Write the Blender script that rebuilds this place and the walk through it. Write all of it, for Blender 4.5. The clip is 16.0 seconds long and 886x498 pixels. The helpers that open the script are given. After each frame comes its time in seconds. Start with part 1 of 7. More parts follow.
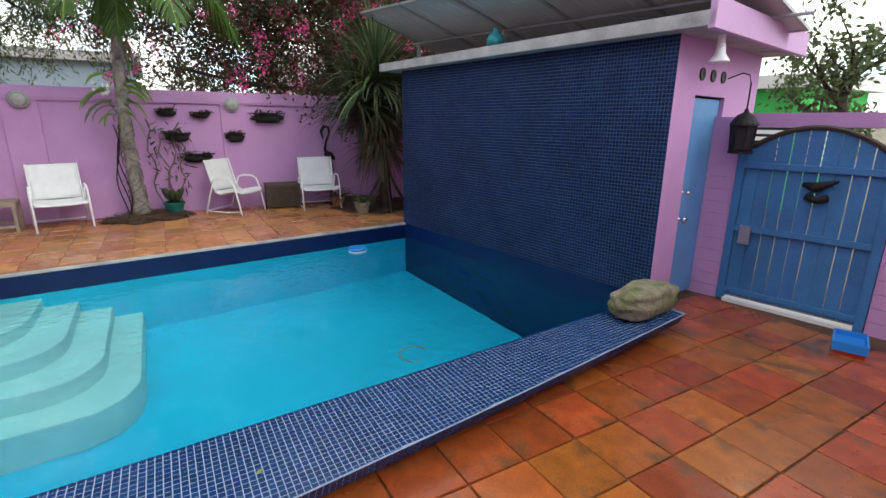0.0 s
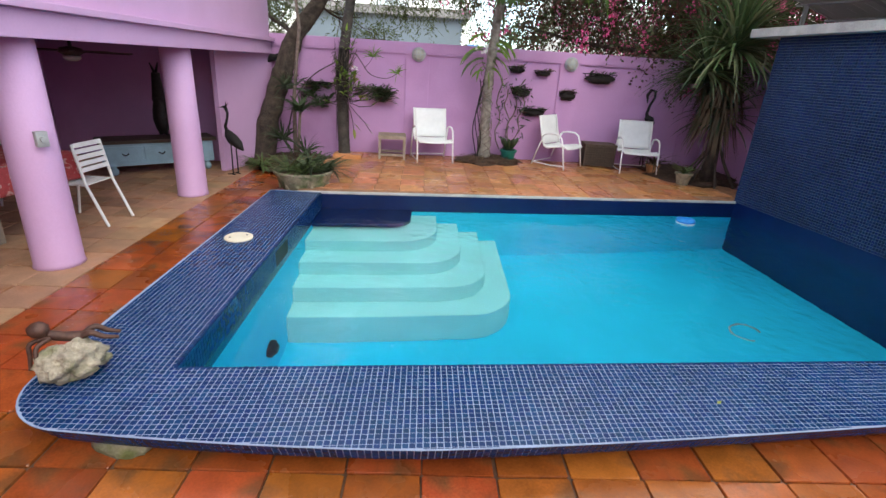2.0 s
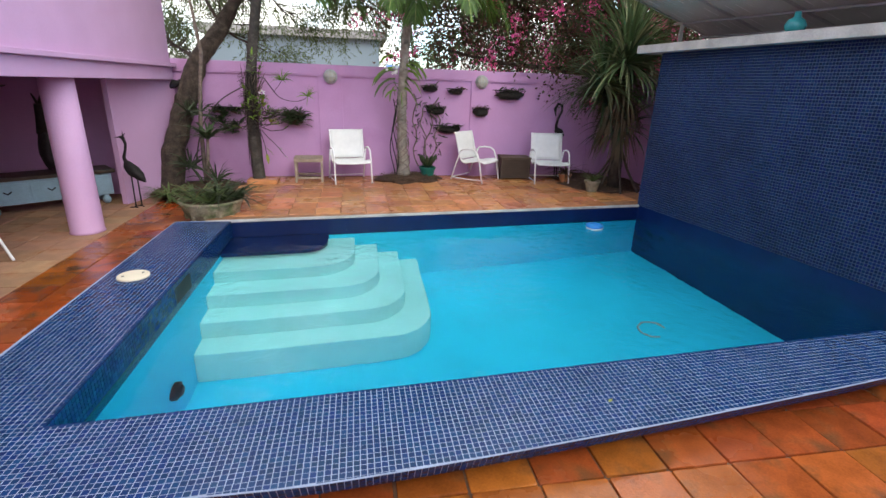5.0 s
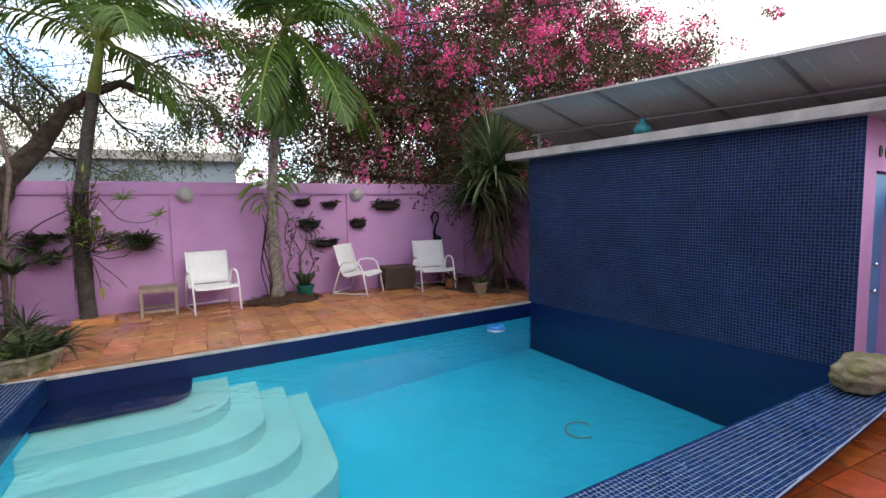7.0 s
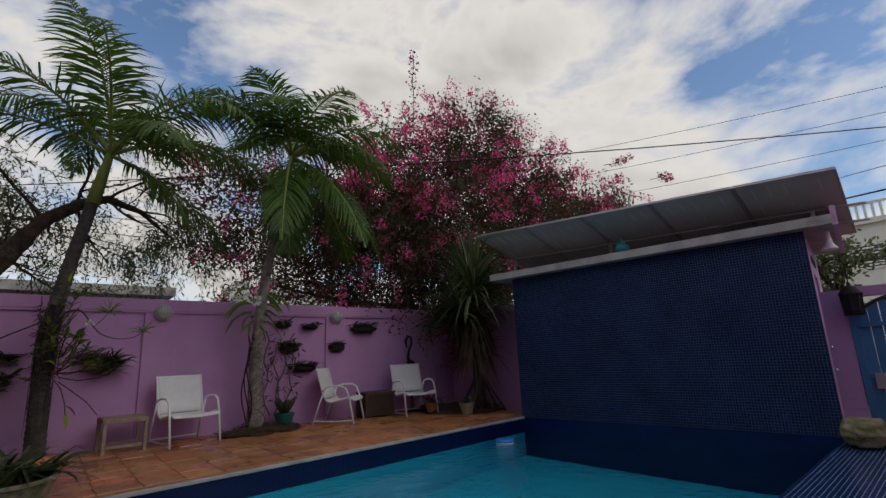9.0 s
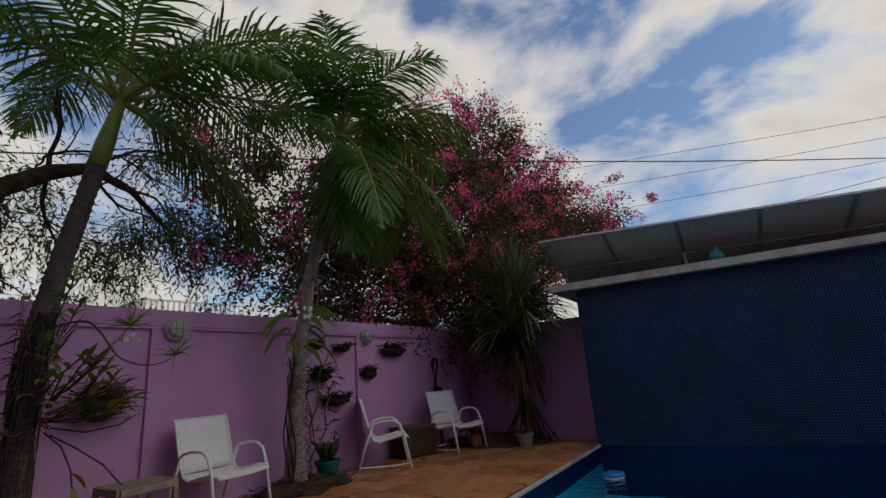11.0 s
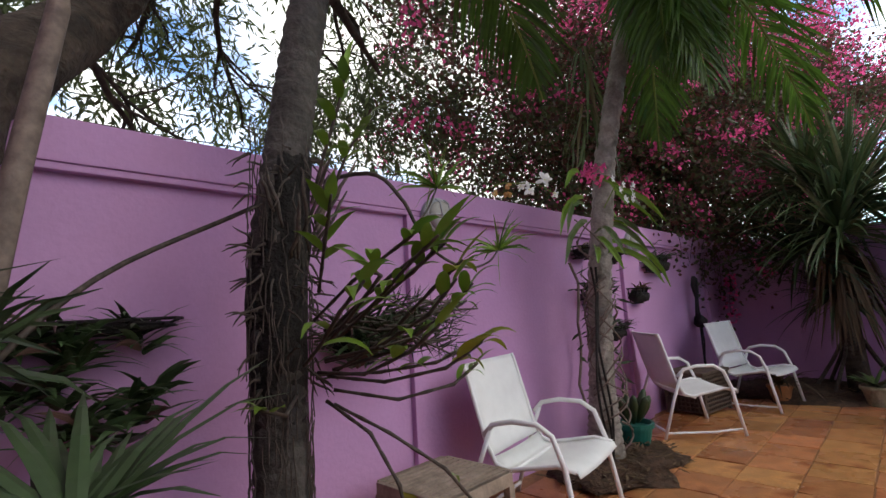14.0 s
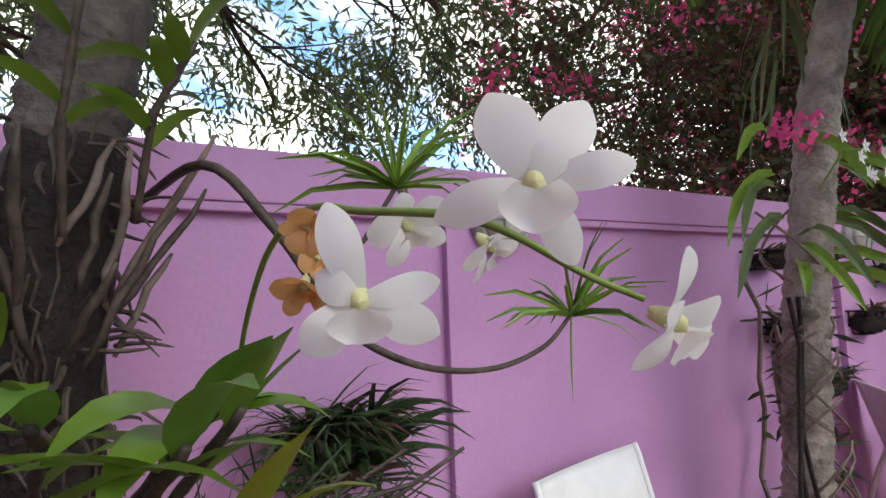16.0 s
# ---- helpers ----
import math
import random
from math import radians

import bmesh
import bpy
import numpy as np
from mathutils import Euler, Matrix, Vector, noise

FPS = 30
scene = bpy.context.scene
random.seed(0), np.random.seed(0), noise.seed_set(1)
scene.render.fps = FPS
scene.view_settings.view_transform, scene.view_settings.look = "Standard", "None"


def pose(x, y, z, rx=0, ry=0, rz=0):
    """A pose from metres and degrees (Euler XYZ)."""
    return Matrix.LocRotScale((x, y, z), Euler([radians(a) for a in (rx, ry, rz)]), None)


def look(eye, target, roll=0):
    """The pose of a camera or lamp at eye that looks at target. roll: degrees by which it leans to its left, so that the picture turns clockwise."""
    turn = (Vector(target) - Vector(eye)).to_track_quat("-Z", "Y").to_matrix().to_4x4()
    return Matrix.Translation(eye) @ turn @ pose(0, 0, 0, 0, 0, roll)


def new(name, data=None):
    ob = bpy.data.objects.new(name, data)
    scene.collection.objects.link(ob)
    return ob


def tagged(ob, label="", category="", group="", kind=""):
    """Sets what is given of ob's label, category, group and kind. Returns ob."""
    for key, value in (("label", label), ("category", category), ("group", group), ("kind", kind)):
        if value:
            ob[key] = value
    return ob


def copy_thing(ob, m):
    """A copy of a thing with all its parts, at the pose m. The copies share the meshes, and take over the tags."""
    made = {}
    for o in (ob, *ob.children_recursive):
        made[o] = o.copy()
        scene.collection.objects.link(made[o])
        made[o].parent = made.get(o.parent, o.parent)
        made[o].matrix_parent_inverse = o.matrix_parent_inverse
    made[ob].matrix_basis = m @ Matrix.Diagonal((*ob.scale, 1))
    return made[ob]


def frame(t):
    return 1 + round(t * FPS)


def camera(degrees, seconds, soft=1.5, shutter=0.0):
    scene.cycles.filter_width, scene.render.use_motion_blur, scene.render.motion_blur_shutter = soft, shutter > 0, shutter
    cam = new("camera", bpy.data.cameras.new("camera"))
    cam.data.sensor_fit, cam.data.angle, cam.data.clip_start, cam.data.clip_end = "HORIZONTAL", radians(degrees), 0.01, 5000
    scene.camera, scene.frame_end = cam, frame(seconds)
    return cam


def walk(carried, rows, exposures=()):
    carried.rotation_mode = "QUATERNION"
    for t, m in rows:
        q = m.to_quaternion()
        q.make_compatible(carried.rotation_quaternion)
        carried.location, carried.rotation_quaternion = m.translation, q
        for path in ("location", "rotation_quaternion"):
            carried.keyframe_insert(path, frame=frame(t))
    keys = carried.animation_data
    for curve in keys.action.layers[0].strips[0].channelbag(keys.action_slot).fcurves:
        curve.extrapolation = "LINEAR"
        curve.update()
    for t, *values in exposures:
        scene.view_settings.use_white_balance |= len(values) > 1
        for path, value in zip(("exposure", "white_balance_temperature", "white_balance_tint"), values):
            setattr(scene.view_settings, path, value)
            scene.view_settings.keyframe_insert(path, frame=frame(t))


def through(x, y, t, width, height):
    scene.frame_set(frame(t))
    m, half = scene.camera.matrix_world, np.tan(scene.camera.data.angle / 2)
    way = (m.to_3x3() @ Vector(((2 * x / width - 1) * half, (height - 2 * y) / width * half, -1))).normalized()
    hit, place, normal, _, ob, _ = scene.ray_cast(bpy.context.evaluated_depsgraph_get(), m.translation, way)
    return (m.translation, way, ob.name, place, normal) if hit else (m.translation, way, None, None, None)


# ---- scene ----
LENS = 85.59
PATH = [
    (0.0, look((2.800, -2.190, 1.551), (3.777, -0.523, 1.036), 0.56)),
    (0.5, look((2.265, -2.282, 1.664), (3.051, -0.546, 1.057), 1.22)),
    (1.0, look((1.778, -2.332, 1.728), (2.345, -0.532, 1.067), 2.44)),
    (1.5, look((1.481, -2.320, 1.704), (1.796, -0.472, 1.006), 3.37)),
    (2.0, look((1.329, -2.301, 1.658), (1.427, -0.437, 0.940), 3.61)),
    (2.5, look((1.255, -2.295, 1.634), (1.237, -0.432, 0.905), 3.73)),
    (3.0, look((1.253, -2.278, 1.648), (1.206, -0.419, 0.911), 3.80)),
    (3.5, look((1.296, -2.279, 1.626), (1.248, -0.419, 0.891), 3.55)),
    (4.0, look((1.392, -2.273, 1.637), (1.404, -0.412, 0.905), 3.11)),
    (4.5, look((1.506, -2.279, 1.673), (1.666, -0.415, 0.967), 2.51)),
    (5.0, look((1.607, -2.328, 1.706), (1.949, -0.466, 1.061), 1.95)),
    (7.5, look((1.177, -1.519, 1.349), (2.175, 0.213, 1.382), -0.49)),
    (8.0, look((0.800, -1.438, 1.094), (1.892, 0.218, 1.357), 0.05)),
    (8.5, look((0.373, -1.242, 0.987), (1.554, 0.320, 1.391), -1.59)),
    (9.4, look((-0.50, -0.78, 1.02), (0.767, 0.685, 1.47), -2.6)),
    (10.2, look((-1.03, 0.45, 1.06), (0.37, 1.79, 1.56), -3.6)),
    (11.0, look((-1.184, 1.714, 1.090), (0.367, 2.864, 1.611), -4.41)),
    (11.5, look((-1.132, 2.242, 1.099), (0.373, 3.426, 1.677), -5.48)),
    (12.0, look((-1.155, 2.754, 1.143), (0.260, 4.038, 1.735), -7.46)),
    (12.5, look((-1.142, 3.254, 1.256), (0.165, 4.686, 1.748), -5.11)),
    (13.0, look((-1.270, 3.761, 1.235), (0.000, 5.261, 1.604), -3.80)),
    (13.5, look((-1.183, 4.292, 1.189), (0.112, 5.790, 1.468), -3.77)),
    (14.0, look((-0.870, 4.807, 1.208), (0.480, 6.260, 1.463), -3.31)),
    (14.5, look((-0.514, 5.178, 1.275), (0.838, 6.634, 1.503), -2.76)),
    (15.0, look((-0.126, 5.352, 1.335), (1.092, 6.923, 1.555), -1.78)),
    (15.2, look((-0.010, 5.376, 1.435), (1.146, 6.995, 1.640), -1.39)),
    (15.5, look((0.110, 5.402, 1.501), (1.152, 7.090, 1.755), -3.11)),
    (16.0, look((0.146, 5.459, 1.522), (1.012, 7.251, 1.714), -2.19)),
]
EXPOSURES = [
    (0.0, 0.15, 6950, 3), (1.0, 0.4, 7000, 4), (5.2, 0.4, 7050, 5), (7.3, 0.0, 7150, 10), (7.7, -0.6, 7150, 10), (8.2, -1.2, 7150, 10), (8.7, -1.5, 7100, 10),
    (11.0, -1.68, 7100, 10), (12.0, -1.66, 7100, 10), (12.6, -1.55, 7050, 9), (13.3, -0.95, 7050, 8), (13.8, -0.5, 7050, 7), (14.2, 0.05, 7050, 5),
    (14.8, 0.45, 7000, 3), (15.2, 0.45, 7000, 3), (16.0, 0.3, 7000, 3)]
cam = camera(LENS, 16.0, 1.5)
walk(cam, PATH, EXPOSURES)

# ---- sky and sun ----
world = bpy.data.worlds.new("sky")
scene.world = world
world.use_nodes = True
wn, wl = world.node_tree.nodes, world.node_tree.links
back = wn["Background"]
back.inputs["Strength"].default_value = 0.15
sky = wn.new("ShaderNodeTexSky")
sky.sky_type = "NISHITA"
sky.sun_disc = False
sky.sun_elevation = radians(38)
sky.sun_rotation = radians(158)
co = wn.new("ShaderNodeTexCoord")
mp = wn.new("ShaderNodeMapping")
mp.inputs["Scale"].default_value = (1.0, 1.0, 1.9)
mp.inputs["Location"].default_value = (0.35, 0.1, 0.2)
mp.inputs["Rotation"].default_value = (0, 0, radians(32))
cloud = wn.new("ShaderNodeTexNoise")
cloud.inputs["Scale"].default_value = 2.6
cloud.inputs["Detail"].default_value = 9
cloud.inputs["Roughness"].default_value = 0.55
cloud.inputs["Distortion"].default_value = 0.25
edge = wn.new("ShaderNodeMapRange")
edge.inputs["From Min"].default_value = 0.4
edge.inputs["From Max"].default_value = 0.53
shade = wn.new("ShaderNodeMapRange")
shade.inputs["From Min"].default_value = 0.45
shade.inputs["From Max"].default_value = 0.75
shade.inputs["To Min"].default_value = 16.0
shade.inputs["To Max"].default_value = 9.0
tint = wn.new("ShaderNodeVectorMath")
tint.operation = "SCALE"
tint.inputs[0].default_value = (0.98, 0.99, 1.02)
mixs = wn.new("ShaderNodeMix")
mixs.data_type = "RGBA"
wl.new(co.outputs["Generated"], mp.inputs["Vector"])
wl.new(mp.outputs["Vector"], cloud.inputs["Vector"])
wl.new(cloud.outputs["Fac"], edge.inputs["Value"])
wl.new(cloud.outputs["Fac"], shade.inputs["Value"])
wl.new(shade.outputs["Result"], tint.inputs["Scale"])
wl.new(edge.outputs["Result"], mixs.inputs["Factor"])
deep = wn.new("ShaderNodeVectorMath")
deep.operation = "MULTIPLY"
deep.inputs[1].default_value = (2.1, 2.5, 3.0)
wl.new(sky.outputs["Color"], deep.inputs[0])
wl.new(deep.outputs["Vector"], mixs.inputs["A"])
wl.new(tint.outputs["Vector"], mixs.inputs["B"])
wl.new(mixs.outputs["Result"], back.inputs["Color"])

sun = new("sun", bpy.data.lights.new("sun", "SUN"))
sun.data.energy = 0.7
sun.data.angle = radians(30)
sun.data.color = (1, 0.96, 0.9)
sun.matrix_world = look((4, -10, 8.5), (0, 0, 0))


# ---- materials ----
def mat(name, c, rough=0.6, metal=0.0, vary=0.18, scale=6.0, bump=0.15, fine=60.0, spread=0.0, stain=None, stain_at=(0.55, 0.7), wet=0.0, coat=0.0, bump_dist=0.004, spec=0.35):
    """Colour with variation at two scales, fine relief, optional stains, wet patches and per-piece spread."""
    m = bpy.data.materials.new(name)
    m.use_nodes = True
    n, l = m.node_tree.nodes, m.node_tree.links
    b = n["Principled BSDF"]
    b.inputs["Roughness"].default_value = rough
    b.inputs["Metallic"].default_value = metal
    b.inputs["Coat Weight"].default_value = coat
    b.inputs["Specular IOR Level"].default_value = spec
    tc = n.new("ShaderNodeTexCoord")
    big = n.new("ShaderNodeTexNoise")
    big.inputs["Scale"].default_value = scale
    big.inputs["Detail"].default_value = 6
    small = n.new("ShaderNodeTexNoise")
    small.inputs["Scale"].default_value = fine
    small.inputs["Detail"].default_value = 5
    for q in (big, small):
        l.new(tc.outputs["Object"], q.inputs["Vector"])
    r1 = n.new("ShaderNodeMapRange")
    r1.inputs["From Min"].default_value, r1.inputs["From Max"].default_value = 0.3, 0.7
    r1.inputs["To Min"].default_value, r1.inputs["To Max"].default_value = 1 - vary, 1 + vary
    r2 = n.new("ShaderNodeMapRange")
    r2.inputs["From Min"].default_value, r2.inputs["From Max"].default_value = 0.3, 0.7
    r2.inputs["To Min"].default_value, r2.inputs["To Max"].default_value = 1 - vary * 0.5, 1 + vary * 0.5
    mul = n.new("ShaderNodeMath")
    mul.operation = "MULTIPLY"
    l.new(big.outputs["Fac"], r1.inputs["Value"])
    l.new(small.outputs["Fac"], r2.inputs["Value"])
    l.new(r1.outputs["Result"], mul.inputs[0])
    l.new(r2.outputs["Result"], mul.inputs[1])
    last = mul.outputs[0]
    col = n.new("ShaderNodeRGB")
    col.outputs[0].default_value = (*c, 1)
    base = col.outputs[0]
    if spread:
        info = n.new("ShaderNodeObjectInfo")
        geo = n.new("ShaderNodeNewGeometry")
        add = n.new("ShaderNodeMath")
        add.operation = "ADD"
        fr = n.new("ShaderNodeMath")
        fr.operation = "FRACT"
        l.new(info.outputs["Random"], add.inputs[0])
        l.new(geo.outputs["Random Per Island"], add.inputs[1])
        l.new(add.outputs[0], fr.inputs[0])
        hs = n.new("ShaderNodeHueSaturation")
        rv = n.new("ShaderNodeMapRange")
        rv.inputs["To Min"].default_value, rv.inputs["To Max"].default_value = 1 - spread, 1 + spread
        rh = n.new("ShaderNodeMapRange")
        rh.inputs["To Min"].default_value, rh.inputs["To Max"].default_value = 0.5 - 0.045 * spread, 0.5 + 0.06 * spread
        m7 = n.new("ShaderNodeMath")
        m7.operation = "MULTIPLY"
        m7.inputs[1].default_value = 7.31
        f7 = n.new("ShaderNodeMath")
        f7.operation = "FRACT"
        l.new(fr.outputs[0], rv.inputs["Value"])
        l.new(fr.outputs[0], m7.inputs[0])
        l.new(m7.outputs[0], f7.inputs[0])
        l.new(f7.outputs[0], rh.inputs["Value"])
        l.new(rv.outputs["Result"], hs.inputs["Value"])
        l.new(rh.outputs["Result"], hs.inputs["Hue"])
        l.new(base, hs.inputs["Color"])
        base = hs.outputs["Color"]
    if stain:
        st = n.new("ShaderNodeTexNoise")
        st.inputs["Scale"].default_value = scale * 0.6
        st.inputs["Detail"].default_value = 8
        st.inputs["Distortion"].default_value = 0.6
        l.new(tc.outputs["Object"], st.inputs["Vector"])
        sr = n.new("ShaderNodeMapRange")
        sr.inputs["From Min"].default_value, sr.inputs["From Max"].default_value = stain_at
        l.new(st.outputs["Fac"], sr.inputs["Value"])
        mx = n.new("ShaderNodeMix")
        mx.data_type = "RGBA"
        mx.inputs["B"].default_value = (*stain, 1)
        l.new(sr.outputs["Result"], mx.inputs["Factor"])
        l.new(base, mx.inputs["A"])
        base = mx.outputs["Result"]
    sc = n.new("ShaderNodeVectorMath")
    sc.operation = "SCALE"
    l.new(base, sc.inputs[0])
    l.new(last, sc.inputs["Scale"])
    l.new(sc.outputs["Vector"], b.inputs["Base Color"])
    if wet:
        wt = n.new("ShaderNodeTexNoise")
        wt.inputs["Scale"].default_value = 1.4
        wt.inputs["Detail"].default_value = 5
        gp = n.new("ShaderNodeNewGeometry")
        l.new(gp.outputs["Position"], wt.inputs["Vector"])
        wr = n.new("ShaderNodeMapRange")
        wr.inputs["From Min"].default_value, wr.inputs["From Max"].default_value = 0.42, 0.6
        wr.inputs["To Min"].default_value, wr.inputs["To Max"].default_value = rough, max(0.06, rough - wet)
        l.new(wt.outputs["Fac"], wr.inputs["Value"])
        l.new(wr.outputs["Result"], b.inputs["Roughness"])
    if bump:
        bp = n.new("ShaderNodeBump")
        bp.inputs["Strength"].default_value = bump
        bp.inputs["Distance"].default_value = bump_dist
        l.new(small.outputs["Fac"], bp.inputs["Height"])
        l.new(bp.outputs["Normal"], b.inputs["Normal"])
    return m


def leaf_mat(name, c, rough=0.45, spread=0.35, through=0.35, other=None, other_share=0.0):
    """Leaf: a colour that differs from leaf to leaf, some light passing through."""
    m = bpy.data.materials.new(name)
    m.use_nodes = True
    n, l = m.node_tree.nodes, m.node_tree.links
    b = n["Principled BSDF"]
    b.inputs["Roughness"].default_value = rough
    geo = n.new("ShaderNodeNewGeometry")
    rv = n.new("ShaderNodeMapRange")
    rv.inputs["To Min"].default_value, rv.inputs["To Max"].default_value = 1 - spread, 1 + spread
    l.new(geo.outputs["Random Per Island"], rv.inputs["Value"])
    tc = n.new("ShaderNodeTexCoord")
    ns = n.new("ShaderNodeTexNoise")
    ns.inputs["Scale"].default_value = 25
    l.new(tc.outputs["Object"], ns.inputs["Vector"])
    rn = n.new("ShaderNodeMapRange")
    rn.inputs["To Min"].default_value, rn.inputs["To Max"].default_value = 0.75, 1.25
    l.new(ns.outputs["Fac"], rn.inputs["Value"])
    mu = n.new("ShaderNodeMath")
    mu.operation = "MULTIPLY"
    l.new(rv.outputs["Result"], mu.inputs[0])
    l.new(rn.outputs["Result"], mu.inputs[1])
    rgb = n.new("ShaderNodeRGB")
    rgb.outputs[0].default_value = (*c, 1)
    base = rgb.outputs[0]
    if other:
        m7 = n.new("ShaderNodeMath")
        m7.operation = "MULTIPLY"
        m7.inputs[1].default_value = 13.7
        f7 = n.new("ShaderNodeMath")
        f7.operation = "FRACT"
        lt = n.new("ShaderNodeMath")
        lt.operation = "LESS_THAN"
        lt.inputs[1].default_value = other_share
        l.new(geo.outputs["Random Per Island"], m7.inputs[0])
        l.new(m7.outputs[0], f7.inputs[0])
        l.new(f7.outputs[0], lt.inputs[0])
        mx = n.new("ShaderNodeMix")
        mx.data_type = "RGBA"
        mx.inputs["B"].default_value = (*other, 1)
        l.new(lt.outputs[0], mx.inputs["Factor"])
        l.new(base, mx.inputs["A"])
        base = mx.outputs["Result"]
    sc = n.new("ShaderNodeVectorMath")
    sc.operation = "SCALE"
    l.new(base, sc.inputs[0])
    l.new(mu.outputs[0], sc.inputs["Scale"])
    l.new(sc.outputs["Vector"], b.inputs["Base Color"])
    tr = n.new("ShaderNodeBsdfTranslucent")
    l.new(sc.outputs["Vector"], tr.inputs["Color"])
    ms = n.new("ShaderNodeMixShader")
    ms.inputs["Fac"].default_value = through
    l.new(b.outputs[0], ms.inputs[1])
    l.new(tr.outputs[0], ms.inputs[2])
    l.new(ms.outputs[0], n["Material Output"].inputs["Surface"])
    return m


def water_mat():
    m = bpy.data.materials.new("pool_water")
    m.use_nodes = True
    n, l = m.node_tree.nodes, m.node_tree.links
    n.remove(n["Principled BSDF"])
    tc = n.new("ShaderNodeTexCoord")
    n1 = n.new("ShaderNodeTexNoise")
    n1.inputs["Scale"].default_value = 1.6
    n1.inputs["Detail"].default_value = 3
    n2 = n.new("ShaderNodeTexNoise")
    n2.inputs["Scale"].default_value = 10
    n2.inputs["Detail"].default_value = 2
    n2.inputs["Scale"].default_value = 9
    n3 = n.new("ShaderNodeTexNoise")
    n3.inputs["Scale"].default_value = 0.75
    for q in (n1, n2, n3):
        l.new(tc.outputs["Object"], q.inputs["Vector"])
    breeze = n.new("ShaderNodeMapRange")
    breeze.inputs["From Min"].default_value, breeze.inputs["From Max"].default_value = 0.44, 0.58
    breeze.inputs["To Min"].default_value, breeze.inputs["To Max"].default_value = 0.1, 0.8
    l.new(n3.outputs["Fac"], breeze.inputs["Value"])
    ruffle = n.new("ShaderNodeMath")
    ruffle.operation = "MULTIPLY"
    l.new(n2.outputs["Fac"], ruffle.inputs[0])
    l.new(breeze.outputs["Result"], ruffle.inputs[1])
    ad = n.new("ShaderNodeMath")
    ad.operation = "ADD"
    l.new(ruffle.outputs[0], ad.inputs[0])
    l.new(n1.outputs["Fac"], ad.inputs[1])
    bp = n.new("ShaderNodeBump")
    bp.inputs["Strength"].default_value = 0.8
    bp.inputs["Distance"].default_value = 0.035
    l.new(ad.outputs[0], bp.inputs["Height"])
    rf = n.new("ShaderNodeBsdfRefraction")
    rf.inputs["IOR"].default_value = 1.33
    rf.inputs["Roughness"].default_value = 0.0
    rf.inputs["Color"].default_value = (0.80, 0.98, 1, 1)
    gl = n.new("ShaderNodeBsdfGlossy")
    gl.inputs["Roughness"].default_value = 0.015
    fr = n.new("ShaderNodeFresnel")
    fr.inputs["IOR"].default_value = 1.33
    calm = n.new("ShaderNodeBump")
    calm.inputs["Strength"].default_value = 0.3
    calm.inputs["Distance"].default_value = 0.02
    l.new(n1.outputs["Fac"], calm.inputs["Height"])
    l.new(calm.outputs["Normal"], rf.inputs["Normal"])
    for q in (gl, fr):
        l.new(bp.outputs["Normal"], q.inputs["Normal"])
    ms = n.new("ShaderNodeMixShader")
    l.new(fr.outputs[0], ms.inputs[0])
    l.new(rf.outputs[0], ms.inputs[1])
    l.new(gl.outputs[0], ms.inputs[2])
    l.new(ms.outputs[0], n["Material Output"].inputs["Surface"])
    return m


PURPLE = mat("purple_painted_render", (0.52, 0.28, 0.50), 0.75, vary=0.05, scale=1.6, bump=0.5, fine=45, stain=(0.42, 0.2, 0.40), stain_at=(0.52, 0.85))
PURPLE_L = mat("lilac_painted_plaster", (0.58, 0.35, 0.56), 0.6, vary=0.04, scale=1.8, bump=0.3, fine=50)
TERRA = mat("wet_terracotta", (0.31, 0.072, 0.016), 0.34, vary=0.28, scale=5, bump=0.35, fine=70, spread=0.24, stain=(0.13, 0.055, 0.02), stain_at=(0.5, 0.68), wet=0.28, spec=0.6)
TERRA_D = mat("worn_terracotta", (0.46, 0.19, 0.08), 0.46, vary=0.25, scale=5, bump=0.4, fine=70, spread=0.24, stain=(0.27, 0.09, 0.035), stain_at=(0.52, 0.66), wet=0.32)
TERRA_P = mat("dusty_pale_terracotta", (0.40, 0.22, 0.135), 0.6, vary=0.2, scale=4, bump=0.4, fine=70, spread=0.2, stain=(0.30, 0.12, 0.05), stain_at=(0.5, 0.7))
MORTAR_T = mat("worn_sandy_mortar", (0.27, 0.135, 0.07), 0.85, vary=0.3, scale=8, bump=0.5)
MORTAR = mat("dark_mortar", (0.10, 0.052, 0.03), 0.8, vary=0.25, scale=8, bump=0.5)
MOSAIC = mat("cobalt_glass_mosaic", (0.004, 0.031, 0.108), 0.22, vary=0.15, scale=2.2, bump=0.1, fine=90, spread=0.22, spec=0.25)
MOSAIC_W = mat("navy_glass_mosaic", (0.004, 0.018, 0.070), 0.4, vary=0.22, scale=1.6, bump=0.1, fine=90, spread=0.35, spec=0.12)
NAVY = mat("navy_pool_tile", (0.003, 0.013, 0.072), 0.25, vary=0.15, scale=3, bump=0.1, fine=80)
GROUT = mat("pale_grout", (0.27, 0.34, 0.47), 0.8, vary=0.15, scale=5, bump=0.3, fine=120)
GROUT_W = mat("blue_grey_grout", (0.055, 0.085, 0.14), 0.8, vary=0.2, scale=3, bump=0.3, fine=120)
# One plaster: light lost in deeper water is put into the floor's colour.
POOL = mat("pool_plaster_deep_water_tint", (0.012, 0.64, 0.88), 0.6, vary=0.05, scale=1.2, bump=0.05)
STEP = mat("step_plaster_shallow_water_tint", (0.42, 0.76, 0.74), 0.6, vary=0.06, scale=2, bump=0.05)
CONC = mat("weathered_concrete", (0.42, 0.40, 0.38), 0.85, vary=0.2, scale=4, bump=0.5, stain=(0.2, 0.19, 0.18), stain_at=(0.55, 0.75))
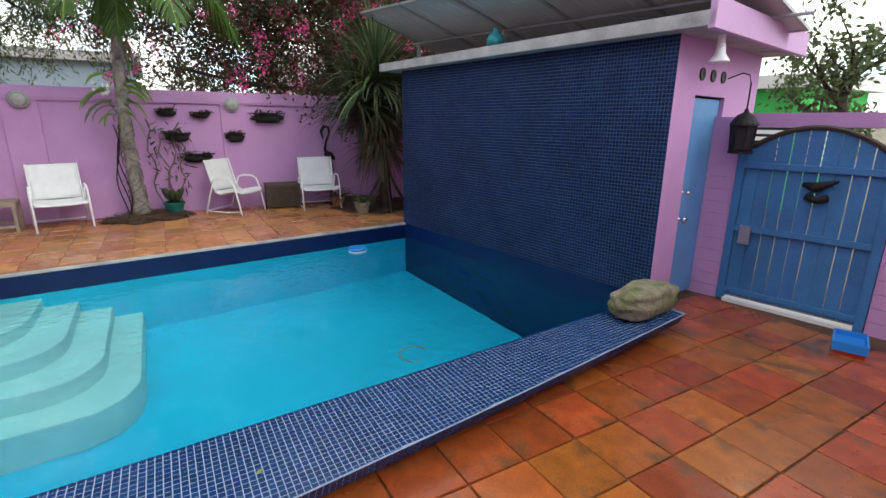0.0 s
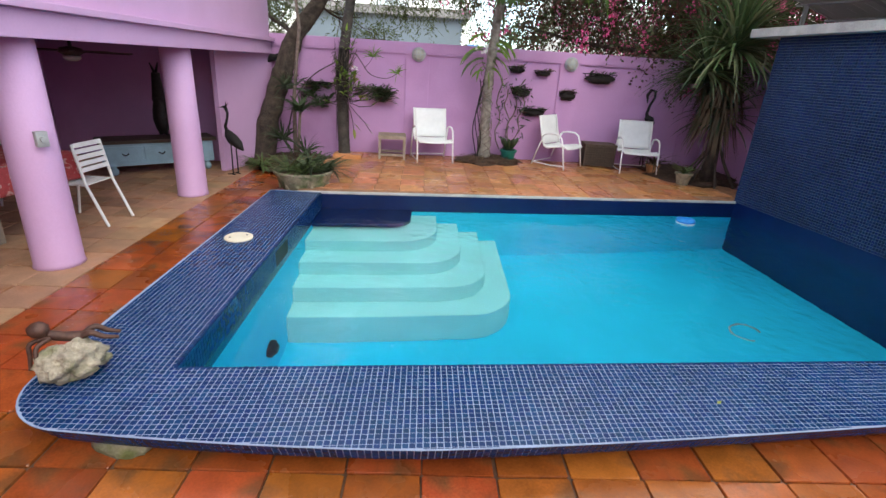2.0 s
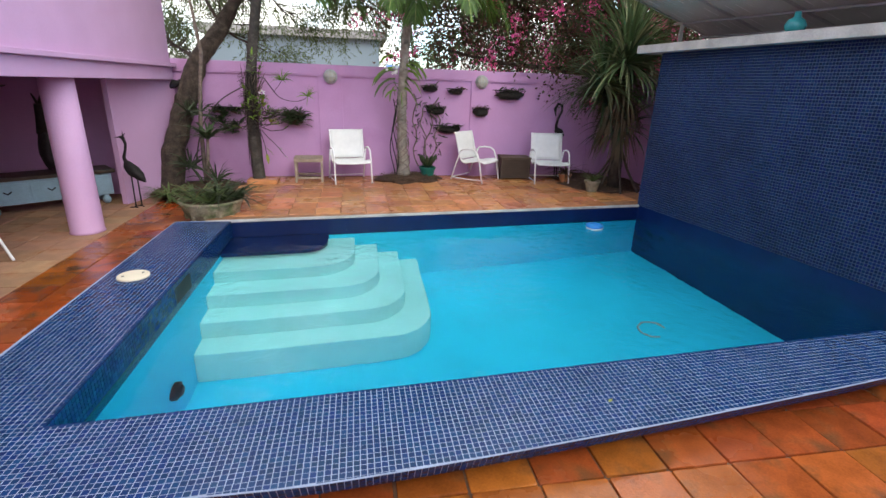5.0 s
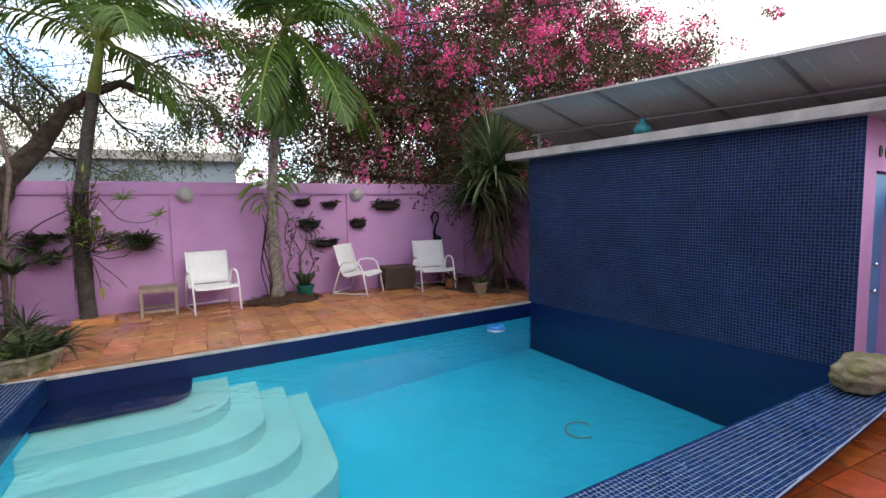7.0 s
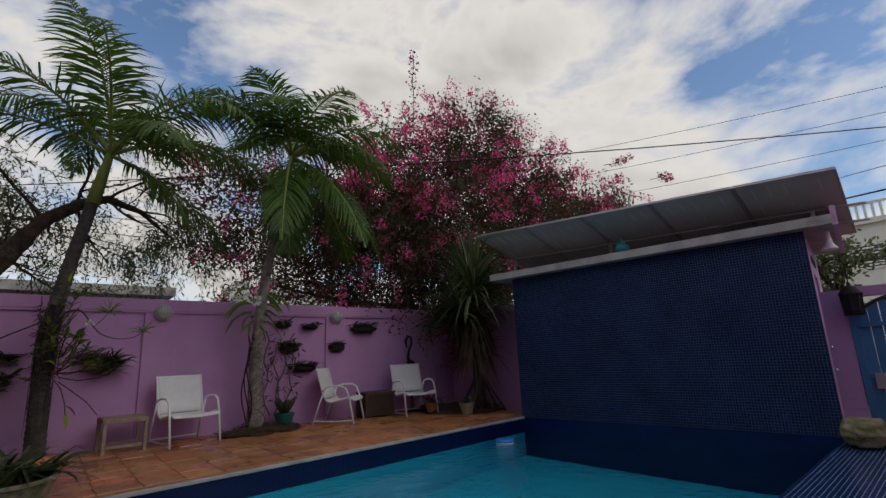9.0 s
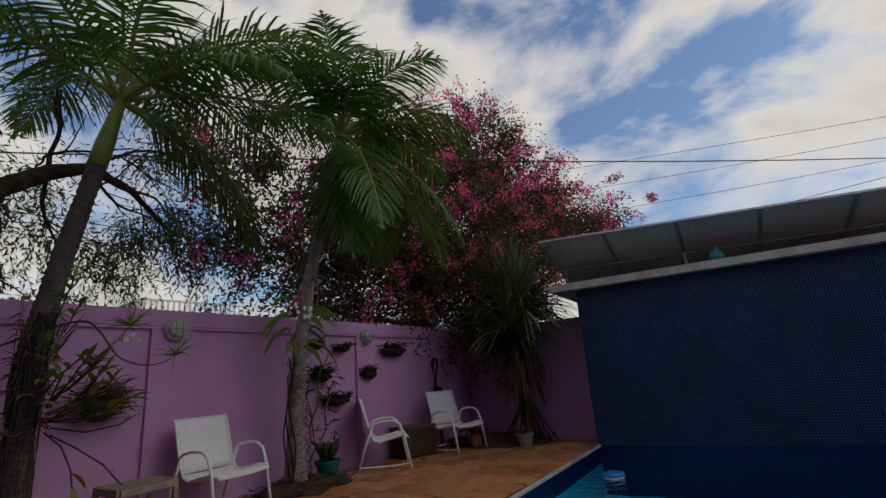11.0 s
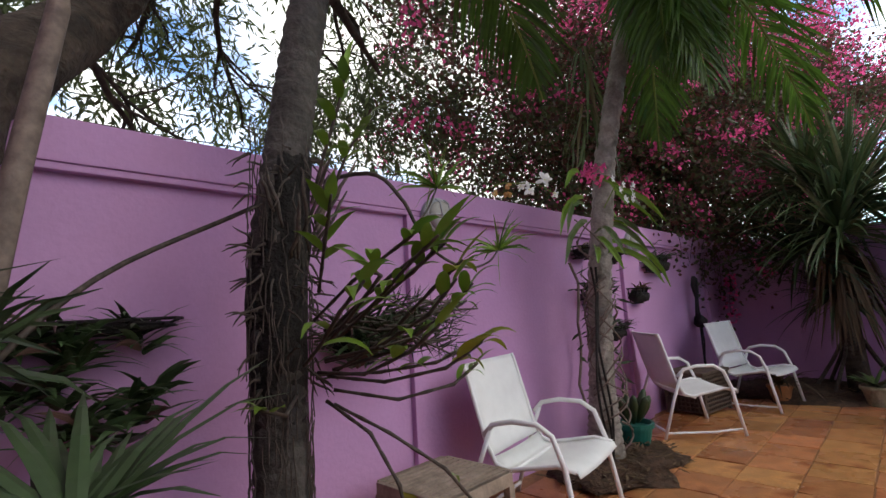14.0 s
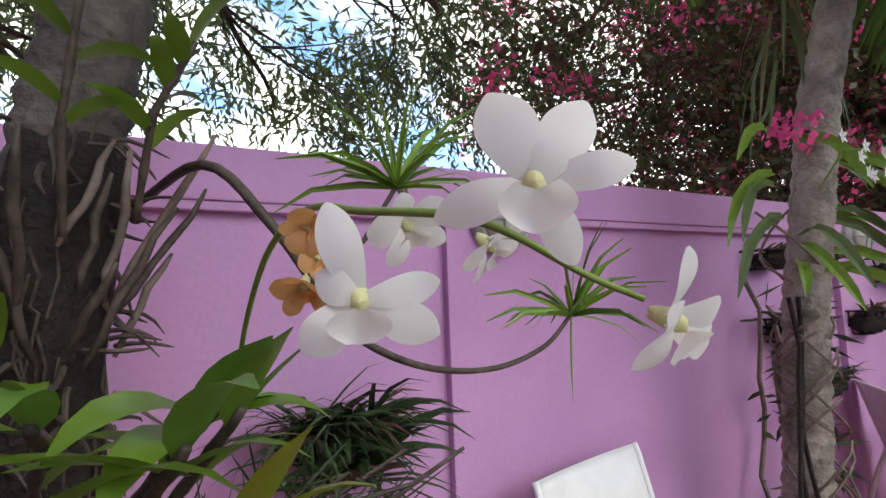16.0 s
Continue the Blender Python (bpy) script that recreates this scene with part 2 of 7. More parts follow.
WHITE = mat("white_powder_coat", (0.80, 0.79, 0.78), 0.4, vary=0.04, scale=5, bump=0.05)
SLING = mat("white_woven_sling", (0.78, 0.78, 0.76), 0.7, vary=0.05, scale=8, bump=0.6, fine=260)
BARK = mat("grey_brown_bark", (0.06, 0.044, 0.034), 0.9, vary=0.5, scale=9, bump=1.0, fine=32, bump_dist=0.035)
PALMBARK = mat("ringed_palm_bark", (0.07, 0.062, 0.053), 0.85, vary=0.45, scale=8, bump=1.0, fine=45, stain=(0.05, 0.045, 0.04), stain_at=(0.5, 0.62), bump_dist=0.012)
DARKBARK = mat("wet_dark_fibre", (0.014, 0.011, 0.009), 0.75, vary=0.5, scale=14, bump=1.0, fine=60, bump_dist=0.012)
SHAFT = mat("green_crownshaft", (0.17, 0.22, 0.045), 0.45, vary=0.2, scale=5, bump=0.2)
PALEBARK = mat("pale_ringed_palm_bark", (0.27, 0.24, 0.205), 0.85, vary=0.35, scale=9, bump=1.0, fine=45, stain=(0.08, 0.075, 0.06), stain_at=(0.54, 0.7), bump_dist=0.012)
STEM = mat("grey_brown_stem", (0.16, 0.12, 0.10), 0.8, vary=0.3, scale=20, bump=0.6)
CANE = mat("dark_orchid_cane", (0.06, 0.045, 0.035), 0.6, vary=0.4, scale=30, bump=0.5)
STALK = mat("green_flower_stalk", (0.16, 0.24, 0.05), 0.5, vary=0.15, scale=30, bump=0.1)
IRON = mat("rusty_dark_iron", (0.016, 0.013, 0.014), 0.65, 0.2, vary=0.4, scale=20, bump=0.5)
METAL = mat("galvanised_steel", (0.45, 0.45, 0.45), 0.45, 0.8, vary=0.1, scale=8, bump=0.1)
PANEL_BACK = mat("solar_panel_backsheet", (0.58, 0.58, 0.54), 0.5, vary=0.08, scale=2, bump=0.05)
PANEL_TOP = mat("solar_glass", (0.01, 0.014, 0.03), 0.1, vary=0.1, scale=2, bump=0.0)
BLUEWOOD = mat("blue_painted_boards", (0.042, 0.16, 0.34), 0.6, vary=0.15, scale=3, bump=0.5, fine=50, spread=0.12, stain=(0.035, 0.13, 0.27), stain_at=(0.6, 0.75))
BLUEDOOR = mat("sky_blue_door_paint", (0.11, 0.30, 0.55), 0.45, vary=0.08, scale=2, bump=0.15, stain=(0.08, 0.27, 0.52), stain_at=(0.56, 0.7))
CHROME = mat("chrome", (0.7, 0.7, 0.7), 0.2, 1.0, vary=0.05, bump=0)
RATTAN = mat("dark_brown_wicker", (0.10, 0.07, 0.05), 0.75, vary=0.3, scale=20, bump=0.6)
GREYWOOD = mat("weathered_teak", (0.30, 0.235, 0.18), 0.8, vary=0.25, scale=12, bump=0.5)
CORAL = mat("coral_stone", (0.36, 0.31, 0.23), 0.9, vary=0.25, scale=14, bump=1.0, fine=55, stain=(0.2, 0.19, 0.10), stain_at=(0.5, 0.68), bump_dist=0.012)
MOSSROCK = mat("mossy_coral_stone", (0.23, 0.205, 0.135), 0.9, vary=0.3, scale=9, bump=1.0, fine=50, stain=(0.13, 0.14, 0.05), stain_at=(0.45, 0.62), bump_dist=0.014)
BRONZE = mat("brown_patinated_metal", (0.085, 0.042, 0.03), 0.5, 0.3, vary=0.3, scale=25, bump=0.4)
POTGREEN = mat("green_plastic_pot", (0.012, 0.12, 0.09), 0.4, vary=0.15, scale=8, bump=0.1)
POTCLAY = mat("mossy_clay_planter", (0.26, 0.22, 0.15), 0.9, vary=0.35, scale=10, bump=0.8, stain=(0.11, 0.13, 0.06), stain_at=(0.48, 0.65))
SOIL = mat("leaf_litter_soil", (0.07, 0.04, 0.025), 0.95, vary=0.5, scale=18, bump=1.0, fine=50, bump_dist=0.02)
CREAM = mat("cream_plastic", (0.74, 0.66, 0.50), 0.5, vary=0.05, scale=6, bump=0.1)
GREYPL = mat("grey_painted_metal", (0.36, 0.37, 0.37), 0.5, vary=0.1, scale=10, bump=0.2)
GLASSY = mat("frosted_lamp_glass", (0.42, 0.41, 0.36), 0.25, vary=0.1, scale=20, bump=0.2)
CLOTH = mat("red_print_cloth", (0.48, 0.075, 0.08), 0.85, vary=0.12, scale=30, bump=0.3, fine=60, stain=(0.62, 0.36, 0.33), stain_at=(0.57, 0.6))
DRESS = mat("pale_blue_dresser_paint", (0.27, 0.40, 0.48), 0.55, vary=0.12, scale=6, bump=0.2)
DARKWOOD = mat("dark_stained_wood", (0.05, 0.03, 0.02), 0.5, vary=0.3, scale=10, bump=0.3)
PLASTICBLUE = mat("blue_plastic", (0.02, 0.22, 0.62), 0.35, vary=0.06, scale=6, bump=0)
PLASTICRED = mat("red_plastic", (0.5, 0.04, 0.02), 0.35, vary=0.06, scale=6, bump=0)
PLASTICGRN = mat("green_plastic", (0.03, 0.35, 0.12), 0.35, vary=0.06, scale=6, bump=0)
TEALGL = mat("teal_glass", (0.03, 0.24, 0.26), 0.15, vary=0.1, scale=6, bump=0)
BLACK = mat("black_rubber", (0.012, 0.012, 0.013), 0.5, vary=0.1, bump=0)
GREYWALL = mat("grey_blue_render", (0.27, 0.33, 0.37), 0.8, vary=0.08, scale=0.8, bump=0.2)
WHITEWALL = mat("white_render", (0.72, 0.70, 0.66), 0.8, vary=0.08, scale=0.8, bump=0.2)
GREENWALL = mat("bright_green_render", (0.06, 0.5, 0.10), 0.7, vary=0.08, scale=0.8, bump=0.2)
BROWNWALL = mat("brown_render", (0.22, 0.13, 0.10), 0.8, vary=0.1, scale=0.8, bump=0.2)
DARKGLASS = mat("dark_window_glass", (0.03, 0.035, 0.04), 0.15, vary=0.1, bump=0)
GROUND = mat("dry_earth", (0.18, 0.15, 0.10), 0.95, vary=0.3, scale=0.5, bump=0.5, fine=8)
WATER = water_mat()
L_PALM = leaf_mat("palm_leaf", (0.075, 0.15, 0.022), 0.38, 0.35, 0.45)
L_TREE = leaf_mat("tree_leaf", (0.10, 0.13, 0.05), 0.5, 0.45, 0.45)
L_BOUG = leaf_mat("bougainvillea_leaf", (0.07, 0.08, 0.03), 0.5, 0.4, 0.4, other=(0.12, 0.045, 0.035), other_share=0.4)
L_PINK = leaf_mat("magenta_bract", (0.90, 0.12, 0.36), 0.6, 0.25, 0.6)
L_ORCHID = leaf_mat("orchid_leaf", (0.15, 0.26, 0.03), 0.33, 0.3, 0.3, other=(0.09, 0.18, 0.025), other_share=0.35)
L_YELLOW = leaf_mat("yellowing_leaf", (0.23, 0.26, 0.03), 0.4, 0.15, 0.35)
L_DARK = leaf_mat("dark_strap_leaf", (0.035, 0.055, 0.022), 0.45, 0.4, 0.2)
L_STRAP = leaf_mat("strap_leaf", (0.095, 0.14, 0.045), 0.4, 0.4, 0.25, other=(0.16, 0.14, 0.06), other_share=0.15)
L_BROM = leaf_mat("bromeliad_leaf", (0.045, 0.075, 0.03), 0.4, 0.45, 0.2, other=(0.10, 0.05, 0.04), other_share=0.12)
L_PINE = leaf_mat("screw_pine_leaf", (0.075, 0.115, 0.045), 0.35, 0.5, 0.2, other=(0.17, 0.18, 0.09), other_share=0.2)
L_DRY = leaf_mat("dry_leaf", (0.10, 0.065, 0.035), 0.8, 0.4, 0.2)
L_FLOWER = leaf_mat("white_petal", (0.82, 0.81, 0.78), 0.5, 0.05, 0.45)
L_CREAM = leaf_mat("cream_orchid_throat", (0.74, 0.72, 0.40), 0.5, 0.1, 0.4)
L_WILT = leaf_mat("wilted_orange_petal", (0.60, 0.33, 0.13), 0.6, 0.15, 0.4)


# ---- mesh helpers ----
class MB:
    """A plain list of vertices and faces to build meshes from."""

    def __init__(self):
        self.v, self.f = [], []

    def box(self, a, b, m=None):
        k = len(self.v)
        for z in (a[2], b[2]):
            for x, y in ((a[0], a[1]), (b[0], a[1]), (b[0], b[1]), (a[0], b[1])):
                p = Vector((x, y, z))
                self.v.append(tuple(m @ p if m else p))
        self.f += [(k, k + 3, k + 2, k + 1), (k + 4, k + 5, k + 6, k + 7)]
        self.f += [(k + i, k + (i + 1) % 4, k + 4 + (i + 1) % 4, k + 4 + i) for i in range(4)]
        return self

    def prism(self, pts, z0, z1):
        k, n = len(self.v), len(pts)
        self.v += [(x, y, z0) for x, y in pts] + [(x, y, z1) for x, y in pts]
        self.f += [tuple(range(k + n - 1, k - 1, -1)), tuple(range(k + n, k + 2 * n))]
        self.f += [(k + i, k + (i + 1) % n, k + n + (i + 1) % n, k + n + i) for i in range(n)]
        return self

    def loft(self, low, top, z0, z1):
        """Between two outlines with the same number of points."""
        k, n = len(self.v), len(top)
        self.v += [(x, y, z0) for x, y in low] + [(x, y, z1) for x, y in top]
        self.f += [tuple(range(k + n - 1, k - 1, -1)), tuple(range(k + n, k + 2 * n))]
        self.f += [(k + i, k + (i + 1) % n, k + n + (i + 1) % n, k + n + i) for i in range(n)]
        return self

    def tube(self, pts, radii, n=8, cap=True):
        pts = [Vector(p) for p in pts]
        if not isinstance(radii, (list, tuple)):
            radii = [radii] * len(pts)
        k = len(self.v)
        side = None
        for i, p in enumerate(pts):
            d = (pts[min(i + 1, len(pts) - 1)] - pts[max(i - 1, 0)])
            d = d.normalized() if d.length > 1e-9 else Vector((0, 0, 1))
            if side is None:
                side = d.orthogonal().normalized()
            else:
                side = side - d * side.dot(d)
                side = side.normalized() if side.length > 1e-6 else d.orthogonal().normalized()
            up = d.cross(side)
            for j in range(n):
                a = 2 * math.pi * j / n
                self.v.append(tuple(p + (side * math.cos(a) + up * math.sin(a)) * radii[i]))
        for i in range(len(pts) - 1):
            for j in range(n):
                a, b = k + i * n + j, k + i * n + (j + 1) % n
                self.f.append((a, b, b + n, a + n))
        if cap:
            self.f.append(tuple(k + j for j in reversed(range(n))))
            self.f.append(tuple(k + (len(pts) - 1) * n + j for j in range(n)))
        return self

    def lathe(self, prof, n=24, at=(0, 0, 0)):
        k = len(self.v)
        for r, z in prof:
            for j in range(n):
                a = 2 * math.pi * j / n
                self.v.append((at[0] + r * math.cos(a), at[1] + r * math.sin(a), at[2] + z))
        for i in range(len(prof) - 1):
            for j in range(n):
                a, b = k + i * n + j, k + i * n + (j + 1) % n
                self.f.append((a, b, b + n, a + n))
        self.f.append(tuple(k + j for j in reversed(range(n))))
        self.f.append(tuple(k + (len(prof) - 1) * n + j for j in range(n)))
        return self

    def blade(self, pts, widths, normal=(0, 0, 1), fold=0.0):
        """A leaf along pts; fold raises its edges into a shallow gutter."""
        pts = [Vector(p) for p in pts]
        k = len(self.v)
        nrm = Vector(normal)
        for i, p in enumerate(pts):
            d = (pts[min(i + 1, len(pts) - 1)] - pts[max(i - 1, 0)]).normalized()
            s = d.cross(nrm)
            s = s.normalized() if s.length > 1e-5 else d.orthogonal().normalized()
            u = s.cross(d)
            w = widths[i] / 2
            self.v += [tuple(p - s * w + u * w * fold), tuple(p), tuple(p + s * w + u * w * fold)]
        for i in range(len(pts) - 1):
            a = k + i * 3
            self.f += [(a, a + 1, a + 4, a + 3), (a + 1, a + 2, a + 5, a + 4)]
        return self

    def leaf(self, p, d, s, length, width):
        k = len(self.v)
        p, d, s = Vector(p), Vector(d), Vector(s)
        self.v += [tuple(p), tuple(p + d * length * 0.45 + s * width / 2), tuple(p + d * length), tuple(p + d * length * 0.45 - s * width / 2)]
        self.f.append((k, k + 1, k + 2, k + 3))
        return self

    def blob(self, c, r, rough=0.15, freq=2.0, n=16, seed=0.0, flat=None):
        """A lumpy stone-like body."""
        k = len(self.v)
        m = n // 2
        for i in range(m + 1):
            th = math.pi * i / m
            for j in range(n):
                ph = 2 * math.pi * j / n
                d = Vector((math.sin(th) * math.cos(ph), math.sin(th) * math.sin(ph), math.cos(th)))
                q = 1 + rough * noise.noise(d * freq + Vector((seed, seed * 2, 0))) * 1.6 + rough * 0.5 * noise.noise(d * freq * 3.1)
                p = Vector((d.x * r[0], d.y * r[1], d.z * r[2])) * q
                if flat is not None:
                    p.z = max(p.z, flat)
                self.v.append(tuple(Vector(c) + p))
        for i in range(m):
            for j in range(n):
                a, b = k + i * n + j, k + i * n + (j + 1) % n
                self.f.append((a, a + n, b + n, b))
        return self


def build(name, mb, material, parent=None, smooth=False, bevel=0.0, label=""):
    me = bpy.data.meshes.new(name)
    me.from_pydata(mb.v, [], mb.f)
    if bevel or smooth == "weld":
        bm = bmesh.new()
        bm.from_mesh(me)
        bmesh.ops.remove_doubles(bm, verts=bm.verts, dist=0.0004)
        if bevel:
            bmesh.ops.bevel(bm, geom=list(bm.edges), offset=bevel, segments=2, affect="EDGES", profile=0.6)
        bm.to_mesh(me)
        bm.free()
    me.materials.append(material)
    if smooth:
        me.polygons.foreach_set("use_smooth", [True] * len(me.polygons))
    me.update()
    ob = new(name, me)
    if parent:
        ob.parent = parent
    if label:
        ob["label"] = label
    return ob


def part(name, mb, material, parent, label="", smooth=False, bevel=0.0):
    return build(name, mb, material, parent, smooth, bevel, label)


def thing(name, at, label, category, group="", rz=0.0, kind=""):
    ob = new(name)
    ob.matrix_world = pose(*at, 0, 0, rz)
    return tagged(ob, label, category, group, kind)


def solid(name, mb, material, label="", category="", kind="structure", smooth=False, bevel=0.0):
    return tagged(build(name, mb, material, None, smooth, bevel), label, category, "", kind)


rng = random.Random(7)


def smooth_path(pts, k=5):
    """Catmull-Rom through pts."""
    P = [Vector(p) for p in pts]
    out = []
    for i in range(len(P) - 1):
        a, b, c, d = P[max(i - 1, 0)], P[i], P[i + 1], P[min(i + 2, len(P) - 1)]
        for j in range(k):
            t = j / k
            out.append(0.5 * ((2 * b) + (c - a) * t + (2 * a - 5 * b + 4 * c - d) * t * t + (3 * b - a - 3 * c + d) * t ** 3))
    return out + [P[-1]]


def ramp(a, b, n):
    return [a + (b - a) * i / (n - 1) for i in range(n)]


def rdir():
    while True:
        d = Vector((rng.uniform(-1, 1), rng.uniform(-1, 1), rng.uniform(-1, 1)))
        if 0.05 < d.length < 1:
            return d.normalized()


# ---- the plan, in metres; z = 0 is the top of the pool rim and the terrace ----
PZ = -0.18       # patio
WZ = -0.22       # water
FZ = -2.0        # pool floor
NL, NR, FR, FL = (0.0, 0.0), (6.55, 0.46), (6.03, 4.52), (0.0, 3.93)


def on(a, b, t):
    return (a[0] + (b[0] - a[0]) * t, a[1] + (b[1] - a[1]) * t)


def wall_y(x):
    return 7.02 + 0.034 * x


# ground to the horizon, with the pool pit and the paved yard left open
g = MB()
ring_in = [(-6, -6), (9, -6), (9, 9.5), (-6, 9.5)]
ring_out = [(-600, -600), (600, -600), (600, 600), (-600, 600)]
g.v = [(x, y, PZ - 0.06) for x, y in ring_in + ring_out]
g.f = [(i, (i + 1) % 4, 4 + (i + 1) % 4, 4 + i) for i in range(4)]
g.f = [tuple(reversed(q)) for q in g.f]
solid("ground", g, GROUND)
solid("paving_bed", MB().prism([(-0.36, -0.33), (6.63, -0.33), (6.63, 0.28), (0.0, -0.14), (-0.36, -0.14)], PZ - 0.25, PZ - 0.0155), MORTAR)

# beds for the paving
floor_patio = solid("floor_patio", MB().box((-6, -6, PZ - 0.25), (9, -0.32, PZ - 0.014)).box((-6, -0.32, PZ - 0.25), (-0.35, 9.5, PZ - 0.014)).box((6.62, -0.32, PZ - 0.25), (9, 9.5, PZ - 0.014)), MORTAR)
TY = lambda x: 3.93 + 0.0978 * x
terr = [(-0.32, TY(-0.32) + 0.08), (6.6, TY(6.6) + 0.08), (6.6, 9.5), (-0.32, 9.5)]
floor_terrace = solid("floor_terrace", MB().prism(terr, -0.5, -0.009), MORTAR_T)

# pool shell
def slab_quad(a, b, za, zb, t):
    """An upright slab with its face on the line a to b, thickness t on the outer side."""
    d = Vector((b[0] - a[0], b[1] - a[1])).normalized()
    o = Vector((d.y, -d.x)) * t
    return MB().prism([a, b, (b[0] + o.x, b[1] + o.y), (a[0] + o.x, a[1] + o.y)], za, zb)


pool = thing("pool_shell", (0, 0, 0), "plastered swimming pool tinted turquoise for its water, navy tiled waterline", "swimming pool", kind="structure")
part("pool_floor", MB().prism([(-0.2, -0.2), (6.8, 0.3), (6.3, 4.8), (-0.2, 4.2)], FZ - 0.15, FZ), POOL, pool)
part("pool_wall", slab_quad(NL, NR, FZ, -0.34, 0.12), POOL, pool)
part("pool_wall", slab_quad(FR, FL, FZ, -0.34, 0.12), POOL, pool)
part("pool_wall", slab_quad(FL, NL, FZ, -0.34, 0.12), POOL, pool)
part("waterline_band", slab_quad(NL, NR, -0.34, -0.009, 0.12), NAVY, pool, "navy mosaic waterline band")
part("waterline_band", slab_quad(FR, FL, -0.34, -0.013, 0.13), NAVY, pool, "navy mosaic waterline band")
part("waterline_band", slab_quad(FL, NL, -0.34, -0.009, 0.12), NAVY, pool, "navy mosaic waterline band")
part("end_wall", slab_quad(NR, FR, FZ, -0.002, 0.15), NAVY, pool, "navy tiled pool end wall")
solid("shed_base", MB().prism([(6.72, 0.5), (8.4, 0.7), (7.9, 4.7), (6.2, 4.58)], -0.45, PZ - 0.02), MORTAR)


def step_shape(x1, y0, r):
    pts = [(0.0, y0), (x1 - r, y0 + 0.1 * (x1 - r))]
    c = (x1 - r, y0 + 0.1 * (x1 - r) + r)
    for i in range(1, 9):
        a = -math.pi / 2 + math.pi / 2 * i / 8
        pts.append((c[0] + r * math.cos(a), c[1] + r * math.sin(a)))
    return pts + [(x1, TY(x1) + 0.01), (0.0, TY(0) + 0.01)]


part("ledge", MB().prism(step_shape(1.2, 3.30, 0.3), -0.4, -0.27), NAVY, pool, "navy tiled ledge under water", bevel=0.01)
# The steps take the paler tint, for less water over them.
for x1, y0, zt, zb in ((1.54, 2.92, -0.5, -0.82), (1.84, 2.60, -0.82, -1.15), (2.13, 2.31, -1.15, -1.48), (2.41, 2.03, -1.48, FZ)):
    part("step", MB().prism(step_shape(x1, y0, 0.5), zb if zb > FZ else FZ, zt), STEP, pool, "rounded pool step, coloured paler for its shallower water", bevel=0.02)
for y in (1.5,):
    inlet = MB().lathe([(0.10, -0.02), (0.10, 0.04), (0.075, 0.05), (0.05, 0.075), (0.0, 0.08)], 20)
    io = part("water_inlet", inlet, BLACK, pool, "black pool return fitting")
    io.matrix_local = pose(0.0, y, -1.45, 0, 90, 0)
hose = MB().tube([(5.05 + 0.16 * math.cos(a), 2.3 + 0.16 * math.sin(a), FZ + 0.015) for a in [i * 0.25 for i in range(20)]], 0.012, 6)
tagged(build("hose_loop", hose, GREYPL), "thin dark hose loop lying on pool floor", "hose")

w = MB()
quad = [(-0.01, -0.01), (6.56, 0.45), (6.04, 4.54), (-0.01, 3.95)]
w.v = [(x, y, WZ) for x, y in quad]
w.f = [(0, 1, 2, 3)]
water = solid("water", w, WATER, "clear still pool water", "water")
water.visible_shadow = False

# ---- coping: slab, then its mosaic ----
def outer_near(x):
    """Outer rim of the near coping: a shallow boat curve."""
    if x < 1.3:
        return -0.58 + 0.07 * ((1.3 - x) / 1.6) ** 2
    return -0.58 + 0.60 * ((x - 1.3) / 5.1) ** 1.25


def coping_outline():
    pts = []
    for i in range(13):      # rounded corner
        a = math.pi + math.pi / 2 * i / 12
        pts.append((-0.27 + 0.40 * math.cos(a), -0.11 + 0.40 * math.sin(a)))
    pts += [(x, outer_near(x)) for x in np.linspace(0.0, 6.5, 34)]
    return pts


OUT = coping_outline()
coping = thing("pool_coping", (0, 0, 0), "blue glass mosaic pool coping with pale grout", "pool coping", kind="structure")
outer = [(-0.65, 3.92)] + OUT
inner = [(6.5, 0.455), (0.0, 0.0), (0.0, 3.92)]
inset = [(6.5, 0.443), (-0.012, -0.012), (-0.012, 3.92)]
SL = 0.5      # how far the rim leans in, per metre of depth
def lean(p, depth):
    x, y = p
    s = SL * depth
    return (x + (s if x < -0.3 else s * 0.7 * max(0.0, -x / 0.3) if x < 0 else 0.0), y + (s if y < 0.3 and (x > -0.5 or y < -0.2) else 0.0))


part("slab", MB().loft([lean(p, 0.10) for p in outer] + inset, outer + inset, -0.105, -0.006), GROUT, coping, "pale grout bed")
shrink = [(x + 0.3 if x < -0.3 else max(x, -0.2), min(y + 0.36, -0.16 + 0.07 * max(x, 0.0)) if y < 1.0 else y) for x, y in outer]
part("plinth", MB().prism(shrink + [(6.5, 0.36), (-0.13, -0.13), (-0.13, 3.92)], PZ - 0.2, -0.10), CONC, coping, "rough set-back concrete plinth")


def inside(p, poly):
    c = False
    n = len(poly)
    for i in range(n):
        (x1, y1), (x2, y2) = poly[i], poly[(i + 1) % n]
        if (y1 > p[1]) != (y2 > p[1]) and p[0] < (x2 - x1) * (p[1] - y1) / (y2 - y1) + x1:
            c = not c
    return c


TP = 0.033          # mosaic pitch


def tile_at(mb, o, ux, uy, n, s, lift):
    """One mosaic piece: raised flat face with sloping sides."""
    k = len(mb.v)
    o, ux, uy, n = Vector(o), Vector(ux), Vector(uy), Vector(n)
    h = s / 2
    for q, z in ((1.0, -0.003), (0.965, lift)):
        for a, b in ((-h, -h), (h, -h), (h, h), (-h, h)):
            mb.v.append(tuple(o + ux * a * q + uy * b * q + n * z))
    mb.f.append((k + 4, k + 5, k + 6, k + 7))
    mb.f += [(k + i, k + (i + 1) % 4, k + 4 + (i + 1) % 4, k + 4 + i) for i in range(4)]


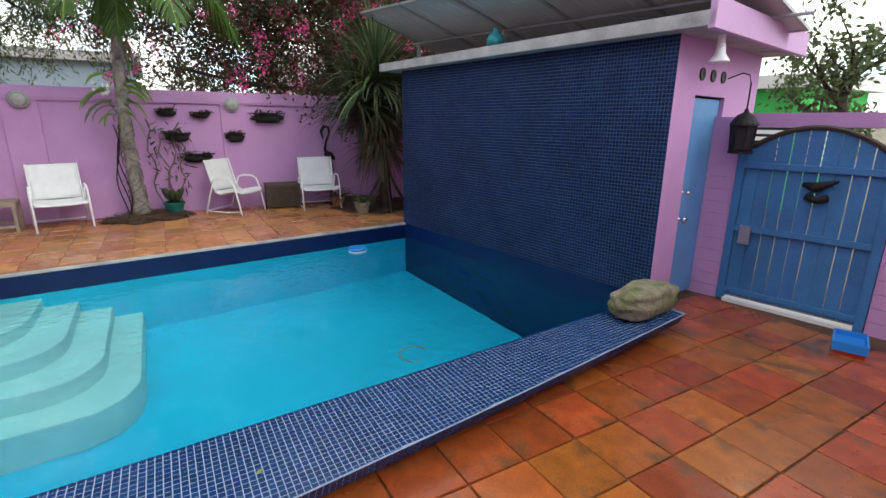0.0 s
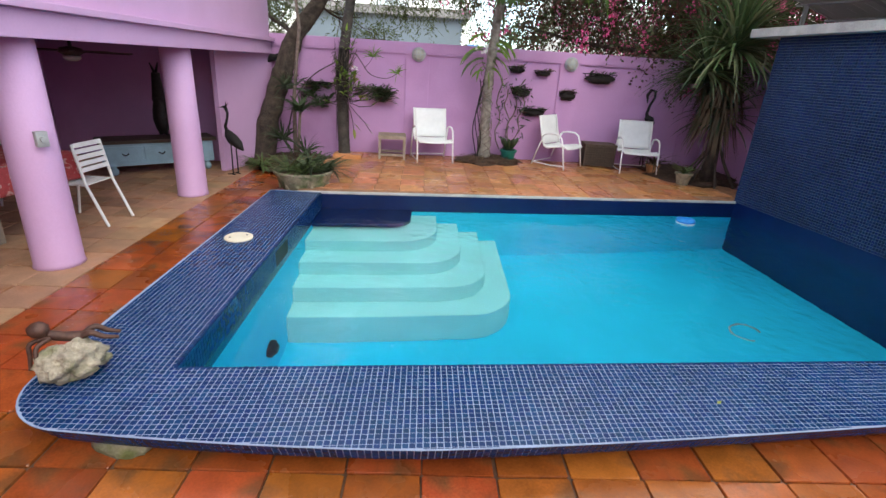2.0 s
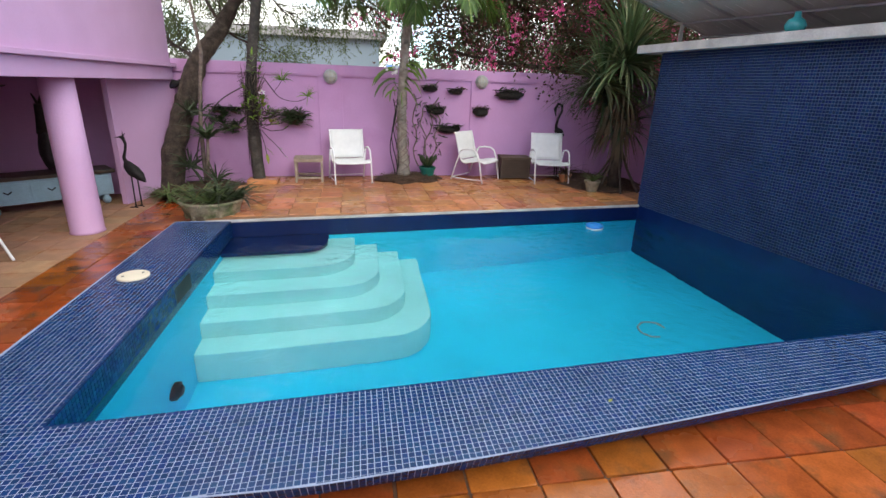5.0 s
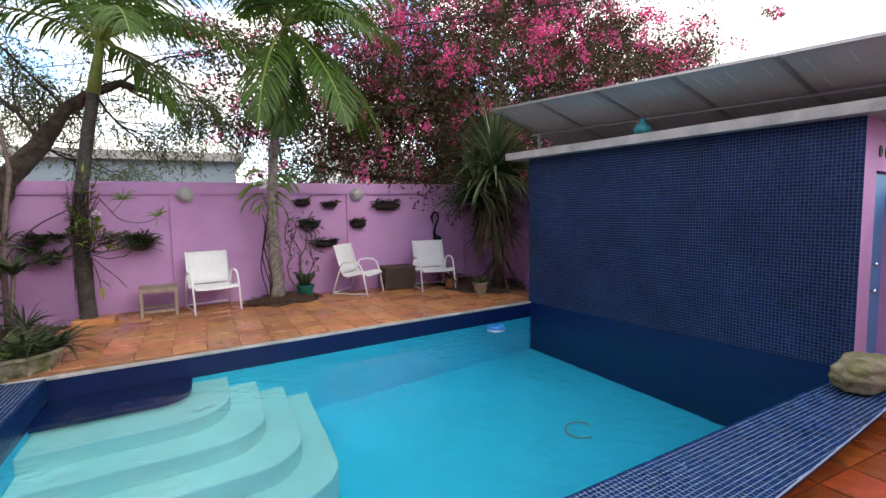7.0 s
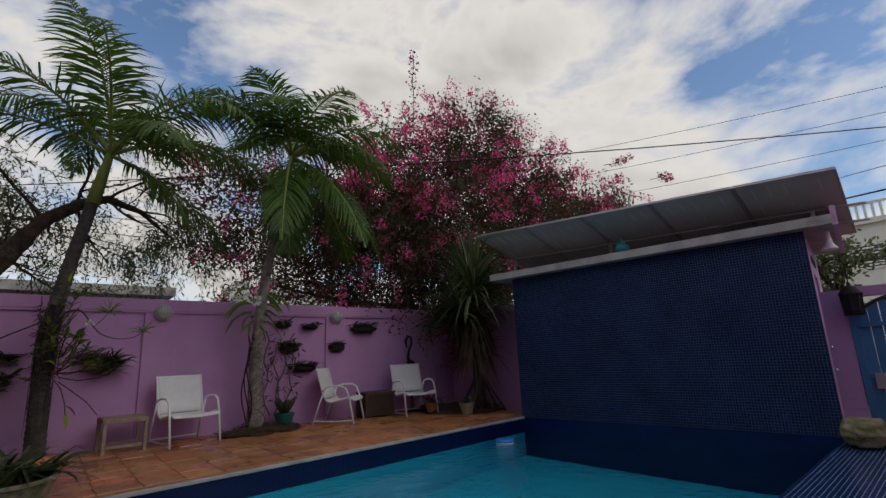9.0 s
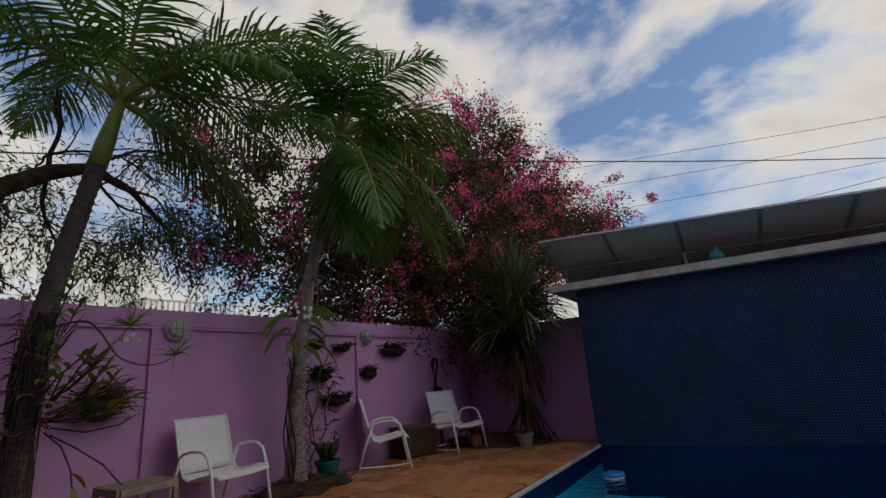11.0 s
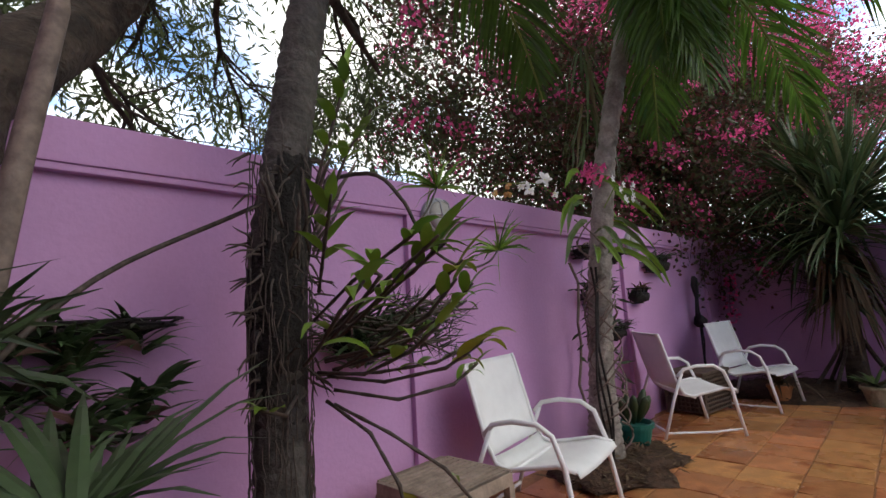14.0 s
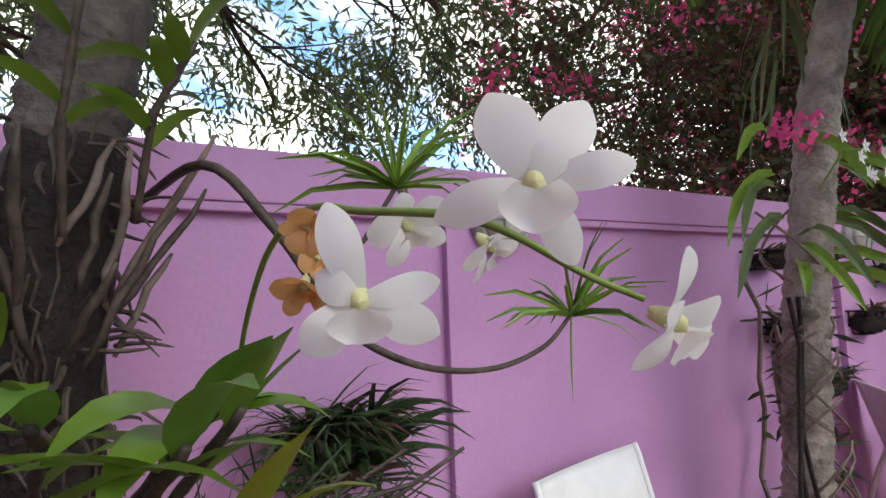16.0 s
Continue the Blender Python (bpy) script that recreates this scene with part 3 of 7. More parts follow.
top_poly = outer + inner


def hold(c):
    """Bring a corner that lies past the outer rim back on to it."""
    x, y = c
    if x < -0.27 and y < -0.11:
        v = Vector((x + 0.27, y + 0.11))
        if v.length > 0.392:
            v *= 0.392 / v.length
        return (v.x - 0.27, v.y - 0.11)
    if x < -0.27:
        return (max(x, -0.648), y)
    low = outer_near(x) if x > 0 else -0.51 + (outer_near(0) + 0.51) * (x + 0.27) / 0.27
    return (x, max(y, low + 0.008))


def cut_tile(mb, c):
    """A mosaic piece cut to the rim."""
    area = abs(sum(c[i][0] * c[(i + 1) % 4][1] - c[(i + 1) % 4][0] * c[i][1] for i in range(4))) / 2
    if area < 0.00012:
        return
    k = len(mb.v)
    mb.v += [(x, y, -0.009) for x, y in c] + [(x, y, -0.0048) for x, y in c]
    mb.f.append((k + 4, k + 5, k + 6, k + 7))
    mb.f += [(k + i, k + (i + 1) % 4, k + 4 + (i + 1) % 4, k + 4 + i) for i in range(4)]


rest = MB()
tile_mb = MB()
tile_at(tile_mb, (0, 0, 0), (1, 0, 0), (0, 1, 0), (0, 0, 1), TP * 0.89, 0.0015)
tile_me = bpy.data.meshes.new("mosaic_tile")
tile_me.from_pydata(tile_mb.v, [], tile_mb.f)
tile_me.materials.append(MOSAIC)
singles = []
ang = math.atan2(0.46, 6.55)
for i in range(-22, 200):
    for j in range(-22, 122):
        x, y = (i + 0.5) * TP, (j + 0.5) * TP
        if x > 0:
            y = y + x * math.tan(ang)
        if x > 0 and j >= 0:
            continue
        hh = TP * 0.445
        corners = [(x - hh, y - hh), (x + hh, y - hh), (x + hh, y + hh), (x - hh, y + hh)]
        if not any(inside(c, top_poly) for c in corners) or y > 3.9 or x > 6.48:
            continue
        held = [hold(c) for c in corners]
        if held != corners:
            cut_tile(rest, held)
            continue
        jz = rng.uniform(-0.0004, 0.0008)
        if 0.9 < x < 1.6 and -0.6 < y and len(singles) < 300:
            singles.append((x, y, jz))
        else:
            tile_at(rest, (x, y, -0.006 + jz), (1, 0, 0), (0, 1, 0), (rng.uniform(-0.03, 0.03), rng.uniform(-0.03, 0.03), 1), TP * 0.89, 0.0012)
for x, y, jz in singles:
    o = new("mosaic_tile", tile_me)
    o.parent = coping
    o.location = (x, y, -0.006 + jz)
# rim of the coping: rows of mosaic round the outside and down the inside
def rows_along(mb, line, z_top, nrow, sign=1, slant=False):
    for a, b in zip(line[:-1], line[1:]):
        d = Vector((b[0] - a[0], b[1] - a[1]))
        L = d.length
        if L < 1e-4:
            continue
        d /= L
        n = Vector((d.y, -d.x)) * sign
        cnt = max(1, round(L / TP))
        for i in range(cnt):
            p = Vector(a) + d * L * (i + 0.5) / cnt
            for r in range(nrow):
                q = lean((p.x, p.y), TP * (r + 0.5)) if slant else (p.x, p.y)
                tile_at(mb, (q[0], q[1], z_top - TP * (r + 0.5)), (d.x, d.y, 0), (-n.x * -0.4, -n.y * -0.4, 0.9) if slant else (0, 0, 1), (n.x, n.y, -0.45 if slant else 0), min(TP, L / cnt) * 0.88, 0.0035)


dense = [(-0.65, 3.9), (-0.655, -0.12)] + OUT
rows_along(rest, dense, -0.006, 3, 1, True)
rows_along(rest, [(0.0, 3.9), (0.0, 0.0), (6.5, 0.455)], -0.01, 6, -1)
part("edge_bead", MB().tube([(-0.652, 3.9, -0.006)] + [(x, y, -0.006) for x, y in OUT], 0.003, 6), GROUT, coping, "pale grout line along the rim")
tagged(part("mosaic_rest", rest, MOSAIC, coping), kind="stuff")
# far waterline mosaic below the terrace lip
fw = MB()
rows_along(fw, [(0.02, TY(0.02) - 0.001), (6.0, TY(6.0) - 0.001)], -0.035, 6, 1)
tagged(part("band_mosaic", fw, NAVY, pool, "navy mosaic band"), kind="stuff")
lip = MB().prism([(-0.3, TY(-0.3) - 0.018), (6.12, TY(6.12) - 0.018), (6.12, TY(6.12) + 0.016), (-0.3, TY(-0.3) + 0.016)], -0.03, 0.005)
solid("terrace_lip", lip, CONC, "worn mortar edge strip along terrace", "edging", bevel=0.006)

# skimmer lid and slot
sk = thing("skimmer_lid", (-0.40, 2.06, 0.0), "round cream plastic skimmer lid set in mosaic", "skimmer lid")
part("cover", MB().lathe([(0.13, 0.0), (0.13, 0.012), (0.12, 0.018), (0.0, 0.019)], 32), CREAM, sk, smooth=False)
# Black discs on the lid stand in for shaded finger holes.
for a in (0.6, 3.7):
    part("finger_hole_disc", MB().lathe([(0.011, 0.0185), (0.011, 0.0205), (0.0, 0.0207)], 10, (0.08 * math.cos(a), 0.08 * math.sin(a), 0)), BLACK, sk)
# No recess is cut: a black plate gives the opening's shade.
solid("skimmer_slot_shade_plate", MB().box((-0.004, 1.85, -0.2), (0.004, 2.25, -0.05)), BLACK, "black plate for the shade in the skimmer opening", "skimmer")

# ---- shed with the mosaic wall ----
SA, SB = Vector((6.02, 4.54)), Vector((6.57, 0.46))
sd = (SB - SA).normalized()
sn = Vector((sd.y, -sd.x))             # towards the pool is -x
if sn.x > 0:
    sn = -sn
STOP = 2.26
shed = thing("pump_shed", (SB.x, SB.y, PZ), "purple shed faced with navy glass mosaic", "shed", kind="structure")
O = Vector((SB.x, SB.y, PZ))


def loc(mb):
    mb.v = [(x - O.x, y - O.y, z - O.z) for x, y, z in mb.v]
    return mb


def quad2(a, b, c, d):
    return [tuple(a), tuple(b), tuple(c), tuple(d)]


east = 1.95
SC, SD = SB - sn * east + Vector((0, 0.10)), SA - sn * east
# pool-side wall, and its mosaic
part("pool_side_wall", loc(MB().prism(quad2(SA, SB - sd * 0.142, SB - sd * 0.142 - sn * 0.14, SA - sn * 0.14), -0.004, STOP)), GROUT_W, shed, "blue-grey grout bed")
part("corner_grout", loc(MB().prism(quad2(SB - sd * 0.145 + sn * 0.0008, SB + sn * 0.0008, SB - sn * 0.01 - sd * 0.002, SB - sd * 0.145 - sn * 0.01), -0.003, STOP - 0.001)), GROUT_W, shed)
wm = MB()
Lw = (SB - SA).length
cols, rws = int(Lw / TP), int((STOP + 0.0) / TP)
for i in range(cols):
    for j in range(rws):
        p = SA + sd * ((i + 0.5) * Lw / cols)
        tile_at(wm, (p.x, p.y, (j + 0.5) * STOP / rws), (sd.x, sd.y, 0), (0, 0, 1),
                (sn.x + rng.uniform(-0.02, 0.02), sn.y + rng.uniform(-0.02, 0.02), rng.uniform(-0.02, 0.02)), TP * 0.84, 0.002)
tagged(part("wall_mosaic", loc(wm), MOSAIC_W, shed, "navy glass mosaic"), kind="stuff")
# front wall with the door opening: facing the patio
fd = (SC - SB).normalized()
fn = Vector((fd.y, -fd.x))
if fn.y > 0:
    fn = -fn
D0, D1, DT = 0.42, 1.10, 1.80


def front(a, b, za, zb, t0=0.0, t1=0.14):
    p, q = SB + fd * a, SB + fd * b
    return MB().prism(quad2(p - fn * t0, q - fn * t0, q - fn * t1, p - fn * t1), za, zb)


FLn = (SC - SB).length
part("front_wall", loc(MB().prism(quad2(SB, SB + fd * D0, SB + fd * D0 - fn * 0.14, SB - sd * 0.14 - sn * 0.003), PZ, STOP)), PURPLE, shed)
part("front_wall", loc(front(D1, FLn, PZ, STOP)), PURPLE, shed)
part("lintel", loc(front(D0, D1, DT, STOP)), PURPLE, shed)
# Vents are black discs on the lintel; the black is the holes' shade.
for k in range(3):
    vo = part("vent_hole_disc", MB().lathe([(0.055, 0), (0.055, 0.012), (0.04, 0.014), (0.0, 0.004)], 18), BLACK, shed, "black disc for the shade in a round vent hole")
    q = SB + fd * (0.5 + 0.24 * k)
    vo.matrix_local = Matrix.Translation((q.x - O.x, q.y - O.y, 1.98 - O.z)) @ fn.to_3d().to_track_quat("Z", "Y").to_matrix().to_4x4()
dr = part("door", loc(front(D0 + 0.01, D1 - 0.01, PZ + 0.02, DT - 0.02, 0.04, 0.08)), BLUEDOOR, shed, "sky-blue painted flush door", bevel=0.004)
for nm, off, z, r in (("door_knob", 0.09, 0.66, 0.03), ("deadbolt", 0.09, 0.92, 0.022)):
    kb = part(nm, MB().lathe([(r * 0.9, 0), (r * 0.9, 0.008), (r * 0.35, 0.012), (r * 0.35, 0.04), (r, 0.05), (r * 0.95, 0.07), (0, 0.075)], 14), CHROME, dr, "chrome lock", smooth=True)
    q = SB + fd * (D0 + off) - fn * 0.04
    kb.matrix_local = Matrix.Translation((q.x - O.x, q.y - O.y, z - O.z)) @ fn.to_3d().to_track_quat("Z", "Y").to_matrix().to_4x4()
part("back_wall", loc(MB().prism(quad2(SA - sn * 0.14, SD, SD + Vector((0, -0.14)), SA - sn * 0.14 + Vector((0, -0.14))), -0.2, STOP)), PURPLE, shed)
part("side_wall", loc(MB().prism(quad2(SC, SD, SD + sn * 0.14, SC + sn * 0.14), -0.2, STOP)), PURPLE, shed)
# concrete roof slab, with a deeper edge
e0, e1 = 0.17, 0.33
ra, rb = SA - sd * 0.36 + sn * e0, SB + sd * e1 + sn * e0
rc, rd = SC + sd * e1 - sn * 0.2, SD - sd * 0.36 - sn * 0.2
part("roof_slab", loc(MB().prism(quad2(ra, rb, rc, rd), STOP, STOP + 0.11)), CONC, shed, "weathered concrete roof slab", bevel=0.008)
fas = MB().prism(quad2(rb + sd * 0.004, rc + sd * 0.004, rc - sd * 0.05, rb - sd * 0.05), STOP - 0.02, STOP + 0.2)
part("fascia", loc(fas), PURPLE_L, shed, "lilac painted roof fascia", bevel=0.006)

# flood lamp under the front eave
fl = thing("flood_lamp", (SB.x + fd.x * 0.3 + fn.x * 0.2, SB.y + fd.y * 0.3 + fn.y * 0.2, STOP), "white reflector floodlight bulb under eave", "lamp")
part("socket", MB().lathe([(0.03, 0.0), (0.03, -0.07), (0.036, -0.075), (0.036, -0.1)], 16), WHITE, fl)
part("reflector", MB().lathe([(0.036, -0.1), (0.045, -0.15), (0.08, -0.2), (0.085, -0.215), (0.0, -0.218)], 20), WHITE, fl, smooth=True)

# solar panels on their frame
pa = thing("solar_array", (6.6, 2.5, STOP + 0.11), "row of solar panels on galvanised frame", "solar panels")
PO = Vector((6.6, 2.5, STOP + 0.11))


def sp(u, v, h=0.0):
    """u along the shed from the far end in metres, v up the slope towards the pool."""
    far = Vector((5.52, 4.82)) + sd * u
    hi = Vector((far.x, far.y, 3.03 - 0.05 * u))
    lo = Vector((far.x - sn.x * 1.95, far.y - sn.y * 1.95, 2.45 - 0.01 * u))
    p = lo + (hi - lo) * v
    nn = (hi - lo).cross(Vector((sd.x, sd.y, 0))).normalized()
    if nn.z < 0:
        nn = -nn
    p = p + nn * h - PO
    return (p.x, p.y, p.z)


PW = 0.955
for k in range(5):
    u0, u1 = k * (PW + 0.025), k * (PW + 0.025) + PW
    m = MB()
    m.v = [sp(u0, 0), sp(u1, 0), sp(u1, 1), sp(u0, 1), sp(u0, 0, 0.012), sp(u1, 0, 0.012), sp(u1, 1, 0.012), sp(u0, 1, 0.012)]
    m.f = [(0, 3, 2, 1), (4, 5, 6, 7)] + [(i, (i + 1) % 4, 4 + (i + 1) % 4, 4 + i) for i in range(4)]
    pn = part("panel", m, PANEL_BACK, pa, "solar panel with grey back sheet")
    m = MB()
    m.v = [sp(u0, 0, 0.014), sp(u1, 0, 0.014), sp(u1, 1, 0.014), sp(u0, 1, 0.014)]
    m.f = [(0, 1, 2, 3)]
    part("glass", m, PANEL_TOP, pn)
    fr = MB()
    for a, b in (((u0, 0), (u1, 0)), ((u0, 1), (u1, 1)), ((u0, 0), (u0, 1)), ((u1, 0), (u1, 1))):
        fr.tube([sp(a[0], a[1], 0.0), sp(b[0], b[1], 0.0)], 0.02, 4)
    part("frame", fr, METAL, pn, "aluminium frame")
    cl = MB()
    for q in range(1, 6):
        for r in range(1, 4):
            if rng.random() < 0.8:
                cl.tube([sp(u0 + q * PW / 6, r * 0.24 + 0.06, -0.003), sp(u0 + q * PW / 6, r * 0.24 + 0.20, -0.003)], 0.006, 4)
    tagged(part("back_seam", cl, WHITE, pn, "pale seams between cells"), kind="stuff")
for v in (0.25, 0.52):
    part("rail", MB().tube([sp(-0.05, v, -0.045), sp(5.05, v, -0.04)], 0.016, 6), GREYPL, pa)
for u in (0.12, 1.95, 4.55):
    a = sp(u, 0.52, -0.045)
    part("post", MB().box((a[0] - 0.022, a[1] - 0.022, 0.0), (a[0] + 0.022, a[1] + 0.022, a[2])), GREYPL, pa)
bz = SA + sd * 2.0 + sn * 0.05
vase = thing("glass_float", (bz.x, bz.y, STOP + 0.11), "teal glass bottle on shed roof edge", "bottle")
part("body", MB().lathe([(0.06, 0), (0.095, 0.02), (0.105, 0.07), (0.08, 0.12), (0.035, 0.15), (0.03, 0.2), (0.0, 0.2)], 20), TEALGL, vase, smooth=True)

# ---- gate and wall beside it ----
GA, GB = Vector((7.66, 0.36)), Vector((7.86, -0.66))
gd = (GB - GA).normalized()
gn = Vector((-gd.y, gd.x))
if gn.x > 0:
    gn = -gn
gate = thing("garden_gate", (GA.x, GA.y, PZ), "blue boarded wooden gate with arched top", "gate")
GL = (GB - GA).length
def gate_top(s):
    return 1.30 + 0.22 * math.sin(math.pi * min(max(s / GL, 0.02), 0.98)) ** 0.8
nb = 9
for i in range(nb):
    s0, s1 = i * GL / nb + 0.0012, (i + 1) * GL / nb - rng.choice((0.003, 0.006, 0.009))
    m = MB()
    for s in (s0, s1):
        for t in (0.0, 0.025):
            p = gd * s - gn * t
            m.v += [(p.x, p.y, 0.05), (p.x, p.y, gate_top(s) - PZ)]
    m.f = [(0, 4, 5, 1), (2, 3, 7, 6), (0, 1, 3, 2), (4, 6, 7, 5), (1, 5, 7, 3), (0, 2, 6, 4)]
    part("board", m, BLUEWOOD, gate)
for z in (0.08, 0.72, 1.33):
    p, q = gd * 0.0 + gn * 0.004, gd * GL + gn * 0.004
    part("rail", MB().prism([tuple(p), tuple(q), tuple(q + gn * 0.035), tuple(p + gn * 0.035)], z, z + 0.055), BLUEWOOD, gate, bevel=0.004)
arch = MB().tube([(gd.x * s + gn.x * 0.01, gd.y * s + gn.y * 0.01, gate_top(s) - PZ + 0.012) for s in np.linspace(0, GL, 16)], 0.022, 6)
part("arch_strip", arch, DARKWOOD, gate)
pl = gd * 0.1 + gn * 0.045
part("lock_plate", MB().box((pl.x - 0.012, pl.y - 0.05, 0.6), (pl.x + 0.012, pl.y + 0.05, 0.78)), METAL, gate, bevel=0.003)
bi = gd * 0.6 + gn * 0.04
bird = MB().tube([(bi.x, bi.y + 0.12, 1.22), (bi.x, bi.y + 0.02, 1.2), (bi.x, bi.y - 0.14, 1.27)], [0.02, 0.05, 0.01], 8)
bird.tube([(bi.x, bi.y + 0.08, 1.12), (bi.x, bi.y, 1.09), (bi.x, bi.y - 0.08, 1.12)], [0.035, 0.03, 0.035], 8)
tagged(build("gate_ornament", bird, IRON, None, True), "rusty iron ornament fixed to gate", "ornament").matrix_world = pose(GA.x, GA.y, PZ)
solid("gate_sill", MB().prism([tuple(GA - gn * 0.05), tuple(GB - gn * 0.05), tuple(GB + gn * 0.06), tuple(GA + gn * 0.06)], PZ - 0.05, PZ + 0.02), WHITEWALL)
for a, b in ((GA - gd * 0.07, GA), (GB, GB + gd * 0.07)):
    solid("gate_post", MB().prism([tuple(a + gn * 0.03), tuple(b + gn * 0.03), tuple(b - gn * 0.06), tuple(a - gn * 0.06)], PZ, 1.32), BLUEWOOD)
# lilac weatherboard wall round and above the gate
wall_g = thing("wall_east", (0, 0, 0), "purple board-clad garden wall", "wall", kind="structure")
def board_wall(a, b, z0, z1):
    z = z0
    while z < z1 - 0.01:
        h = min(0.125, z1 - z)
        m = MB().prism([tuple(a + gn * 0.012), tuple(b + gn * 0.012), tuple(b - gn * 0.08), tuple(a - gn * 0.08)], z + 0.005, z + h)
        part("wall_board", m, PURPLE, wall_g)
        z += 0.125
    part("wall_core", MB().prism([tuple(a), tuple(b), tuple(b - gn * 0.1), tuple(a - gn * 0.1)], z0, z1 - 0.003), PURPLE, wall_g)
board_wall(GB + gd * 0.075, GB + gd * 2.6, PZ - 0.02, 1.62)
board_wall(GA - gd * 0.07 - gn * 0.1, GB + gd * 0.07 - gn * 0.1, 1.53, 1.66)
board_wall(GA - gd * 0.55, GA - gd * 0.075, PZ - 0.02, 1.62)
hl = thing("hanging_bell", (7.46, 0.33, 1.30), "dark rusty metal lantern hanging from hook", "lantern")
hl.scale = (0.72, 0.72, 1.0)
part("body", MB().lathe([(0.12, 0.02), (0.13, 0.03), (0.145, 0.24), (0.0, 0.24)], 8), IRON, hl, "dark smoked lantern panes")
for k in range(8):
    a = k * math.pi / 4
    part("cage_bar", MB().tube([(0.128 * math.cos(a), 0.128 * math.sin(a), 0.0), (0.152 * math.cos(a), 0.152 * math.sin(a), 0.25)], 0.009, 5), IRON, hl)
part("cap", MB().lathe([(0.17, 0.24), (0.165, 0.26), (0.10, 0.33), (0.03, 0.36), (0.02, 0.39), (0, 0.39)], 16), IRON, hl)
part("foot_ring", MB().lathe([(0.14, -0.01), (0.145, 0.015), (0.0, 0.02)], 16), IRON, hl)
part("chain", MB().tube([(0, 0, 0.37), (0.005, 0, 0.5), (0, 0, 0.62)], 0.01, 6), IRON, hl)
part("hook", MB().tube([(0, 0, 0.6), (0.0, 0.03, 0.68), (0, 0.12, 0.7), (0, 0.3, 0.66)], 0.006, 6), IRON, hl)
toy = thing("toy_tray", (7.35, -0.82, PZ), "blue plastic toy tray on floor by gate", "toy", rz=20)
part("tray", MB().box((-0.16, -0.11, 0.04), (0.16, 0.11, 0.07)).box((-0.16, -0.11, 0.07), (-0.145, 0.11, 0.11)).box((0.145, -0.11, 0.07), (0.16, 0.11, 0.11)).box((-0.145, 0.095, 0.07), (0.145, 0.11, 0.11)).box((-0.145, -0.11, 0.07), (0.145, -0.095, 0.11)), PLASTICBLUE, toy)
part("wheel", MB().box((-0.14, -0.1, 0.0), (0.0, 0.1, 0.04)), PLASTICRED, toy)
part("wheel", MB().box((0.02, -0.1, 0.0), (0.14, 0.1, 0.04)), PLASTICGRN, toy)

# ---- back garden wall: piers, recessed panels, moulding ----
bw = thing("wall_north", (0, 0, 0), "purple rendered garden wall with recessed panels", "wall", kind="structure")
WT_ = 2.0
def bwall(x0, x1, z0, z1, t0, t1, mt=PURPLE, nm="wall_face"):
    part(nm, MB().prism([(x0, wall_y(x0) + t0), (x1, wall_y(x1) + t0), (x1, wall_y(x1) + t1), (x0, wall_y(x0) + t1)], z0, z1), mt, bw, bevel=0.006 if nm != "wall_core" else 0)
bwall(-2.6, 8.9, -0.4, WT_ - 0.004, 0.04, 0.22, PURPLE, "wall_core")
bwall(-2.6, 8.9, 1.83, WT_, -0.012, 0.05, PURPLE, "coping_band")
bwall(-2.6, 8.9, 1.80, 1.83, -0.002, 0.05, PURPLE, "moulding")
for x0, x1 in ((0.93, 1.36), (3.80, 4.18), (6.35, 6.7)):
    bwall(x0, x1, -0.1, 1.799, 0.0, 0.05, PURPLE, "pier")
solid("wall_northeast", MB().box((6.9, 4.6, -0.4), (7.05, 8.5, 1.95)), PURPLE)


# Unseen block added to keep sun and sky off the gate corner.
solid("unseen_shade_block_se", MB().box((5.4, -6.0, PZ - 0.02), (9.2, -2.9, 3.6)), PURPLE_L)
# Unseen wall added to close the yard to the south.
solid("unseen_wall_south", MB().box((-6.0, -6.2, PZ - 0.02), (5.39, -6.0, 2.4)), PURPLE_L)

# ---- the house with its covered patio ----
house = thing("house", (-1.7, 3.0, PZ), "lilac house with covered ground-floor patio and round columns", "house")
HO = Vector((-1.7, 3.0, PZ))


def hl_(mb):
    mb.v = [(x - HO.x, y - HO.y, z - HO.z) for x, y, z in mb.v]
    return mb


def hx(y):
    """Front line of the house."""
    return -1.72 + 0.03 * (y - 1.7)


def hbox(y0, y1, z0, z1, dx0, dx1):
    return hl_(MB().prism([(hx(y0) + dx0, y0), (hx(y0) + dx1, y0), (hx(y1) + dx1, y1), (hx(y1) + dx0, y1)], z0, z1))


for y in (-0.75, 1.72, 4.15):
    r = 0.185
    part("column", hl_(MB().lathe([(r + 0.01, PZ), (r, PZ + 0.03), (r - 0.005, 0.6), (r - 0.012, 1.68)], 36, (hx(y) - 0.13, y, 0))), PURPLE_L, house, "round lilac column", smooth=True)
part("beam", hbox(-5.9, 6.9, 1.66, 1.86, -0.2, 0.14), PURPLE_L, house, bevel=0.008)
part("slab_edge", hbox(-5.9, 6.95, 1.86, 1.92, -0.3, 0.2), PURPLE_L, house, bevel=0.008)
part("upper_wall", hbox(-5.9, 6.9, 1.92, 4.55, -0.3, 0.12), PURPLE_L, house)
part("roof_edge", hbox(-5.9, 7.1, 4.55, 4.7, -0.4, 0.4), PURPLE_L, house, bevel=0.01)
part("end_wall", hl_(MB().box((-5.9, 6.75, 1.92), (-1.75, 6.9, 4.55))), PURPLE_L, house)
part("roof", hl_(MB().box((-6, -5.9, 4.56), (-1.9, 7.0, 4.66))), CONC, house)
part("front_wall", hl_(MB().prism([(-1.98, 5.62), (-1.90, 5.6), (-1.46, 6.98), (-1.75, 6.98)], PZ, 1.66)), PURPLE_L, house)
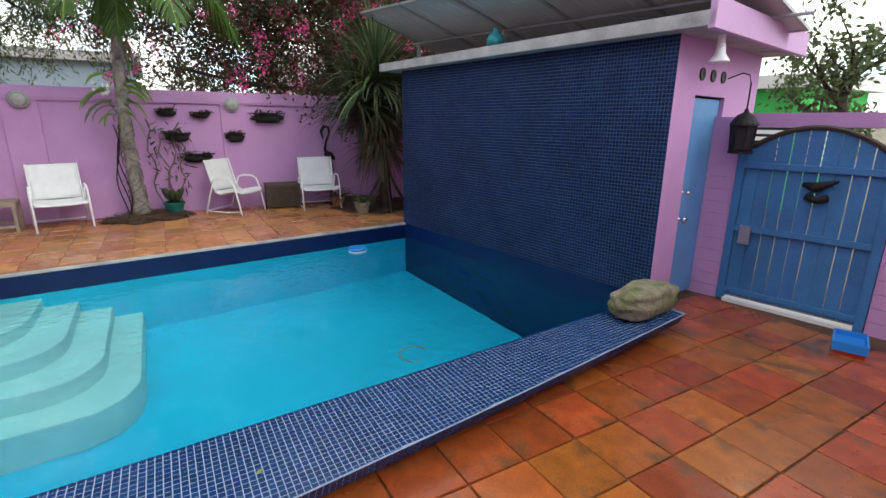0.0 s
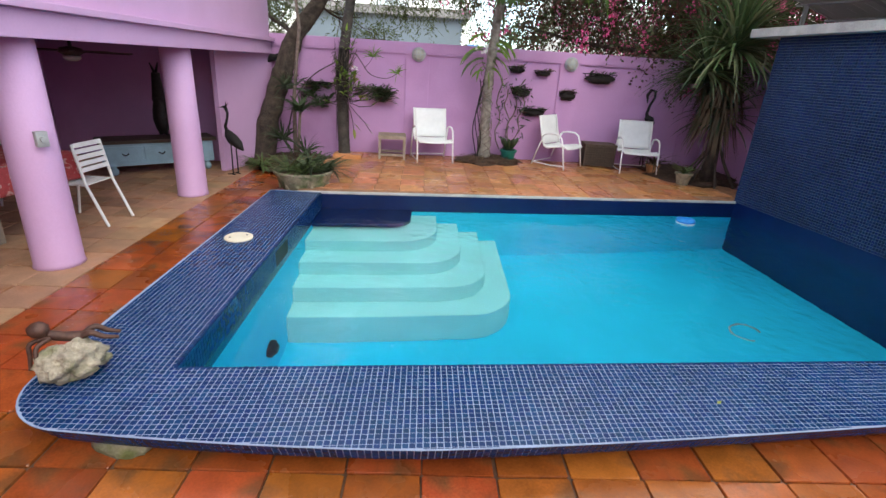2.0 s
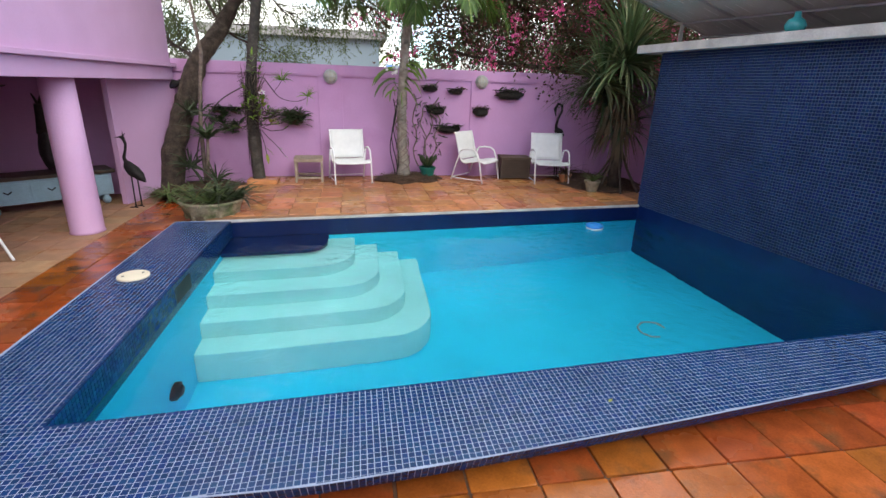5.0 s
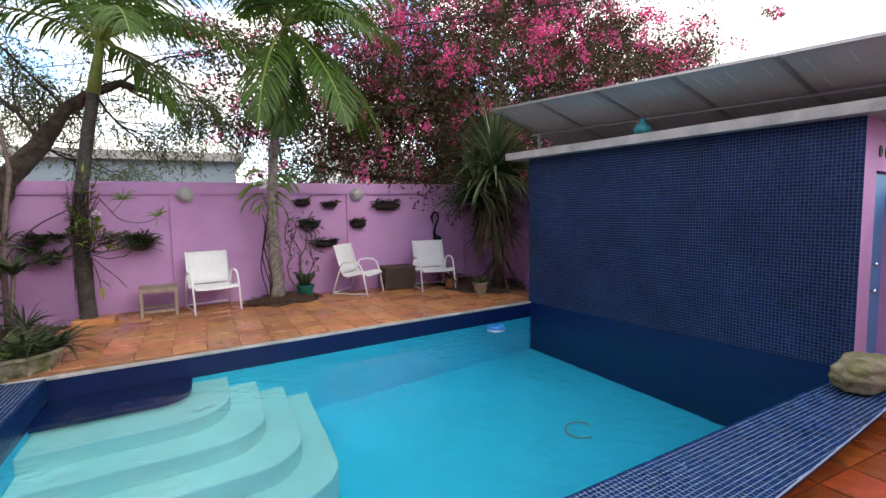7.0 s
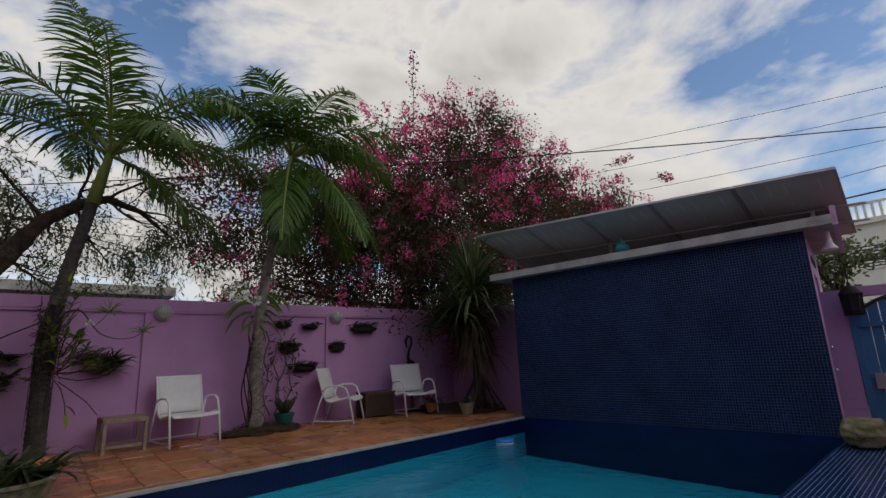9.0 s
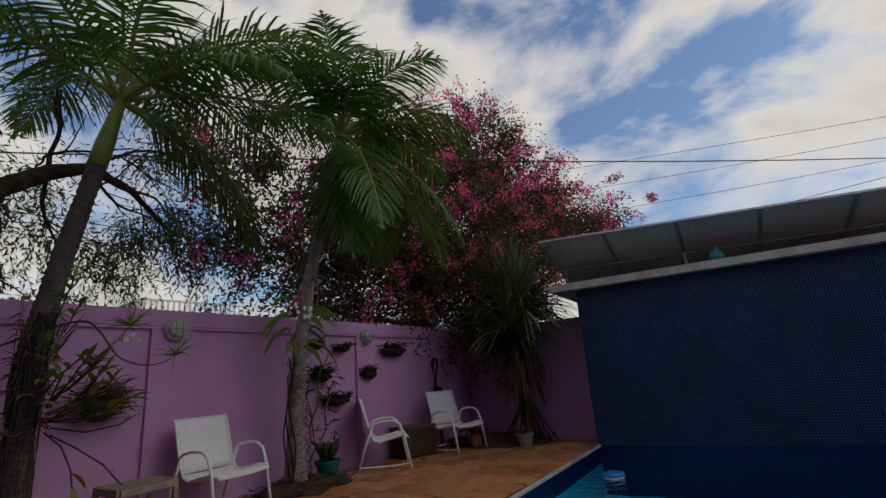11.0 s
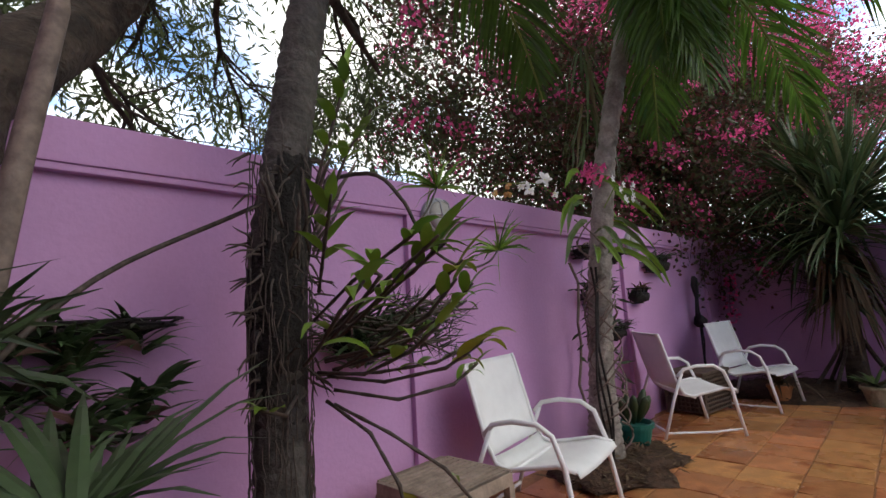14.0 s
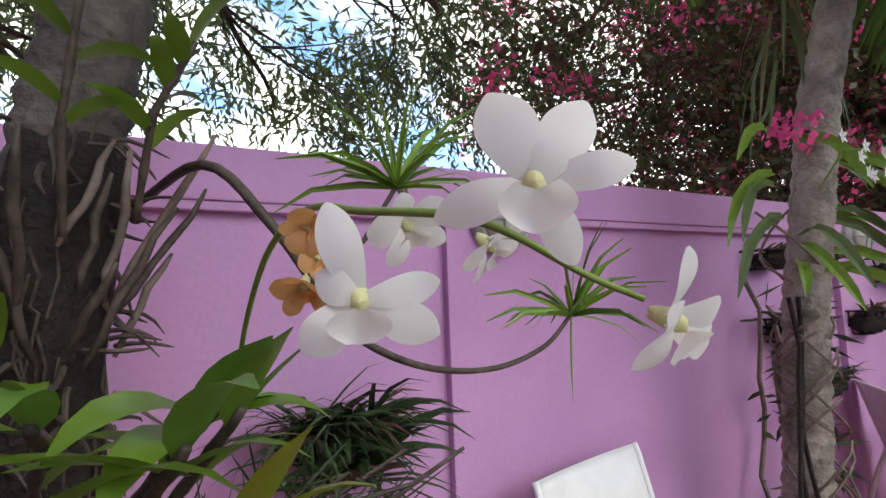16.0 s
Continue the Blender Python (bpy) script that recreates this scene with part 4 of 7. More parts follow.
part("inner_wall", hl_(MB().box((-5.0, 6.35, PZ), (-1.9, 6.5, 1.9))), PURPLE, house)
part("inner_wall", hl_(MB().box((-5.15, -5.9, PZ), (-5.0, 6.5, 1.9))), PURPLE, house)
part("inner_wall", hl_(MB().box((-5.0, -5.9, PZ), (-1.6, -5.75, 1.9))), PURPLE, house)
part("patio_ceiling", hl_(MB().box((-5.0, -5.75, 1.865), (-1.95, 6.35, 1.91))), PURPLE, house)
uw = part("upper_window", hl_(MB().box((hx(2.2) + 0.11, 1.9, 2.75), (hx(2.2) + 0.135, 2.9, 3.7))), DARKGLASS, house, "barred upstairs window")
for k in range(7):
    part("window_bar", hl_(MB().box((hx(2.2) + 0.14, 1.95 + k * 0.15, 2.7), (hx(2.2) + 0.155, 1.97 + k * 0.15, 3.75))), WHITE, uw)
part("window_sill", hl_(MB().box((hx(2.2) + 0.1, 1.85, 2.66), (hx(2.2) + 0.2, 2.95, 2.72))), PURPLE_L, uw)
# switch box on the column, and a light switch inside
sb = thing("switch_box", (hx(1.72) + 0.05, 1.60, 0.93), "grey weatherproof switch on lilac column", "switch", rz=-30)
part("box", MB().box((-0.02, -0.04, -0.06), (0.03, 0.04, 0.06)), GREYPL, sb, bevel=0.005)
part("cap", MB().tube([(0.03, 0, 0), (0.06, 0.0, 0)], 0.025, 10), GREYPL, sb)
ls = thing("light_switch", (-2.05, 6.34, 0.95), "small pale wall switch", "switch")
part("plate", MB().box((-0.04, -0.015, -0.05), (0.04, 0.0, 0.05)), WHITE, ls, bevel=0.003)
# wall painting in four fields
pic = thing("wall_painting", (-4.985, 4.3, 0.85), "four-panel brown painting with small blue shape", "painting")
part("frame", MB().box((-0.02, -0.42, -0.42), (0.012, 0.42, 0.42)), DARKWOOD, pic, bevel=0.004)
PAINT = mat("ochre_canvas", (0.16, 0.075, 0.025), 0.8, vary=0.3, scale=6, bump=0.3)
for i in (0, 1):
    for j in (0, 1):
        part("canvas", MB().box((0.012, -0.39 + i * 0.40, -0.39 + j * 0.40), (0.02, -0.01 + i * 0.40, -0.01 + j * 0.40)), PAINT, pic)
part("painted_shape", MB().tube([(0.022, -0.18, -0.25), (0.022, -0.1, -0.18), (0.022, -0.05, -0.16)], [0.01, 0.05, 0.012], 8), PLASTICBLUE, pic, "small blue painted shape")
# ceiling fan at rest
fan = thing("ceiling_fan", (-2.72, 3.7, 1.685), "brown ceiling fan with glass light", "ceiling fan")
part("rod", MB().tube([(0, 0, 0.18), (0, 0, -0.1)], 0.018, 8), DARKWOOD, fan)
part("ceiling_cup", MB().lathe([(0.06, 0.18), (0.055, 0.15), (0.02, 0.13), (0, 0.13)], 16), DARKWOOD, fan)
part("motor", MB().lathe([(0.03, -0.08), (0.11, -0.1), (0.12, -0.15), (0.07, -0.18), (0, -0.18)], 20), DARKWOOD, fan, smooth=True)
part("light_bowl", MB().lathe([(0.09, -0.18), (0.085, -0.21), (0.05, -0.235), (0, -0.24)], 20), GLASSY, fan, smooth=True)
for k in range(5):
    a = radians(72 * k + 10)
    m = pose(0, 0, -0.13, 8, 0, 72 * k + 10)
    part("blade", MB().box((0.13, -0.05, -0.004), (0.62, 0.05, 0.004), m), DARKWOOD, fan)

# table with its cloth
tb = thing("patio_table", (-3.66, 2.62, PZ), "long wooden patio table under red cloth", "table", rz=84)
part("tabletop", MB().box((-0.5, -1.2, 0.70), (0.5, 1.2, 0.735)), GREYWOOD, tb, bevel=0.004)
for x in (-0.42, 0.42):
    for y in (-1.05, 1.05):
        part("leg", MB().box((x - 0.035, y - 0.035, 0), (x + 0.035, y + 0.035, 0.70)), GREYWOOD, tb, bevel=0.004)
cl = MB()
nu, nv = 44, 72
for i in range(nu + 1):
    for j in range(nv + 1):
        u, v = (i / nu - 0.5) * 1.70, (j / nv - 0.5) * 2.96
        dx, dy = max(0, abs(u) - 0.505), max(0, abs(v) - 1.205)
        drop = max(dx, dy) + 0.25 * min(dx, dy)
        wv = 0.028 * math.sin(v * 11 + 1) * min(1, dx * 5) if dx > 0 else 0
        wv2 = 0.028 * math.sin(u * 12) * min(1, dy * 5) if dy > 0 else 0
        cl.v.append((math.copysign(min(abs(u), 0.507 + 0.035 * min(1, dx * 6)), u) + wv, math.copysign(min(abs(v), 1.207 + 0.035 * min(1, dy * 6)), v) + wv2, 0.741 - drop))
for i in range(nu):
    for j in range(nv):
        a = i * (nv + 1) + j
        cl.f.append((a, a + nv + 1, a + nv + 2, a + 1))
cob = tagged(build("tablecloth", cl, CLOTH, None, True), "red patterned cotton cloth hanging over table", "tablecloth")
cob.matrix_world = pose(-3.66, 2.62, PZ, 0, 0, 84)
so = cob.modifiers.new("thick", "SOLIDIFY")
so.thickness = 0.003


def garden_chair():
    """White slatted folding chair."""
    c = thing("folding_chair", (0, 0, 0), "white slatted folding chair beside patio table", "chair", "chairs round the patio table")
    for y in (-0.2, 0.2):
        part("leg", MB().tube([(0.36, y, 0.0), (0.20, y, 0.44), (0.13, y, 0.86)], 0.015, 6), WHITE, c)
        part("leg", MB().tube([(-0.25, y * 0.9, 0.0), (-0.18, y * 0.9, 0.44)], 0.014, 6), WHITE, c)
    for k in range(7):
        part("seat_slat", MB().box((-0.22 + k * 0.06, -0.2, 0.43), (-0.175 + k * 0.06, 0.2, 0.445)), WHITE, c)
    for k in range(5):
        x = 0.182 - k * 0.0105
        part("back_slat", MB().box((x - 0.008, -0.2, 0.575 + k * 0.062), (x + 0.008, 0.2, 0.62 + k * 0.062)), WHITE, c)
    return c


ch = garden_chair()
ch.matrix_world = pose(-2.36, 2.92, PZ, 0, 0, -4)
copy_thing(ch, pose(-3.0, 1.72, PZ, 0, 0, -100))
copy_thing(ch, pose(-3.7, 3.5, PZ, 0, 0, 84))

# pale blue dresser with what stands on it
ds = thing("dresser", (-2.85, 5.45, PZ), "pale blue painted low dresser with dark top", "dresser", rz=38)
part("body", MB().box((-0.75, -0.22, 0.14), (0.75, 0.22, 0.47)), DRESS, ds, bevel=0.01)
part("top", MB().box((-0.80, -0.26, 0.47), (0.80, 0.26, 0.52)), DARKWOOD, ds, bevel=0.008)
for k in range(3):
    dw = part("drawer", MB().box((-0.71 + k * 0.48, -0.235, 0.2), (-0.26 + k * 0.48, -0.219, 0.43)), DRESS, ds, bevel=0.004)
    part("drawer_pull", MB().tube([(-0.53 + k * 0.48, -0.25, 0.33), (-0.485 + k * 0.48, -0.262, 0.30), (-0.44 + k * 0.48, -0.25, 0.33)], 0.01, 6), IRON, dw, "black iron pull")
for x in (-0.65, 0.65):
    for y in (-0.16, 0.16):
        part("foot", MB().lathe([(0.03, 0), (0.055, 0.03), (0.06, 0.08), (0.035, 0.11), (0.05, 0.14)], 14, (x, y, 0)), DRESS, ds, smooth=True)
don = MB().blob((0, 0, 0.34), (0.11, 0.14, 0.30), 0.2, 2, 14, 3).tube([(0, 0, 0.55), (0, -0.02, 0.75), (0, -0.06, 0.95)], [0.1, 0.075, 0.06], 10)
don.tube([(0, -0.03, 0.93), (0.05, -0.02, 1.1)], [0.025, 0.01], 6).tube([(0, -0.03, 0.93), (-0.06, -0.02, 1.09)], [0.025, 0.01], 6)
do = tagged(build("donkey_statue", don, IRON, None, True), "dark animal figure standing on dresser", "statue")
do.matrix_world = pose(-2.76, 5.5, PZ + 0.52, 0, 0, 30)
bowl = tagged(build("plant_bowl", MB().lathe([(0.07, 0), (0.17, 0.05), (0.2, 0.1), (0.19, 0.1), (0.15, 0.06), (0, 0.05)], 20), POTCLAY, None, True), "shallow bowl of dried plants on dresser", "bowl")
bowl.matrix_world = pose(-2.52, 5.66, PZ + 0.522)

# iron crane statue
cr = MB()
cr.tube([(0.0, -0.05, 0.0), (0.0, -0.05, 0.5)], 0.011, 6).tube([(0.0, 0.06, 0.0), (0.01, 0.04, 0.52)], 0.011, 6)
for y in (-0.05, 0.06):
    cr.tube([(0, y, 0.012), (0.08, y - 0.03, 0.006)], 0.009, 5).tube([(0, y, 0.012), (0.08, y + 0.04, 0.006)], 0.009, 5).tube([(0, y, 0.012), (-0.05, y, 0.006)], 0.009, 5)
cr.tube([(-0.24, 0, 0.44), (-0.14, 0, 0.52), (0.0, 0, 0.60), (0.1, 0, 0.68), (0.13, 0, 0.74)], [0.015, 0.075, 0.10, 0.075, 0.035], 12)
cr.tube([(0.12, 0, 0.70), (0.16, 0, 0.80), (0.10, 0, 0.92), (0.07, 0, 1.02), (0.11, 0, 1.11), (0.16, 0, 1.12)], [0.035, 0.026, 0.02, 0.02, 0.028, 0.022], 8)
cr.tube([(0.16, 0, 1.12), (0.30, 0, 1.10)], [0.014, 0.003], 6)
cr.tube([(0.1, 0, 1.13), (0.04, 0, 1.19)], [0.012, 0.003], 5).tube([(0.11, 0, 1.13), (0.09, 0, 1.21)], [0.012, 0.003], 5)
co_ = tagged(build("crane_statue", cr, IRON, None, True), "tall dark iron crane standing on patio floor", "statue")
co_.matrix_world = pose(-1.67, 5.42, PZ, 0, 0, 150) @ Matrix.Diagonal((0.9, 0.9, 0.92, 1))

# ---- terrace seats ----
def sling_chair():
    """White metal garden chair with a woven sling seat and back."""
    c = thing("sling_chair", (0, 0, 0), "white metal garden armchair with woven sling seat", "chair", "white garden armchairs on the terrace")
    w = 0.325
    for s in (-1, 1):
        x = s * w
        part("front_leg", MB().tube([(x, -0.33, 0.0), (x, -0.27, 0.30), (x, -0.255, 0.40), (x, -0.20, 0.55), (x, -0.12, 0.60), (x, 0.02, 0.605), (x, 0.14, 0.58), (x, 0.20, 0.52)], 0.015, 8), WHITE, c, smooth=True)
        part("back_leg", MB().tube([(x, 0.36, 0.0), (x, 0.25, 0.33), (x, 0.16, 0.55)], 0.014, 8), WHITE, c, smooth=True)
        part("foot_bar", MB().tube([(x, 0.34, 0.055), (x, -0.05, 0.045), (x, -0.318, 0.06)], 0.010, 6), WHITE, c) if s < 0 else None
        part("side_rail", MB().tube([(x * 0.92, -0.30, 0.385), (x * 0.92, -0.2, 0.40), (x * 0.92, 0.08, 0.345), (x * 0.92, 0.15, 0.37), (x * 0.92, 0.20, 0.47), (x * 0.92, 0.31, 0.86), (x * 0.92, 0.325, 0.895)], 0.013, 8), WHITE, c, smooth=True)
    part("cross_bar", MB().tube([(-w * 0.95, 0.33, 0.06), (w * 0.95, 0.33, 0.06)], 0.011, 6), WHITE, c)
    part("cross_bar", MB().tube([(-w * 0.95, 0.06, 0.335), (w * 0.95, 0.06, 0.335)], 0.011, 6), WHITE, c)
    prof = [(-0.325, 0.36), (-0.31, 0.385), (-0.2, 0.395), (-0.05, 0.365), (0.06, 0.34), (0.12, 0.347), (0.17, 0.40), (0.2, 0.47), (0.255, 0.67), (0.31, 0.86), (0.325, 0.895), (0.335, 0.885)]
    for nm, seg in (("seat", prof[:7]), ("backrest", prof[6:])):
        m = MB()
        for y, z in seg:
            for q in range(9):
                x = (q / 8 - 0.5) * 2 * w * 0.93
                m.v.append((x, y + (0.012 * (1 - (2 * q / 8 - 1) ** 2) if nm == "backrest" else 0), z - (0.012 * (1 - (2 * q / 8 - 1) ** 2) if nm == "seat" else 0)))
        for i in range(len(seg) - 1):
            for q in range(8):
                a = i * 9 + q
                m.f.append((a, a + 1, a + 10, a + 9))
        o = part(nm, m, SLING, c, "white woven mesh sling", smooth=True)
        sol = o.modifiers.new("thick", "SOLIDIFY")
        sol.thickness = 0.006
    return c


sc1 = sling_chair()
sc1.matrix_world = pose(1.47, 6.57, 0.0, 0, 0, 12)
copy_thing(sc1, pose(3.86, 6.70, 0.0, 0, 0, 46))
copy_thing(sc1, pose(5.25, 6.50, 0.0, 0, 0, -6))

st = thing("side_table", (0.74, 6.62, 0.0), "weathered slatted wooden side table beside armchair", "side table", rz=4)
for k in range(11):
    part("slat", MB().box((-0.225, -0.225 + k * 0.042, 0.40), (0.225, -0.197 + k * 0.042, 0.42)), GREYWOOD, st)
for k in range(5):
    part("cross_slat", MB().box((-0.2 + k * 0.092, -0.225, 0.388), (-0.172 + k * 0.092, 0.225, 0.399)), GREYWOOD, st)
for s in (-1, 1):
    part("apron", MB().box((-0.225, s * 0.225 - 0.012, 0.36), (0.225, s * 0.225 + 0.012, 0.42)), GREYWOOD, st, bevel=0.003)
    part("apron", MB().box((s * 0.237 - 0.012, -0.213, 0.36), (s * 0.237 + 0.012, 0.213, 0.42)), GREYWOOD, st, bevel=0.003)
    part("stretcher", MB().box((-0.2, s * 0.21 - 0.012, 0.06), (0.2, s * 0.21 + 0.012, 0.10)), GREYWOOD, st, bevel=0.003)
    for t in (-1, 1):
        part("leg", MB().box((s * 0.222 - 0.02, t * 0.212 - 0.02, 0), (s * 0.222 + 0.02, t * 0.212 + 0.02, 0.36)), GREYWOOD, st, bevel=0.003)

bk = thing("wicker_box", (4.68, 6.9, 0.0), "dark brown latticed wicker storage box", "storage box", rz=-6)
part("lid", MB().box((-0.30, -0.22, 0.40), (0.30, 0.22, 0.43)), RATTAN, bk, bevel=0.006)
part("liner", MB().box((-0.26, -0.18, 0.02), (0.26, 0.18, 0.39)), DARKWOOD, bk)
lat = MB()
for k in range(13):
    x = -0.27 + k * 0.045
    lat.box((x - 0.007, -0.205, 0.03), (x + 0.007, -0.195, 0.40)).box((x - 0.007, 0.195, 0.03), (x + 0.007, 0.205, 0.40))
for k in range(9):
    y = -0.18 + k * 0.045
    lat.box((-0.285, y - 0.007, 0.03), (-0.275, y + 0.007, 0.40)).box((0.275, y - 0.007, 0.03), (0.285, y + 0.007, 0.40))
for k in range(9):
    z = 0.03 + k * 0.043
    lat.box((-0.28, -0.212, z), (0.28, -0.202, z + 0.014)).box((-0.28, 0.202, z), (0.28, 0.212, z + 0.014)).box((-0.292, -0.2, z), (-0.282, 0.2, z + 0.014)).box((0.282, -0.2, z), (0.292, 0.2, z + 0.014))
part("lattice", lat, RATTAN, bk, "woven lattice sides")
for x in (-0.27, 0.27):
    for y in (-0.195, 0.195):
        part("corner_post", MB().box((x - 0.016, y - 0.016, 0), (x + 0.016, y + 0.016, 0.40)), RATTAN, bk)

# ---- wall lamps ----
for x in (1.16, 3.99):
    bl = thing("bulkhead_lamp", (x, wall_y(x) - 0.014, 1.80), "round grey caged bulkhead lamp on wall", "wall lamp", "bulkhead lamps on the garden wall")
    base = part("body", MB().lathe([(0.125, 0), (0.125, 0.03), (0.11, 0.05), (0.10, 0.05)], 28), GREYPL, bl)
    gl_ = part("glass", MB().lathe([(0.10, 0.045), (0.095, 0.07), (0.07, 0.092), (0.0, 0.10)], 24), GLASSY, bl, smooth=True)
    cg = MB()
    for dx in (-0.035, 0.035):
        cg.tube([(dx, -0.11, 0.05), (dx, -0.08, 0.09), (dx, 0, 0.108), (dx, 0.08, 0.09), (dx, 0.11, 0.05)], 0.006, 6)
    cg.tube([(-0.11, 0, 0.05), (-0.08, 0, 0.092), (0, 0, 0.11), (0.08, 0, 0.092), (0.11, 0, 0.05)], 0.006, 6)
    cage = part("cage", cg, GREYPL, bl)
    for o in (base, gl_, cage):
        o.matrix_local = pose(0, 0, 0, 90, 0, 0)

# ---- wall baskets and planters ----
def tuft(mb, at, n, length, width, up=0.6, spread=1.0, droop=0.5, facing=None, seg=4):
    """A tuft of arching strap leaves."""
    for _ in range(n):
        a = rng.uniform(0, 2 * math.pi)
        el = rng.uniform(up * 0.4, 1.0) if up else rng.uniform(-0.3, 0.8)
        d = Vector((math.cos(a) * spread, math.sin(a) * spread, el)).normalized()
        if facing is not None and d.dot(Vector(facing)) < -0.1:
            d = d - 2 * Vector(facing) * d.dot(Vector(facing))
        L = length * rng.uniform(0.6, 1.15)
        p = Vector(at) + rdir() * length * 0.06
        pts, v = [p.copy()], d.copy()
        for s in range(seg):
            v = (v + Vector((0, 0, -droop * (s + 1) / seg * rng.uniform(0.5, 1.3)))).normalized()
            p = p + v * L / seg
            pts.append(p.copy())
        wd = [width * q for q in ([0.6, 1.0, 0.85, 0.5, 0.04] if seg == 4 else [0.7, 1.0, 0.85, 0.6, 0.35, 0.04])]
        nr = Vector((-math.sin(a), math.cos(a), 0)).cross(d)
        mb.blade(pts, wd, nr if nr.length > 0.1 else (0, 0, 1), 0.25)


def basket(x, z, w_, h_, label, plant, n, ln, hang=0.0):
    y = wall_y(x) + 0.03
    b = thing("wall_planter", (x, y, z), label, "wall planter")
    m = MB()
    for k in range(4):
        zz = -h_ * k / 3
        q = 1 - 0.14 * k
        m.tube([(-w_ / 2 * q, 0, zz), (-w_ / 2 * q * 0.8, -0.14 * q, zz), (0, -0.18 * q, zz), (w_ / 2 * q * 0.8, -0.14 * q, zz), (w_ / 2 * q, 0, zz)], 0.007, 5)
    for k in range(7):
        a = (k / 6 - 0.5) * 2
        m.tube([(w_ / 2 * a * 0.95, -0.17 * (1 - a * a * 0.7), 0), (w_ / 2 * a * 0.55, -0.10 * (1 - a * a * 0.7), -h_)], 0.006, 5)
    part("wire_frame", m, IRON, b, "rusty dark wire frame")
    part("moss_liner", MB().blob((0, -0.075, -h_ * 0.5), (w_ * 0.42, 0.085, h_ * 0.5), 0.3, 3, 14, x), DARKBARK, b, "dark moss liner", smooth=True)
    t = MB()
    for k in range(n):
        tuft(t, (rng.uniform(-0.38, 0.38) * w_, -0.09, rng.uniform(-0.05, 0.0)), 4, ln * rng.uniform(0.5, 1.0), 0.02, 0.7, 0.7, 0.45, (0, -1, 0))
    for k in range(int(hang * 60)):
        u = rng.uniform(-0.4, 0.4)
        tuft(t, (u * w_, rng.uniform(-0.14, -0.04), -hang * (0.15 + 0.85 * rng.random() * (1 - abs(u)))), 7, ln * 0.9, 0.034, 0.5, 0.8, 0.35, (0, -1, 0))
    part("foliage", t, plant, b)
    return b


basket(3.48, 1.66, 0.34, 0.09, "small dark wall basket with dry plants", L_DRY, 9, 0.16)
basket(4.58, 1.66, 0.66, 0.16, "long dark wall basket with trailing plants", L_DARK, 16, 0.24)
basket(4.0, 1.32, 0.36, 0.15, "half-round wire wall basket with dry stems", L_DRY, 9, 0.2)
basket(2.98, 1.70, 0.34, 0.10, "wall basket with yellowish strap plants", L_STRAP, 7, 0.2)
basket(3.10, 1.32, 0.42, 0.13, "dark wall basket with leafy orchids", L_DARK, 18, 0.24)
basket(3.36, 0.98, 0.58, 0.13, "low iron wall basket with succulents", L_DARK, 16, 0.22)
basket(0.50, 1.12, 0.30, 0.12, "round wall planter bristling with bromeliads", L_BROM, 60, 0.36, 0.2)
basket(-0.62, 1.24, 0.62, 0.05, "thin wire wall rack with dark bromeliads hanging below", L_BROM, 6, 0.26, 0.5)
# climbing stems by the second palm
vines = thing("climbing_plant", (2.85, wall_y(2.85) - 0.05, 0.2), "thin dark climbing stems against purple wall", "climbing plant")
for k, (x0, x1, h) in enumerate(((0.0, 0.25, 1.3), (0.12, -0.05, 1.1), (-0.12, -0.18, 1.35), (0.2, 0.32, 1.0))):
    pts = [(x0 + (x1 - x0) * i / 8 + 0.05 * math.sin(i * 1.7 + k), -0.03 - 0.04 * math.sin(i + k), h * i / 8) for i in range(9)]
    part("stem", MB().tube(pts, 0.012, 6), STEM, vines)
lv = MB()
for k in range(130):
    p = Vector((rng.uniform(-0.2, 0.45), rng.uniform(-0.12, 0), rng.uniform(0.1, 1.3)))
    lv.leaf(p, (rdir() + Vector((0, -0.6, 0))).normalized(), rdir(), rng.uniform(0.08, 0.2), 0.03)
part("foliage", lv, L_DARK, vines)

# iron flamingo on the wall, behind the third chair
fx = 5.62
fm = MB()
fm.tube([(-0.06, 0, 0.78), (-0.09, 0, 0.92), (-0.03, 0, 1.02), (0.06, 0, 1.0), (0.07, 0, 0.88), (0.0, 0, 0.74), (-0.03, 0, 0.6), (0.0, 0, 0.5)], [0.008, 0.03, 0.028, 0.024, 0.022, 0.022, 0.028, 0.04], 8)
fm.tube([(-0.02, 0, 0.52), (0.06, 0, 0.46), (0.16, 0, 0.40)], [0.05, 0.085, 0.02], 10)
fm.tube([(0.03, 0, 0.42), (0.02, 0, 0.2), (0.04, 0, -0.42)], 0.011, 6).tube([(0.08, 0, 0.42), (0.12, 0, 0.2), (0.04, 0, 0.02), (0.1, 0, -0.42)], 0.011, 6)
fo = tagged(build("flamingo_statue", fm, IRON, None, True), "dark iron flamingo against garden wall", "statue")
fo.matrix_world = pose(fx, wall_y(fx) - 0.08, 0.42, 0, 0, 6)
bird2 = MB().tube([(0.1, 0, 0.1), (0, 0, 0.08), (-0.1, 0, 0.0)], [0.03, 0.07, 0.02], 8).tube([(0.08, 0, 0.12), (0.14, 0, 0.15)], [0.03, 0.01], 6)
bo = tagged(build("wall_bird", bird2, IRON, None, True), "small black metal bird on house corner", "ornament")
bo.matrix_world = pose(-1.42, 6.9, 1.52, 0, 0, 0)

